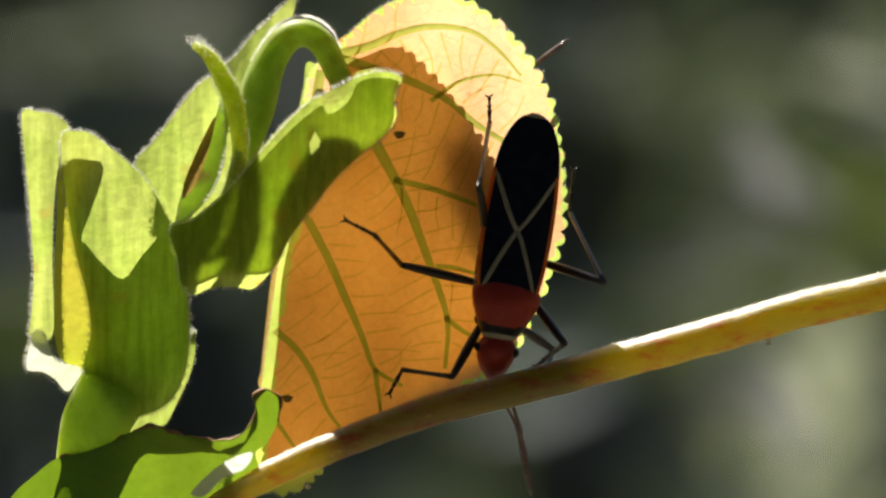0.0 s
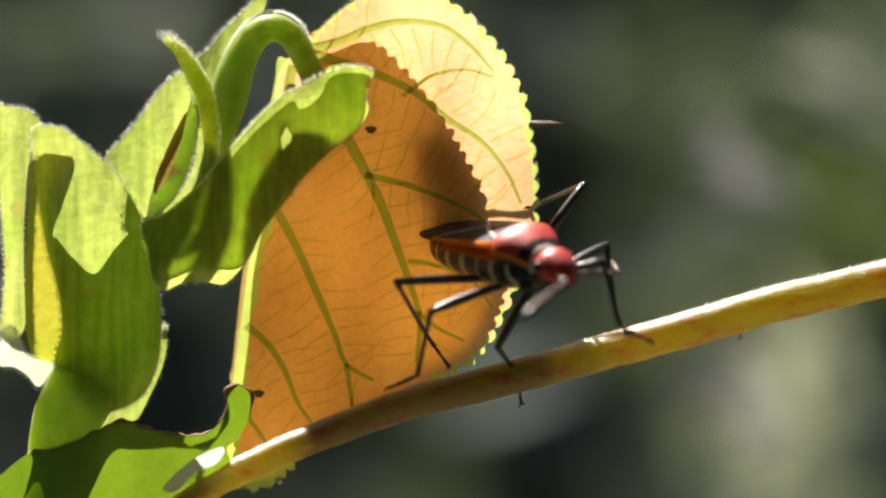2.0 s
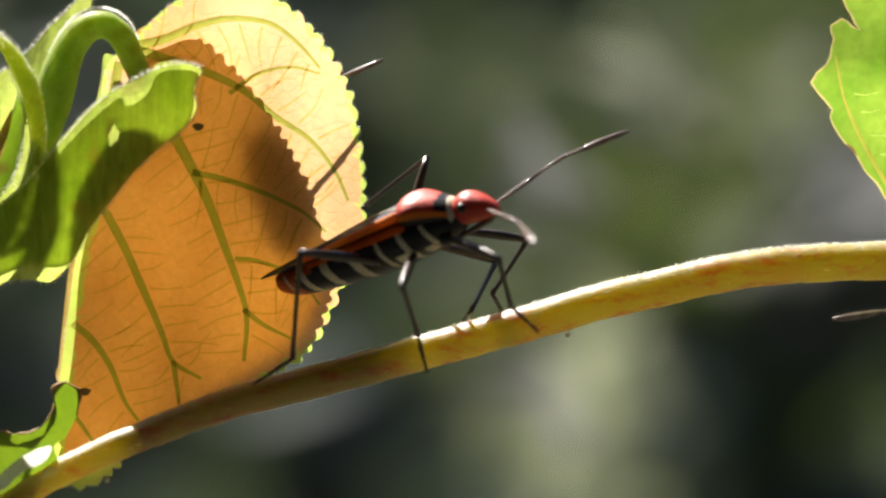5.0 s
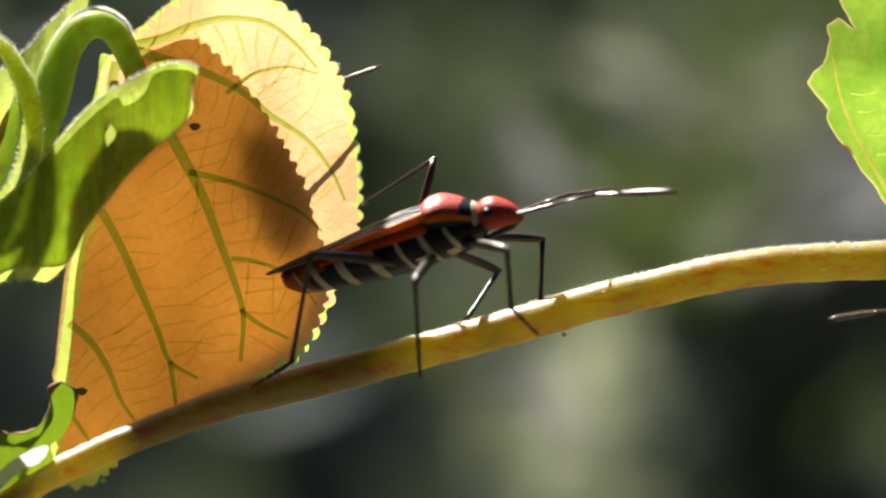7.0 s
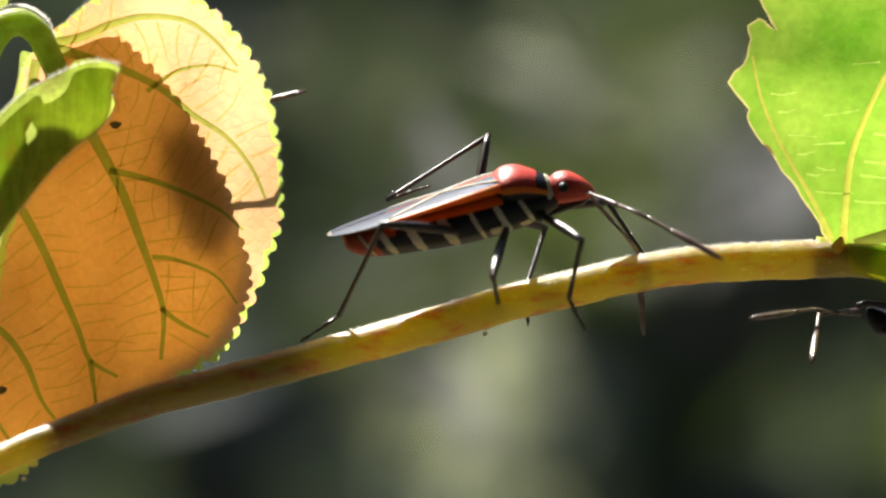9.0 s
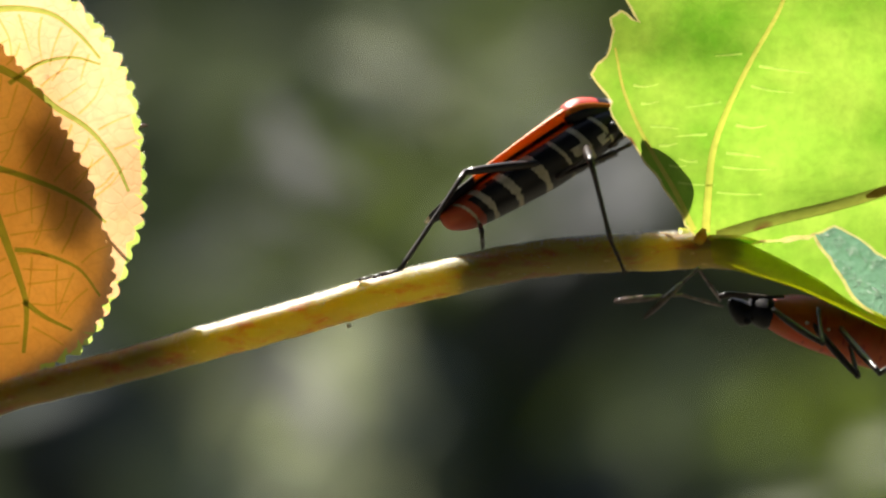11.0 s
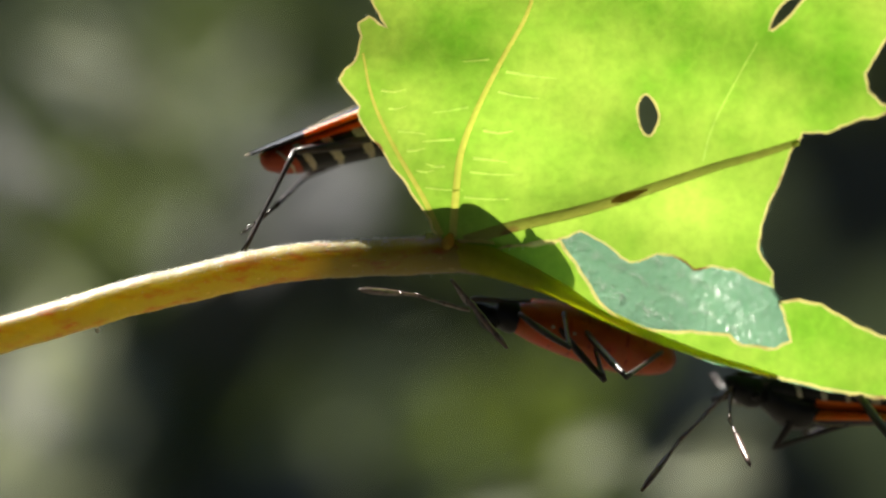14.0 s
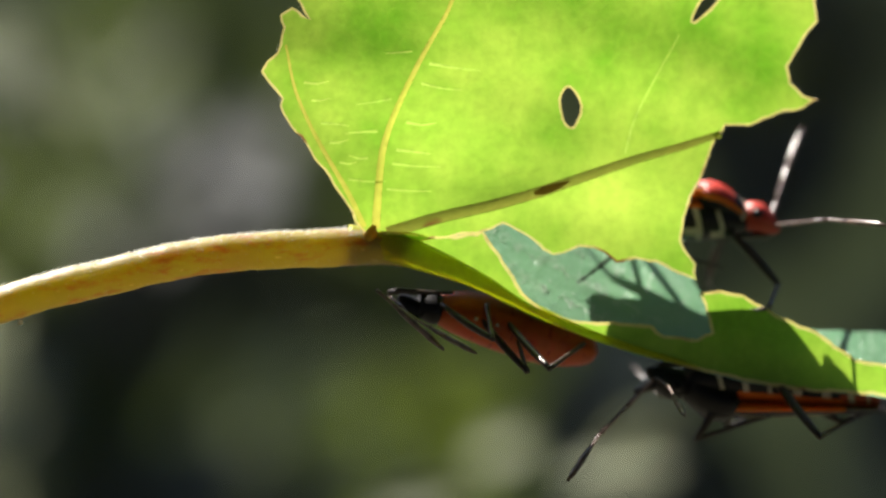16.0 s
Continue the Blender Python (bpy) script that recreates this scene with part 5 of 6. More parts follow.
def smooth(rows, t):
    """Values at t from rows (t, ...), gliding without overshoot."""
    ts = [r[0] for r in rows]
    if t <= ts[0]:
        return rows[0][1:]
    if t >= ts[-1]:
        return rows[-1][1:]
    i = max(k for k in range(len(ts)) if ts[k] <= t)
    out = []
    for c in range(1, len(rows[0])):
        def slope(k):
            if k == 0 or k == len(rows) - 1:
                return 0.0
            l = (rows[k][c] - rows[k - 1][c]) / (ts[k] - ts[k - 1])
            r = (rows[k + 1][c] - rows[k][c]) / (ts[k + 1] - ts[k])
            return 0.0 if l * r <= 0 else 2 * l * r / (l + r)
        h = ts[i + 1] - ts[i]
        u = (t - ts[i]) / h
        y0, y1, m0, m1 = rows[i][c], rows[i + 1][c], slope(i) * h, slope(i + 1) * h
        out.append((2 * u ** 3 - 3 * u * u + 1) * y0 + (u ** 3 - 2 * u * u + u) * m0 + (3 * u * u - 2 * u ** 3) * y1 + (u ** 3 - u * u) * m1)
    return out


walker = make_bug("cotton_bug", "red, black and cream striped bug walking along the stalk")
lurker = make_bug("cotton_bug", "bug clinging behind the yellow leaf, one antenna showing")
young = make_bug("young_bug", "plump orange-red young bug hanging under the green leaf", young=True)
hanger = make_bug("cotton_bug", "striped adult bug hanging below the green leaf, front blackened for shade", dark=True)

# seconds, head front, wing tip, way of the back
BODY_ROWS = [
    (0.0, (-9.44, -2.2, -7.21), (-6.77, -2.2, 8.48), (0.10, -1.00, 0.00)),
    (0.5, (-7.22, -2.2, -6.73), (-6.41, -2.2, 8.41), (0.15, -1.00, 0.00)),
    (1.0, (-8.21, -6.5, -5.86), (-6.78, -1.5, 8.90), (0.05, -1.00, 0.10)),
    (1.5, (-6.61, -9.2, -3.85), (-7.55, -0.3, 7.62), (0.00, -0.80, 0.60)),
    (2.0, (-2.71, -12.5, -1.67), (-11.42, 0.4, 1.20), (-0.10, -0.36, 0.95)),
    (2.5, (-0.32, -8.6, 0.85), (-13.04, 0.4, -2.59), (-0.20, -0.20, 1.00)),
    (3.0, (1.90, -7.0, 1.02), (-12.48, -1.0, -2.20), (-0.20, -0.16, 1.00)),
    (3.5, (3.35, -5.8, 1.37), (-11.58, -1.5, -2.14), (-0.20, -0.16, 1.00)),
    (4.0, (2.97, -7.4, 2.10), (-10.73, -0.7, -2.24), (-0.20, -0.16, 1.00)),
    (4.5, (2.75, -7.4, 2.33), (-10.93, -0.7, -2.01), (-0.20, -0.16, 1.00)),
    (7.0, (4.65, -5.5, 1.89), (-10.49, -1.8, -1.76), (-0.20, -0.13, 1.00)),
    (7.5, (4.67, -5.5, 1.93), (-10.31, -1.8, -1.72), (-0.20, -0.11, 1.00)),
    (8.0, (5.72, -4.0, 1.41), (-10.32, -2.8, -1.07), (-0.20, 0.14, 1.00)),
    (8.2, (5.72, -4.0, 1.41), (-10.32, -2.8, -1.07), (-0.20, 0.14, 1.00)),
    (9.2, (15.76, -3.2, 3.81), (0.02, -3.0, 0.73), (-0.20, -0.24, 1.00)),
    (10.3, (22.13, -2.2, 5.37), (6.46, -2.6, -0.04), (-0.30, 0.30, 1.00)),
    (10.5, (23.43, -2.2, 5.62), (7.76, -2.6, 0.21), (-0.30, 0.30, 1.00)),
    (11.0, (26.65, 1.6, 8.69), (12.24, 0.0, 0.86), (-0.50, 0.34, 0.80)),
    (11.5, (27.81, 2.4, 8.30), (13.52, 2.4, 2.15), (-0.40, -0.20, 0.80)),
    (12.0, (27.65, 2.2, 8.47), (13.47, 4.0, 2.38), (-0.40, -0.22, 0.80)),
    (12.5, (27.68, 2.2, 8.21), (13.53, 5.0, 2.28), (-0.40, -0.24, 0.80)),
    (13.0, (28.11, 2.3, 8.12), (13.85, 5.6, 2.59), (-0.40, -0.26, 0.80)),
    (13.5, (28.80, 2.3, 8.39), (14.27, 5.6, 3.63), (-0.40, -0.24, 0.80)),
    (14.0, (32.71, 4.6, 8.97), (17.31, 4.2, 5.38), (-0.20, 0.04, 1.00)),
    (14.5, (41.99, 5.4, -0.05), (26.28, 5.0, 4.17), (0.10, -0.05, 1.00)),
    (15.0, (50.58, 4.6, -0.62), (36.61, 4.8, 2.56), (0.10, 0.00, 1.00)),
    (15.5, (51.90, 4.4, 0.15), (37.80, 4.6, 2.69), (0.10, 0.00, 1.00)),
    (16.0, (55.37, 4.4, 0.50), (41.18, 4.6, 2.68), (0.10, 0.00, 1.00)),
]
# seconds, then knee, ankle and toe of each leg, or elbow and tip of each antenna
WALK_LIMBS = {
    ("hind", "r"): [(0.0, (-10.00, -6.1, 4.26), (-9.68, 0.1, 8.23), (-9.60, -2.0, 9.80)), (0.5, (-8.30, -6.5, 3.91), (-9.37, -0.4, 7.87), (-9.55, -2.2, 9.72)), (1.0, (-9.64, -7.5, 5.35), (-9.49, -0.4, 7.43), (-9.56, -1.3, 9.87)), (1.5, (-11.37, -2.6, 5.92), (-9.34, 4.2, 7.76), (-9.87, 3.1, 10.02)), (2.0, (-12.98, -10.3, -1.79), (-11.76, -3.6, -4.76), (-10.32, -3.6, -6.92)), (2.5, (-11.76, -8.7, -0.84), (-10.50, -4.8, -7.01), (-11.01, -2.4, -7.63)), (3.0, (-9.98, -8.5, 0.22), (-9.65, -5.2, -6.42), (-11.53, -4.8, -8.16)), (3.5, (-8.97, -7.9, -0.09), (-9.37, -4.2, -6.51), (-11.37, -4.7, -8.10)), (4.0, (-8.92, -8.5, -0.28), (-9.24, -4.8, -6.68), (-11.38, -5.0, -8.14)), (4.5, (-8.72, -9.1, -0.18), (-9.25, -5.4, -6.56), (-11.39, -5.4, -8.03)), (7.0, (-7.85, -7.9, -0.29), (-9.12, -4.6, -6.82), (-11.29, -4.8, -8.25)), (7.5, (-7.72, -8.0, -0.20), (-9.12, -5.2, -6.91), (-11.32, -4.5, -8.12)), (8.0, (-7.51, -7.0, 0.03), (-9.09, -4.5, -6.74), (-11.16, -5.5, -7.95)), (8.2, (-7.51, -7.0, 0.03), (-9.09, -4.5, -6.74), (-11.16, -5.5, -7.95)), (8.6, (-3.86, -7.1, 0.78), (-4.86, -3.7, -5.20), (-6.93, -4.6, -6.54)), (9.0, (0.85, -7.1, 1.43), (-1.62, -2.6, -4.34), (-3.70, -3.3, -5.67)), (9.4, (5.41, -7.0, 2.50), (4.37, -2.7, -2.79), (2.30, -3.4, -4.18)), (9.8, (6.60, -6.3, 3.62), (4.74, -3.3, -3.26), (2.60, -4.3, -4.36)), (10.2, (9.53, -5.2, 4.95), (9.35, -3.5, -1.72), (7.17, -4.5, -2.75)), (10.5, (10.96, -5.0, 5.47), (10.25, -3.4, -1.71), (7.97, -4.3, -2.59)), (11.0, (14.43, -2.6, 4.16), (10.34, -4.2, -1.80), (7.98, -3.4, -2.45)), (11.5, (17.71, -3.3, 5.65), (15.97, 0.0, -0.73), (14.81, -1.4, -2.62)), (12.0, (18.03, -3.1, 5.58), (16.18, 0.7, -0.47), (14.81, 0.5, -2.67)), (12.5, (17.60, -2.3, 5.49), (15.59, -6.2, -0.45), (14.60, -5.1, -2.60)), (13.0, (17.91, -2.0, 4.39), (15.70, -7.0, -0.61), (14.35, -6.1, -2.64)), (13.5, (18.73, -2.3, 4.97), (15.69, -6.1, -0.64), (14.34, -5.2, -2.67)), (14.0, (19.80, 1.7, 5.80), (16.43, -0.5, -0.43), (14.93, -0.3, -2.54)), (14.5, (28.68, 3.9, 2.43), (34.88, 4.1, -0.68), (37.06, 4.2, -1.78)), (15.0, (45.58, 9.2, 0.67), (43.36, 2.3, -0.74), (41.99, 1.6, -2.83)), (15.5, (47.07, 9.0, 0.28), (44.56, 2.1, -0.79), (42.84, 2.5, -2.71)), (16.0, (47.52, 9.1, -0.07), (44.99, 2.3, -1.21), (43.02, 2.7, -2.87))],
    ("middle", "r"): [(0.0, (-14.95, -1.8, -0.50), (-16.25, -6.3, 1.30), (-18.06, -5.7, 2.19)), (0.5, (-13.36, -1.8, -0.25), (-16.86, -4.9, 1.50), (-18.34, -3.6, 2.19)), (1.0, (-13.39, -1.2, -0.55), (-14.84, -5.9, -0.22), (-16.36, -4.5, 0.05)), (1.5, (-11.57, -2.4, -3.09), (-12.84, 0.4, -6.99), (-14.32, 0.3, -8.48)), (2.0, (-10.92, -10.9, -3.54), (-11.88, -7.8, -7.36), (-13.67, -7.2, -8.23)), (2.5, (-0.85, -9.0, -3.50), (-0.29, -4.3, -5.17), (0.81, -4.4, -6.96)), (3.0, (-0.27, -10.2, -2.56), (0.06, -6.0, -5.29), (0.59, -6.1, -7.32)), (3.5, (-2.10, -10.5, -2.26), (-1.66, -6.7, -5.47), (-1.13, -6.6, -7.50)), (4.0, (-2.70, -10.9, -2.56), (-1.54, -7.0, -5.40), (-1.03, -7.0, -7.44)), (4.5, (-2.73, -11.0, -2.29), (-1.68, -7.0, -5.06), (-1.22, -7.0, -7.11)), (7.0, (-1.69, -10.3, -1.87), (-1.47, -7.1, -5.71), (-1.35, -6.2, -7.64)), (7.5, (-1.82, -10.2, -1.85), (-1.42, -6.9, -5.63), (-1.30, -6.1, -7.55)), (8.0, (-1.10, -9.9, -1.25), (-1.36, -7.6, -5.68), (-1.36, -6.7, -7.56)), (8.2, (-1.10, -9.9, -1.25), (-1.36, -7.6, -5.68), (-1.36, -6.7, -7.56)), (8.6, (1.22, -9.3, -1.59), (0.36, -6.1, -5.14), (0.28, -4.8, -6.74)), (9.0, (7.63, -8.3, -1.47), (8.04, -4.4, -3.10), (7.85, -2.7, -4.36)), (9.4, (9.96, -7.9, -1.20), (9.10, -3.6, -2.71), (8.84, -1.9, -3.75)), (9.8, (12.82, -8.1, 0.34), (13.56, -3.9, -0.89), (13.38, -2.3, -2.30)), (10.2, (13.55, -8.1, 1.05), (13.37, -3.8, -1.09), (13.23, -2.4, -2.60)), (10.5, (15.70, -7.9, 1.39), (16.23, -3.2, -0.15), (16.05, -1.7, -1.60)), (11.0, (21.77, -5.6, 4.79), (23.05, -4.9, 0.00), (23.93, -4.6, -1.87)), (11.5, (23.65, -3.9, 5.00), (23.30, -3.8, 0.01), (24.15, -3.1, -1.77)), (12.0, (23.72, -3.4, 5.06), (23.26, -3.4, 0.08), (24.15, -2.8, -1.75)), (12.5, (23.61, -3.0, 4.63), (23.35, -2.6, -0.34), (24.56, -1.7, -1.80)), (13.0, (24.39, -2.7, 4.64), (23.79, -0.7, 0.10), (24.44, -1.4, -1.77)), (13.5, (24.20, -2.7, 4.47), (23.77, -1.0, -0.24), (24.24, -2.3, -1.85)), (14.0, (22.79, 2.2, 6.33), (27.58, 2.3, 6.94), (29.50, 2.5, 7.07)), (14.5, (31.44, 3.8, 1.16), (35.60, 4.1, -1.08), (37.26, 4.2, -1.84)), (15.0, (40.90, 3.3, 0.04), (45.14, 3.4, -2.05), (46.83, 3.4, -2.74)), (15.5, (42.20, 3.1, 0.37), (46.54, 3.2, -1.53), (48.26, 3.2, -2.14)), (16.0, (45.66, 3.1, 0.48), (50.04, 3.2, -1.31), (51.77, 3.2, -1.88))],
    ("front", "r"): [(0.0, (-11.70, -4.2, -7.23), (-14.86, -2.0, -6.90), (-15.61, -3.3, -8.36)), (0.5, (-10.51, -4.4, -6.76), (-14.14, -3.0, -7.13), (-15.53, -2.1, -8.42)), (1.0, (-10.61, -0.7, -2.34), (-10.47, -0.8, -6.24), (-9.75, -2.5, -7.24)), (1.5, (-11.18, -4.5, -3.82), (-10.52, -1.6, -6.25), (-9.80, -3.3, -7.16)), (2.0, (-0.84, -10.1, -0.55), (0.12, -10.2, -4.33), (1.95, -10.2, -5.35)), (2.5, (1.35, -7.5, -0.72), (3.15, -6.5, -4.03), (3.32, -5.3, -5.76)), (3.0, (2.01, -9.9, -0.51), (1.29, -7.9, -3.79), (0.92, -6.0, -4.51)), (3.5, (2.88, -9.5, -0.70), (3.87, -7.0, -3.51), (5.33, -7.0, -5.02)), (4.0, (2.94, -10.2, -0.71), (3.94, -7.6, -3.44), (5.34, -7.7, -5.00)), (4.5, (2.96, -10.0, -0.61), (3.80, -7.3, -3.35), (5.28, -7.4, -4.83)), (7.0, (3.79, -9.6, -0.04), (4.07, -7.8, -3.48), (5.49, -7.8, -5.02)), (7.5, (3.86, -9.6, 0.05), (4.06, -8.0, -3.51), (5.48, -8.1, -5.06)), (8.0, (4.48, -8.9, 0.82), (4.29, -8.9, -3.07), (5.30, -9.0, -4.91)), (8.2, (4.48, -8.9, 0.82), (4.29, -8.9, -3.07), (5.30, -9.0, -4.91)), (8.6, (8.05, -8.5, 0.68), (8.69, -8.1, -2.77), (9.72, -7.8, -4.69)), (9.0, (12.72, -7.6, 0.62), (12.20, -6.3, -3.14), (13.23, -5.6, -4.85)), (9.4, (17.25, -7.2, 1.38), (18.29, -5.9, -1.77), (19.39, -5.2, -3.54)), (9.8, (18.43, -7.2, 2.48), (18.57, -6.7, -1.46), (19.75, -6.5, -3.18)), (10.2, (21.34, -7.2, 3.90), (23.06, -7.2, 0.68), (24.35, -7.4, -1.08)), (10.5, (22.79, -7.2, 3.94), (24.07, -7.3, 0.26), (25.34, -7.5, -1.40)), (11.0, (20.46, -0.5, 4.02), (23.87, -0.2, 5.46), (25.67, -0.0, 6.33)), (11.5, (21.71, 1.9, 3.81), (25.23, 2.0, 4.98), (27.11, 2.1, 5.68)), (12.0, (21.55, 2.6, 3.98), (25.07, 2.3, 5.15), (26.94, 2.1, 5.85)), (12.5, (21.56, 3.1, 3.76), (25.07, 2.6, 4.90), (26.93, 2.3, 5.57)), (13.0, (21.89, 3.5, 3.84), (25.42, 2.9, 4.87), (27.28, 2.5, 5.49)), (13.5, (22.37, 3.5, 4.45), (25.94, 2.9, 5.30), (27.83, 2.5, 5.82)), (14.0, (25.76, 3.5, 5.80), (29.44, 3.6, 6.29), (31.41, 3.7, 6.65)), (14.5, (34.05, 4.1, 0.47), (37.24, 4.3, -1.52), (38.80, 4.4, -2.25)), (15.0, (43.54, 3.5, -0.56), (46.80, 3.6, -2.43), (48.40, 3.5, -3.10)), (15.5, (53.24, 2.5, -2.27), (54.47, 6.0, -3.47), (53.61, 4.1, -3.82)), (16.0, (55.85, 2.6, -3.07), (54.39, -0.7, -4.48), (53.14, -2.4, -4.62))],
    ("hind", "l"): [(0.0, (-2.54, -5.3, -1.52), (-4.75, 0.4, 2.72), (-4.55, 0.3, 5.31)), (0.5, (-1.98, -4.4, -3.63), (-4.60, 1.2, 0.44), (-4.67, -1.0, 1.81)), (1.0, (-2.07, -7.6, -0.81), (-4.74, -1.2, 1.64), (-4.93, -3.8, 1.76)), (1.5, (-1.68, -0.8, 4.08), (-4.32, -7.6, 3.12), (-4.66, -5.0, 3.02)), (2.0, (-2.05, -3.9, 4.07), (-5.47, 2.5, 2.73), (-5.56, -0.1, 2.65)), (2.5, (-3.70, -3.3, 4.76), (-5.46, 3.6, 2.80), (-5.51, 1.1, 2.52)), (3.0, (-2.39, -2.9, 4.90), (-5.35, 3.5, 2.64), (-5.40, 0.9, 2.56)), (3.5, (-1.96, -2.5, 5.23), (-5.05, 3.8, 2.83), (-5.16, 1.2, 2.67)), (4.0, (-1.66, -1.6, 5.49), (-4.96, 4.5, 2.77), (-5.11, 1.9, 2.62)), (4.5, (-1.40, -1.3, 5.56), (-5.08, 4.5, 2.67), (-5.23, 1.9, 2.54)), (7.0, (-0.55, -1.1, 5.46), (-4.89, 4.3, 2.79), (-5.02, 1.7, 2.61)), (7.5, (-0.36, -0.5, 5.31), (-5.01, 4.6, 2.68), (-5.14, 2.0, 2.60)), (8.0, (1.47, 0.7, 3.78), (-5.00, 4.2, 2.68), (-5.21, 1.6, 2.60)), (8.2, (1.47, 0.7, 3.78), (-5.00, 4.2, 2.68), (-5.21, 1.6, 2.60)), (8.6, (2.62, 0.9, 4.49), (-3.43, 2.5, 3.06), (-3.38, 0.8, 2.59)), (9.0, (7.50, 0.7, 6.21), (4.04, 0.7, 4.62), (4.34, 0.0, 3.85)), (9.4, (8.58, 1.3, 6.07), (5.29, -0.1, 2.99), (5.71, 0.1, 2.42)), (9.8, (10.85, 2.8, 4.68), (10.28, -0.8, 2.21), (10.89, -0.0, 1.45)), (10.2, (11.31, 3.5, 2.68), (10.71, -2.2, 0.30), (11.54, -0.8, -0.74)), (10.5, (12.98, 3.7, 2.57), (14.00, -3.3, 0.57), (14.99, -1.3, -0.68)), (11.0, (15.63, 5.3, 2.25), (15.48, -1.9, 0.49), (15.75, 0.4, -0.73)), (11.5, (16.62, 7.8, 5.22), (16.15, 3.1, -0.44), (16.01, 0.5, -0.81)), (12.0, (16.73, 8.5, 5.46), (16.20, 3.8, -0.22), (15.98, 1.3, -0.52)), (12.5, (16.37, 8.3, 5.47), (16.09, 3.8, -0.34), (15.87, 1.2, -0.63)), (13.0, (16.91, 8.9, 5.81), (16.37, 4.8, -0.32), (16.15, 2.2, -0.67)), (13.5, (18.60, 10.1, 5.60), (16.64, 6.6, -0.56), (16.34, 4.0, -0.77)), (14.0, (21.44, 9.8, 4.43), (18.79, 3.2, 2.42), (16.83, 3.4, 0.72)), (14.5, (29.98, 8.3, 3.85), (29.03, 8.8, 1.12), (27.57, 9.0, 1.11)), (15.0, (39.46, 8.0, 2.43), (38.63, 8.4, -0.35), (37.18, 8.6, -0.43)), (15.5, (40.65, 7.8, 2.68), (39.95, 8.2, -0.14), (38.50, 8.4, -0.28)), (16.0, (44.05, 7.8, 2.75), (43.42, 8.2, -0.09), (41.97, 8.4, -0.27))],
    ("middle", "l"): [(0.0, (-4.91, -4.6, -5.23), (-6.39, 0.1, -6.38), (-6.85, -1.9, -6.74)), (0.5, (-3.79, -4.6, -5.11), (-5.85, -0.0, -4.99), (-5.99, -2.1, -5.31)), (1.0, (-4.50, -7.6, -4.47), (-6.59, -3.1, -3.68), (-6.94, -1.1, -4.12)), (1.5, (-2.58, -1.4, -0.50), (-1.54, -6.1, -1.56), (-0.89, -4.4, -2.52)), (2.0, (-7.13, -7.5, -5.64), (-6.09, -2.9, -7.49), (-5.95, -1.8, -9.22)), (2.5, (-8.08, -3.9, -3.50), (-8.20, -0.9, -7.50), (-8.86, -2.0, -9.21)), (3.0, (-6.74, -3.9, -3.29), (-7.73, -0.9, -7.16), (-8.97, -1.0, -8.85)), (3.5, (2.70, 0.5, -0.98), (1.27, -3.2, -4.06), (0.74, -1.2, -4.39)), (4.0, (2.91, -0.5, -1.04), (1.35, -4.1, -4.11), (0.90, -2.1, -4.47)), (4.5, (3.02, -0.8, -0.69), (1.50, -4.6, -3.63), (1.01, -2.7, -4.40)), (7.0, (3.40, 0.8, -1.32), (1.39, -2.6, -4.31), (0.90, -0.6, -4.60)), (7.5, (3.53, 0.8, -1.35), (1.59, -2.8, -4.22), (1.28, -0.8, -4.45)), (8.0, (4.45, -0.2, -3.08), (3.62, -4.1, -6.15), (4.33, -3.1, -7.85)), (8.2, (4.45, -0.2, -3.08), (3.62, -4.1, -6.15), (4.33, -3.1, -7.85)), (8.6, (7.29, 0.8, -1.25), (7.22, -2.7, -4.38), (7.69, -2.0, -5.86)), (9.0, (10.88, 2.0, 1.35), (9.74, -0.8, -2.91), (9.97, -0.4, -4.06)), (9.4, (14.64, 2.5, 2.79), (14.99, -0.4, -0.88), (15.08, -0.6, -2.08)), (9.8, (15.67, 3.0, 2.10), (14.75, -0.8, -1.39), (14.64, -1.8, -2.21)), (10.2, (18.59, 3.3, 2.05), (18.81, -0.9, 0.03), (18.43, -2.5, -0.40)), (10.5, (19.64, 3.7, 2.45), (19.26, -0.6, -0.03), (18.65, -2.6, -0.15)), (11.0, (17.72, 2.4, 2.58), (22.15, 2.7, 4.46), (23.95, 2.7, 5.15)), (11.5, (18.43, 4.5, 4.34), (23.03, 4.6, 5.79), (24.90, 4.6, 6.25)), (12.0, (18.55, 5.5, 4.70), (23.13, 5.1, 6.14), (24.99, 4.8, 6.60)), (12.5, (23.94, 9.7, 4.74), (23.86, 6.8, 0.66), (23.70, 4.7, 0.28)), (13.0, (19.13, 6.5, 4.88), (23.70, 5.7, 6.14), (25.55, 5.3, 6.52)), (13.5, (27.15, 8.7, 4.29), (27.51, 4.6, 1.56), (27.42, 2.6, 0.71)), (14.0, (22.73, 6.4, 6.15), (27.51, 6.5, 6.75), (29.43, 6.5, 6.90)), (14.5, (37.83, 9.6, 3.14), (36.36, 9.8, -0.81), (34.51, 10.0, -0.72)), (15.0, (47.37, 9.0, 1.97), (46.05, 9.1, -2.04), (44.21, 9.3, -2.03)), (15.5, (48.58, 8.9, 2.58), (47.44, 8.9, -1.48), (45.60, 9.1, -1.56)), (16.0, (51.97, 8.9, 2.85), (50.94, 8.9, -1.24), (49.10, 9.1, -1.37))],
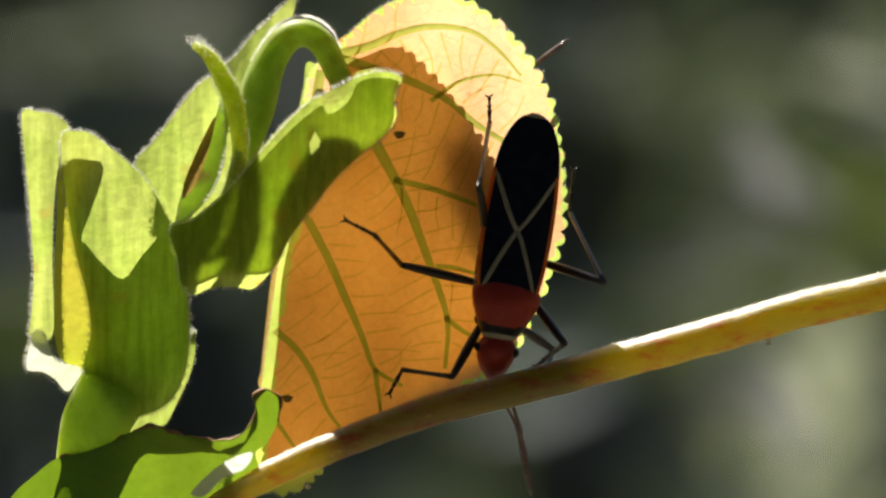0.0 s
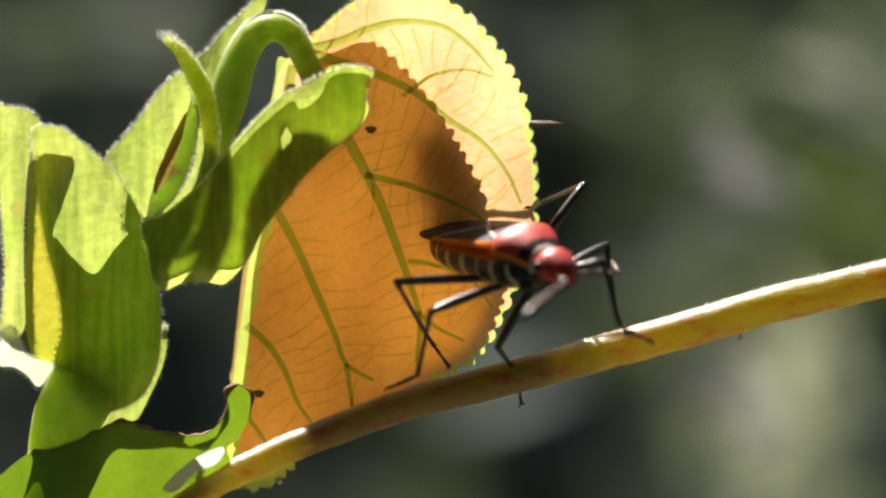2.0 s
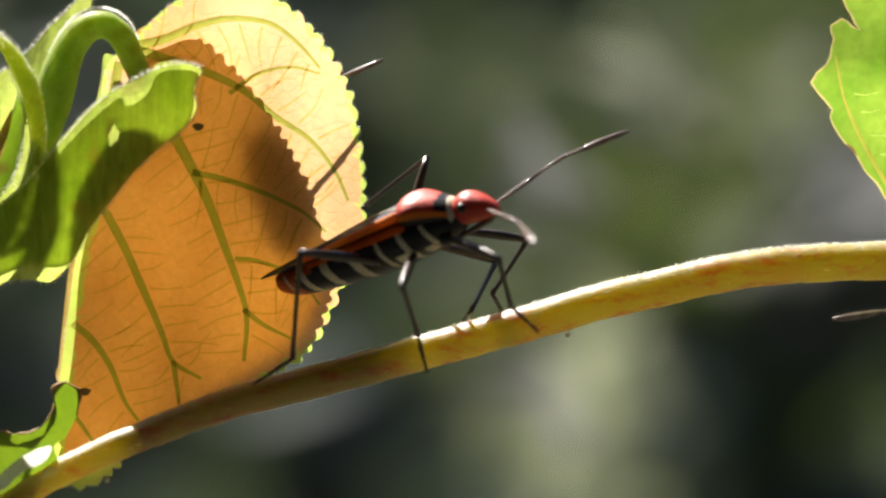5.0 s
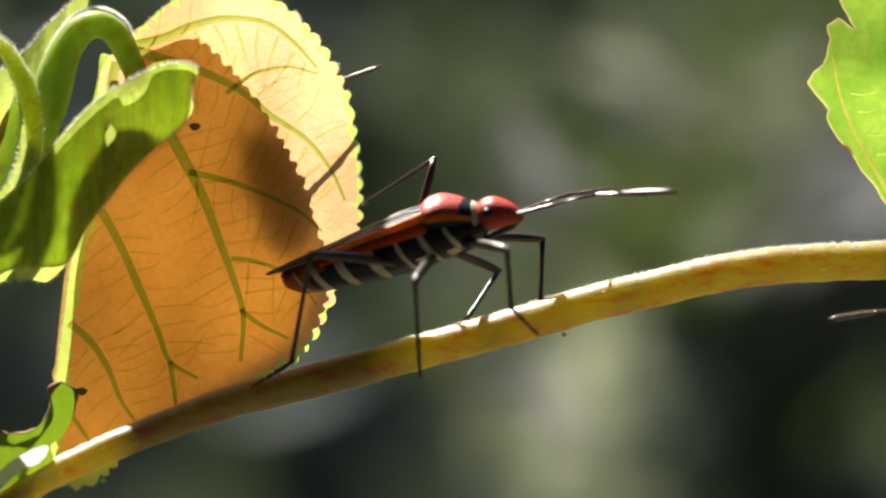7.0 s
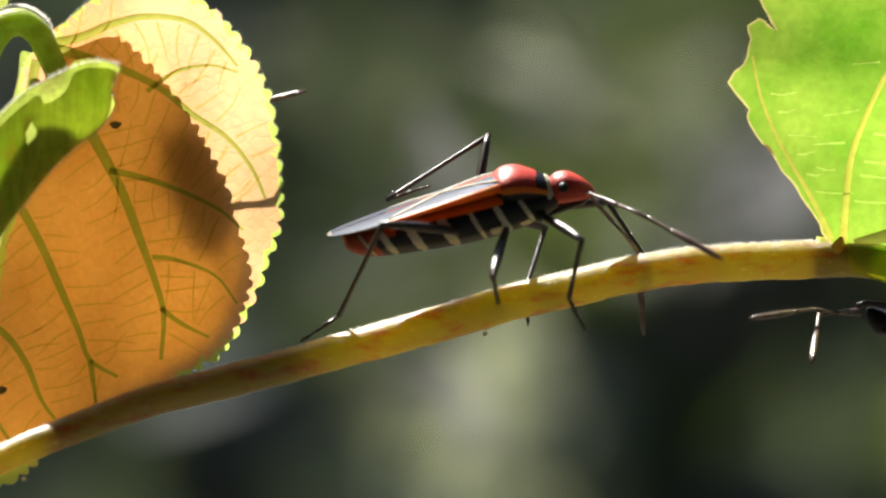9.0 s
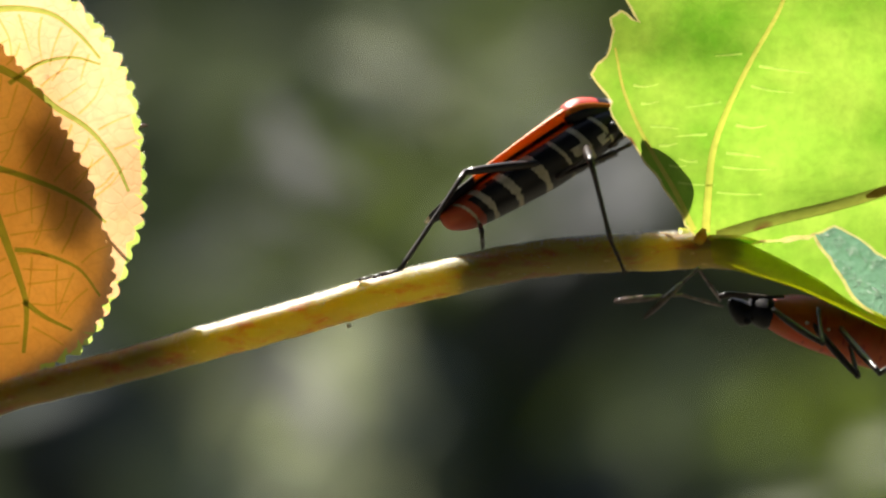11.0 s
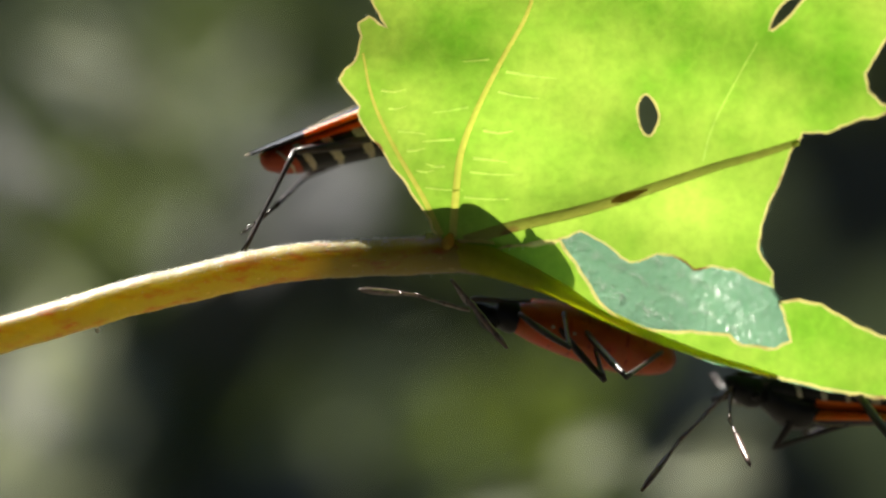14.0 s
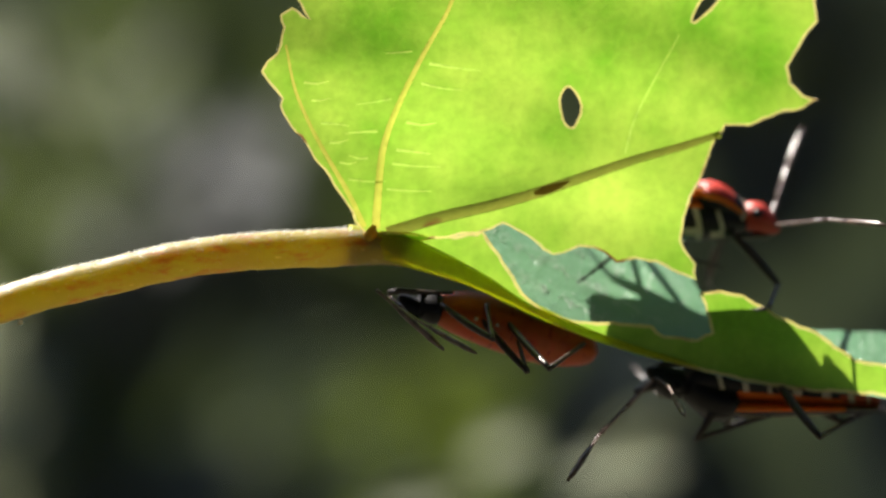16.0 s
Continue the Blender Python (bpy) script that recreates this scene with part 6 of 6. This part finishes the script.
    ("front", "l"): [(0.0, (-5.93, 2.3, -5.71), (-6.15, -1.1, -7.62), (-6.51, 0.9, -7.24)), (0.5, (-4.15, 2.5, -5.21), (-3.98, -0.9, -7.14), (-4.48, 1.1, -6.79)), (1.0, (-4.72, -1.8, -5.75), (-4.88, -5.6, -6.47), (-5.21, -3.6, -6.79)), (1.5, (-3.41, -3.2, -2.48), (-3.60, -3.3, -6.37), (-3.67, -3.4, -8.47)), (2.0, (-0.71, -6.1, 0.39), (-0.17, -6.1, -3.47), (0.50, -4.8, -4.97)), (2.5, (0.86, -2.5, -0.49), (0.42, -0.4, -3.75), (-0.14, -2.3, -4.22)), (3.0, (3.38, -2.4, 0.34), (2.11, -2.5, -3.34), (2.77, -0.6, -3.96)), (3.5, (4.63, -1.5, 0.40), (2.43, -1.6, -2.82), (3.05, -3.2, -3.93)), (4.0, (4.82, -3.0, 0.33), (2.52, -3.0, -2.82), (3.15, -1.4, -3.96)), (4.5, (4.78, -3.4, 0.56), (2.46, -3.4, -2.58), (3.06, -1.8, -3.85)), (7.0, (6.05, -1.8, 0.59), (5.90, -3.2, -3.05), (5.74, -1.1, -3.32)), (7.5, (6.13, -1.8, 0.50), (5.90, -3.3, -3.08), (5.69, -1.2, -3.36)), (8.0, (6.66, -1.0, -0.67), (5.99, -4.1, -3.03), (7.01, -4.1, -4.87)), (8.2, (6.66, -1.0, -0.67), (5.99, -4.1, -3.03), (7.01, -4.1, -4.87)), (8.6, (9.02, -0.9, 0.61), (8.18, -2.5, -1.99), (9.06, -2.7, -3.66)), (9.0, (15.22, -0.6, 2.85), (16.18, -0.9, 0.94), (16.97, -1.1, -0.73)), (9.4, (17.60, -0.6, 3.68), (17.61, 0.2, 1.68), (18.32, -0.4, 0.21)), (9.8, (20.92, -0.6, 4.27), (22.64, 0.8, 3.00), (23.27, -0.5, 1.82)), (10.2, (22.17, -0.8, 4.53), (23.14, 1.2, 2.40), (23.53, -0.6, 1.83)), (10.5, (24.54, -1.0, 5.33), (26.45, 1.8, 3.42), (26.71, -0.2, 3.03)), (11.0, (19.80, 2.8, 4.14), (23.25, 2.9, 5.77), (25.12, 2.8, 6.55)), (11.5, (20.67, 4.4, 5.72), (24.29, 4.3, 6.92), (26.26, 4.2, 7.40)), (12.0, (20.76, 5.1, 6.07), (24.35, 4.5, 7.24), (26.29, 4.2, 7.71)), (12.5, (20.91, 5.6, 5.97), (24.47, 4.8, 7.09), (26.40, 4.3, 7.53)), (13.0, (21.34, 5.9, 6.15), (24.90, 5.0, 7.16), (26.83, 4.4, 7.54)), (13.5, (21.94, 5.9, 6.77), (25.56, 5.0, 7.59), (27.50, 4.4, 7.87)), (14.0, (25.17, 6.5, 7.13), (28.94, 6.4, 7.71), (30.96, 6.2, 7.88)), (14.5, (42.24, 7.9, 1.66), (41.64, 8.3, -2.10), (41.68, 8.3, -2.73)), (15.0, (52.53, 4.6, -0.73), (53.63, 7.2, -3.35), (54.16, 9.2, -3.76)), (15.5, (53.71, 7.0, -0.24), (54.55, 10.3, -2.08), (55.03, 12.3, -2.62)), (16.0, (52.82, 9.0, -2.68), (53.72, 12.7, -3.25), (54.33, 14.7, -3.54))],
    ("feeler", "r"): [(0.0, (-8.07, 0.9, -10.28), (-7.22, 3.6, -14.86)), (0.5, (-5.11, 0.2, -10.31), (-3.93, 2.3, -15.12)), (1.0, (-10.76, -11.4, -4.61), (-12.16, -16.5, -3.69)), (1.5, (-7.48, -14.8, -4.36), (-11.29, -16.4, -7.87)), (2.0, (-2.87, -17.8, -1.68), (-5.04, -22.3, -3.59)), (2.5, (0.52, -13.8, 0.43), (4.50, -17.3, -0.46)), (3.0, (3.09, -12.1, -0.15), (4.18, -16.9, -2.25)), (3.5, (5.15, -10.9, 1.34), (9.02, -13.4, -1.40)), (4.0, (3.63, -12.8, 1.87), (4.61, -18.0, 0.89)), (4.5, (3.48, -12.7, 1.49), (4.03, -17.9, 0.06)), (7.0, (9.13, -6.1, 3.27), (13.89, -8.7, 3.39)), (7.5, (9.34, -6.2, 2.70), (14.17, -8.5, 1.96)), (8.0, (7.83, -8.8, 1.06), (11.20, -12.5, -1.05)), (9.2, (18.60, -7.3, 2.05), (22.47, -9.6, -0.92)), (10.5, (24.31, -7.5, 4.96), (21.66, -11.2, 2.07)), (11.0, (22.26, 3.7, 5.96), (18.72, 3.2, 2.46)), (11.5, (23.25, 4.7, 7.57), (19.30, 5.5, 4.61)), (12.0, (23.34, 5.0, 7.92), (19.50, 6.3, 5.03)), (12.5, (23.49, 5.2, 7.80), (19.71, 6.9, 5.00)), (13.0, (23.95, 5.4, 7.90), (20.14, 7.3, 5.25)), (13.5, (24.65, 5.4, 8.38), (20.70, 7.3, 5.93)), (14.0, (28.04, 7.0, 8.40), (23.66, 7.3, 6.03)), (14.5, (45.14, 4.3, -1.78), (43.75, 3.8, 3.02)), (15.0, (51.90, -1.0, -0.48), (52.06, -6.4, -0.83)), (15.5, (57.37, 2.5, -0.11), (61.23, -0.9, -1.74)), (16.0, (58.31, -0.7, 1.07), (60.72, -5.5, 0.68))],
    ("feeler", "l"): [(0.0, (-7.81, 1.1, -10.56), (-7.57, 5.4, -13.84)), (0.5, (-5.00, 1.2, -10.08), (-4.27, 4.7, -14.14)), (1.0, (-5.81, -1.9, -6.29), (-5.15, 3.5, -6.71)), (1.5, (-5.63, -4.4, -3.74), (-4.55, 0.5, -5.74)), (2.0, (0.16, -7.6, -1.27), (-0.52, -2.3, -0.55)), (2.5, (2.42, -3.9, 2.47), (5.80, -0.1, 0.50)), (3.0, (4.63, -2.2, 0.59), (8.66, 0.3, -1.91)), (3.5, (6.42, -1.5, 0.65), (9.29, 2.7, -1.24)), (4.0, (7.21, -7.0, 5.11), (12.37, -6.5, 6.60)), (4.5, (6.77, -7.0, 5.68), (11.34, -4.9, 7.56)), (7.0, (7.71, -1.2, 3.36), (10.42, 3.4, 3.63)), (7.5, (7.34, -1.1, 4.09), (8.58, 4.1, 4.48)), (8.0, (8.27, -3.6, -2.63), (8.60, -3.8, -8.02)), (9.2, (18.47, -1.1, 0.37), (19.01, 0.6, -4.73)), (10.5, (26.46, 1.9, 5.03), (28.31, 6.9, 4.37)), (11.0, (22.16, 3.9, 6.30), (18.48, 3.4, 2.86)), (11.5, (23.18, 4.7, 7.99), (19.10, 5.4, 5.05)), (12.0, (23.27, 5.0, 8.34), (19.29, 6.2, 5.47)), (12.5, (23.42, 5.2, 8.22), (19.50, 6.8, 5.44)), (13.0, (23.89, 5.4, 8.32), (19.94, 7.1, 5.68)), (13.5, (24.61, 5.4, 8.80), (20.53, 7.1, 6.37)), (14.0, (28.05, 7.1, 8.81), (23.54, 7.4, 6.51)), (14.5, (45.11, 6.7, -1.66), (43.72, 6.8, 3.18)), (15.0, (52.66, 9.9, 0.68), (51.87, 15.3, 0.96)), (15.5, (57.22, 6.8, 0.29), (60.50, 11.1, 0.16)), (16.0, (57.68, 8.8, 3.60), (59.92, 12.2, 7.15))],
}
YOUNG_POSE = ((31.23, 0.2, -3.80), (44.48, 1.6, -7.55), (0.1, 0.35, -0.9))
YOUNG_LEGS = {
    ("front", "r"): ((36.11, -3.9, -6.24), (36.37, -0.6, -4.24), (36.08, 1.4, -3.88)),
    ("middle", "r"): ((38.35, -3.4, -8.25), (38.15, 0.4, -5.05), (38.90, 2.2, -4.43)),
    ("hind", "r"): ((39.28, -6.0, -8.00), (42.82, 0.3, -6.64), (44.55, 2.2, -6.03)),
    ("front", "l"): ((37.49, 1.9, -5.73), (37.59, 5.3, -3.94), (37.42, 7.4, -3.71)),
    ("middle", "l"): ((39.12, 3.4, -7.10), (39.48, 7.4, -4.25), (40.26, 9.4, -4.01)),
    ("hind", "l"): ((41.92, 3.9, -8.06), (45.15, 10.3, -6.22), (46.46, 12.5, -6.00)),
}
YOUNG_FEELERS = {
    "r": [(10.5, (27.20, -4.2, -3.64), (23.03, -7.6, -4.13)), (11.0, (27.46, -4.4, -3.29), (23.06, -7.5, -3.61)), (11.5, (26.91, -4.0, -3.58), (22.87, -7.5, -4.04)), (12.0, (26.94, -4.0, -3.29), (22.77, -7.4, -3.59)), (12.5, (27.39, -4.3, -3.36), (23.53, -8.1, -3.96)), (13.0, (28.66, -4.9, -2.53), (27.94, -6.7, -7.56)), (13.5, (28.65, -4.7, -2.16), (30.86, -7.2, -6.39)), (14.0, (26.76, -3.7, -3.07), (22.76, -7.3, -2.64)), (14.5, (29.89, -5.4, -4.39), (26.08, -9.0, -5.50)), (15.0, (28.53, -5.0, -3.45), (32.34, -5.8, -7.20)), (15.5, (29.09, -5.0, -2.52), (31.95, -5.6, -7.06)), (16.0, (28.83, -5.1, -3.26), (32.78, -5.9, -6.85))],
    "l": [(10.5, (27.53, -3.6, -4.01), (26.61, -8.1, -6.78)), (11.0, (28.53, -3.7, -1.69), (24.93, -6.4, -4.65)), (11.5, (28.15, -3.9, -2.86), (24.76, -6.7, -5.92)), (12.0, (27.98, -3.5, -1.91), (24.21, -6.0, -4.81)), (12.5, (28.78, -4.0, -2.28), (26.99, -4.6, -7.34)), (13.0, (29.88, -4.5, -3.48), (28.18, -9.5, -4.48)), (13.5, (29.00, -3.9, -1.92), (29.13, -8.9, -4.08)), (14.0, (28.87, -4.0, -2.13), (32.08, -5.3, -6.27)), (14.5, (29.21, -4.1, -2.28), (32.70, -4.9, -6.33)), (15.0, (30.33, -4.3, -5.25), (33.87, -6.3, -8.78)), (15.5, (31.38, -3.8, -6.17), (34.09, -8.3, -7.43)), (16.0, (31.15, -4.3, -4.94), (34.36, -8.1, -6.97))],
}
HANG_POSE = ((46.41, 0.8, -8.25), (63.56, 1.6, -10.96), (0.1, -0.05, -1))
HANG_LEGS = {
    ("front", "r"): ((46.23, 0.9, -9.72), (48.00, 4.2, -8.77), (48.95, 6.1, -8.30)),
    ("middle", "r"): ((49.95, 0.2, -12.68), (54.74, 0.5, -11.28), (55.98, 2.1, -10.88)),
    ("hind", "r"): ((56.69, -4.5, -12.43), (60.56, 1.8, -11.56), (62.82, 2.9, -10.96)),
    ("front", "l"): ((48.93, 6.0, -10.18), (48.36, 9.6, -8.95), (48.53, 11.7, -8.47)),
    ("middle", "l"): ((53.29, 5.7, -12.36), (56.44, 9.4, -11.18), (57.46, 11.2, -10.71)),
    ("hind", "l"): ((59.58, 1.1, -11.79), (63.27, 7.5, -11.15), (64.95, 9.4, -10.69)),
}
HANG_FEELERS = {
    "r": [(13.0, (43.77, -1.8, -11.67), (40.40, -5.2, -14.18)), (14.0, (43.74, -0.4, -12.24), (40.67, -3.8, -15.07)), (15.0, (44.14, -0.7, -12.56), (41.42, -4.2, -15.58)), (16.0, (43.90, 0.9, -12.43), (41.09, -2.9, -15.02))],
    "l": [(13.0, (46.19, -3.4, -10.45), (46.19, -8.3, -12.86)), (14.0, (46.30, -3.3, -10.83), (46.55, -8.1, -13.34)), (15.0, (47.33, -3.7, -10.10), (46.95, -8.8, -11.67)), (16.0, (47.24, -3.8, -9.27), (47.11, -9.0, -10.86))],
}
LURK_TIPS = [(0.0, (-4.36, 2.5, 13.92)), (0.5, (-4.46, 2.5, 12.76)), (1.0, (-3.46, 2.5, 10.98)), (1.5, (-3.60, 2.5, 10.55)), (2.0, (-3.46, 2.5, 7.90)), (2.5, (-3.08, 2.5, 8.82)), (3.2, (-7.75, 2.5, 7.45)), (4.2, (-3.02, 2.5, 10.88)), (4.6, (-3.45, 2.5, 11.95)), (7.0, (-3.40, 2.5, 11.51)), (8.0, (-2.46, 2.5, 9.15)), (8.2, (-2.52, 2.5, 9.92)), (10.3, (-4.36, 2.5, 9.22)), (10.5, (-3.94, 2.5, 8.85)), (11.0, (-4.86, 2.5, 7.10)), (12.5, (-4.11, 2.5, 9.51)), (16.0, (-4.46, 2.5, 9.16))]


def rest(parts, body, limbs):
    """Pose a resting bug by the joints of its legs."""
    parts["bug"].matrix_basis = body
    for key, points in limbs.items():
        for ob, m in zip(parts[key], limb_poses(body, key, points)):
            ob.matrix_basis = m
    return body


def tucked(body):
    """Leg joints of a bug that lies close to a leaf with its feet under it."""
    out = {}
    for kind, spots in (("front", ((0.3, 1.1, -1.2), (3.9, 1.0, -1.7), (5.6, 1.0, -1.9))), ("middle", ((-2.4, 1.2, -1.3), (2.2, 1.1, -1.8), (4.0, 1.0, -1.9))), ("hind", ((-5.4, 1.0, -1.0), (1.4, 1.0, -1.7), (3.8, 1.0, -1.9)))):
        for tag, s in (("l", 1), ("r", -1)):
            out[kind, tag] = [(body @ (Vector((x, y * s, z)) * MM) - Vector((0, 0, LIFT))) / MM for x, y, z in spots]
    return out


LURK_HEAD = Vector((-12.06, 3.0, 8.27))
LURK_BODY = body_pose(LURK_HEAD, LURK_HEAD - SUN_WAY * BODY * 0.8, (0.0, 1.0, 0.0))
rest(lurker, LURK_BODY, tucked(LURK_BODY))
lurker["bug"].scale = (0.8, 0.8, 0.8)
LURK_BODY = LURK_BODY @ Matrix.Scale(0.8, 4)
YOUNG_BODY = rest(young, body_pose(*YOUNG_POSE), YOUNG_LEGS)
HANG_BODY = rest(hanger, body_pose(*HANG_POSE), HANG_LEGS)


def elbow_of(body, key, tip, pole):
    """Where an antenna bends on its way to its tip."""
    root, (a, b) = LEGS["feeler"]
    root = Vector((root[0], root[1] * (1 if key[1] == "l" else -1), root[2]))
    goal = body.inverted() @ world(*tip) / MM
    d = goal - root
    l = max(abs(a - b) + 0.05, min(a + b - 0.02, d.length))
    x = d.normalized()
    p = (pole - x * pole.dot(x)).normalized()
    c = max(-1, min(1, (a * a + l * l - b * b) / (2 * a * l)))
    knee = root + x * (a * c) + p * (a * math.sqrt(1 - c * c))
    return (body @ (knee * MM) - Vector((0, 0, LIFT))) / MM


def motions():
    steps = [round(0.1 * i, 1) for i in range(161)]
    flat = [(t, *h, *b, *d) for t, h, b, d in BODY_ROWS]
    bodies = {}
    for t in steps:
        v = smooth(flat, t)
        bodies[t] = body_pose(v[0:3], v[3:6], v[6:9])
    walk(walker["bug"], [(t, bodies[t]) for t in steps])

    def move(parts, key, rows, body):
        line = [(r[0], *(c for p in r[1:] for c in p)) for r in rows]
        poses = []
        for t in steps:
            v = smooth(line, t)
            poses.append((t, limb_poses(body(t), key, [v[i:i + 3] for i in range(0, len(v), 3)])))
        for i, ob in enumerate(parts[key]):
            walk(ob, [(t, p[i]) for t, p in poses])

    for key, rows in WALK_LIMBS.items():
        move(walker, key, rows, lambda t: bodies[t])
    still = LURK_HEAD - SUN_WAY * 6.0 + Vector((0.3, 1.0, 0.3))
    for tag, rows in (("r", LURK_TIPS), ("l", [(0.0, still), (16.0, still)])):
        key = ("feeler", tag)
        move(lurker, key, [(t, elbow_of(LURK_BODY, key, p, Vector((0, 0, 1))), p) for t, p in rows], lambda t: LURK_BODY)
    for tag in "rl":
        move(young, ("feeler", tag), YOUNG_FEELERS[tag], lambda t: YOUNG_BODY)
        move(hanger, ("feeler", tag), HANG_FEELERS[tag], lambda t: HANG_BODY)


motions()
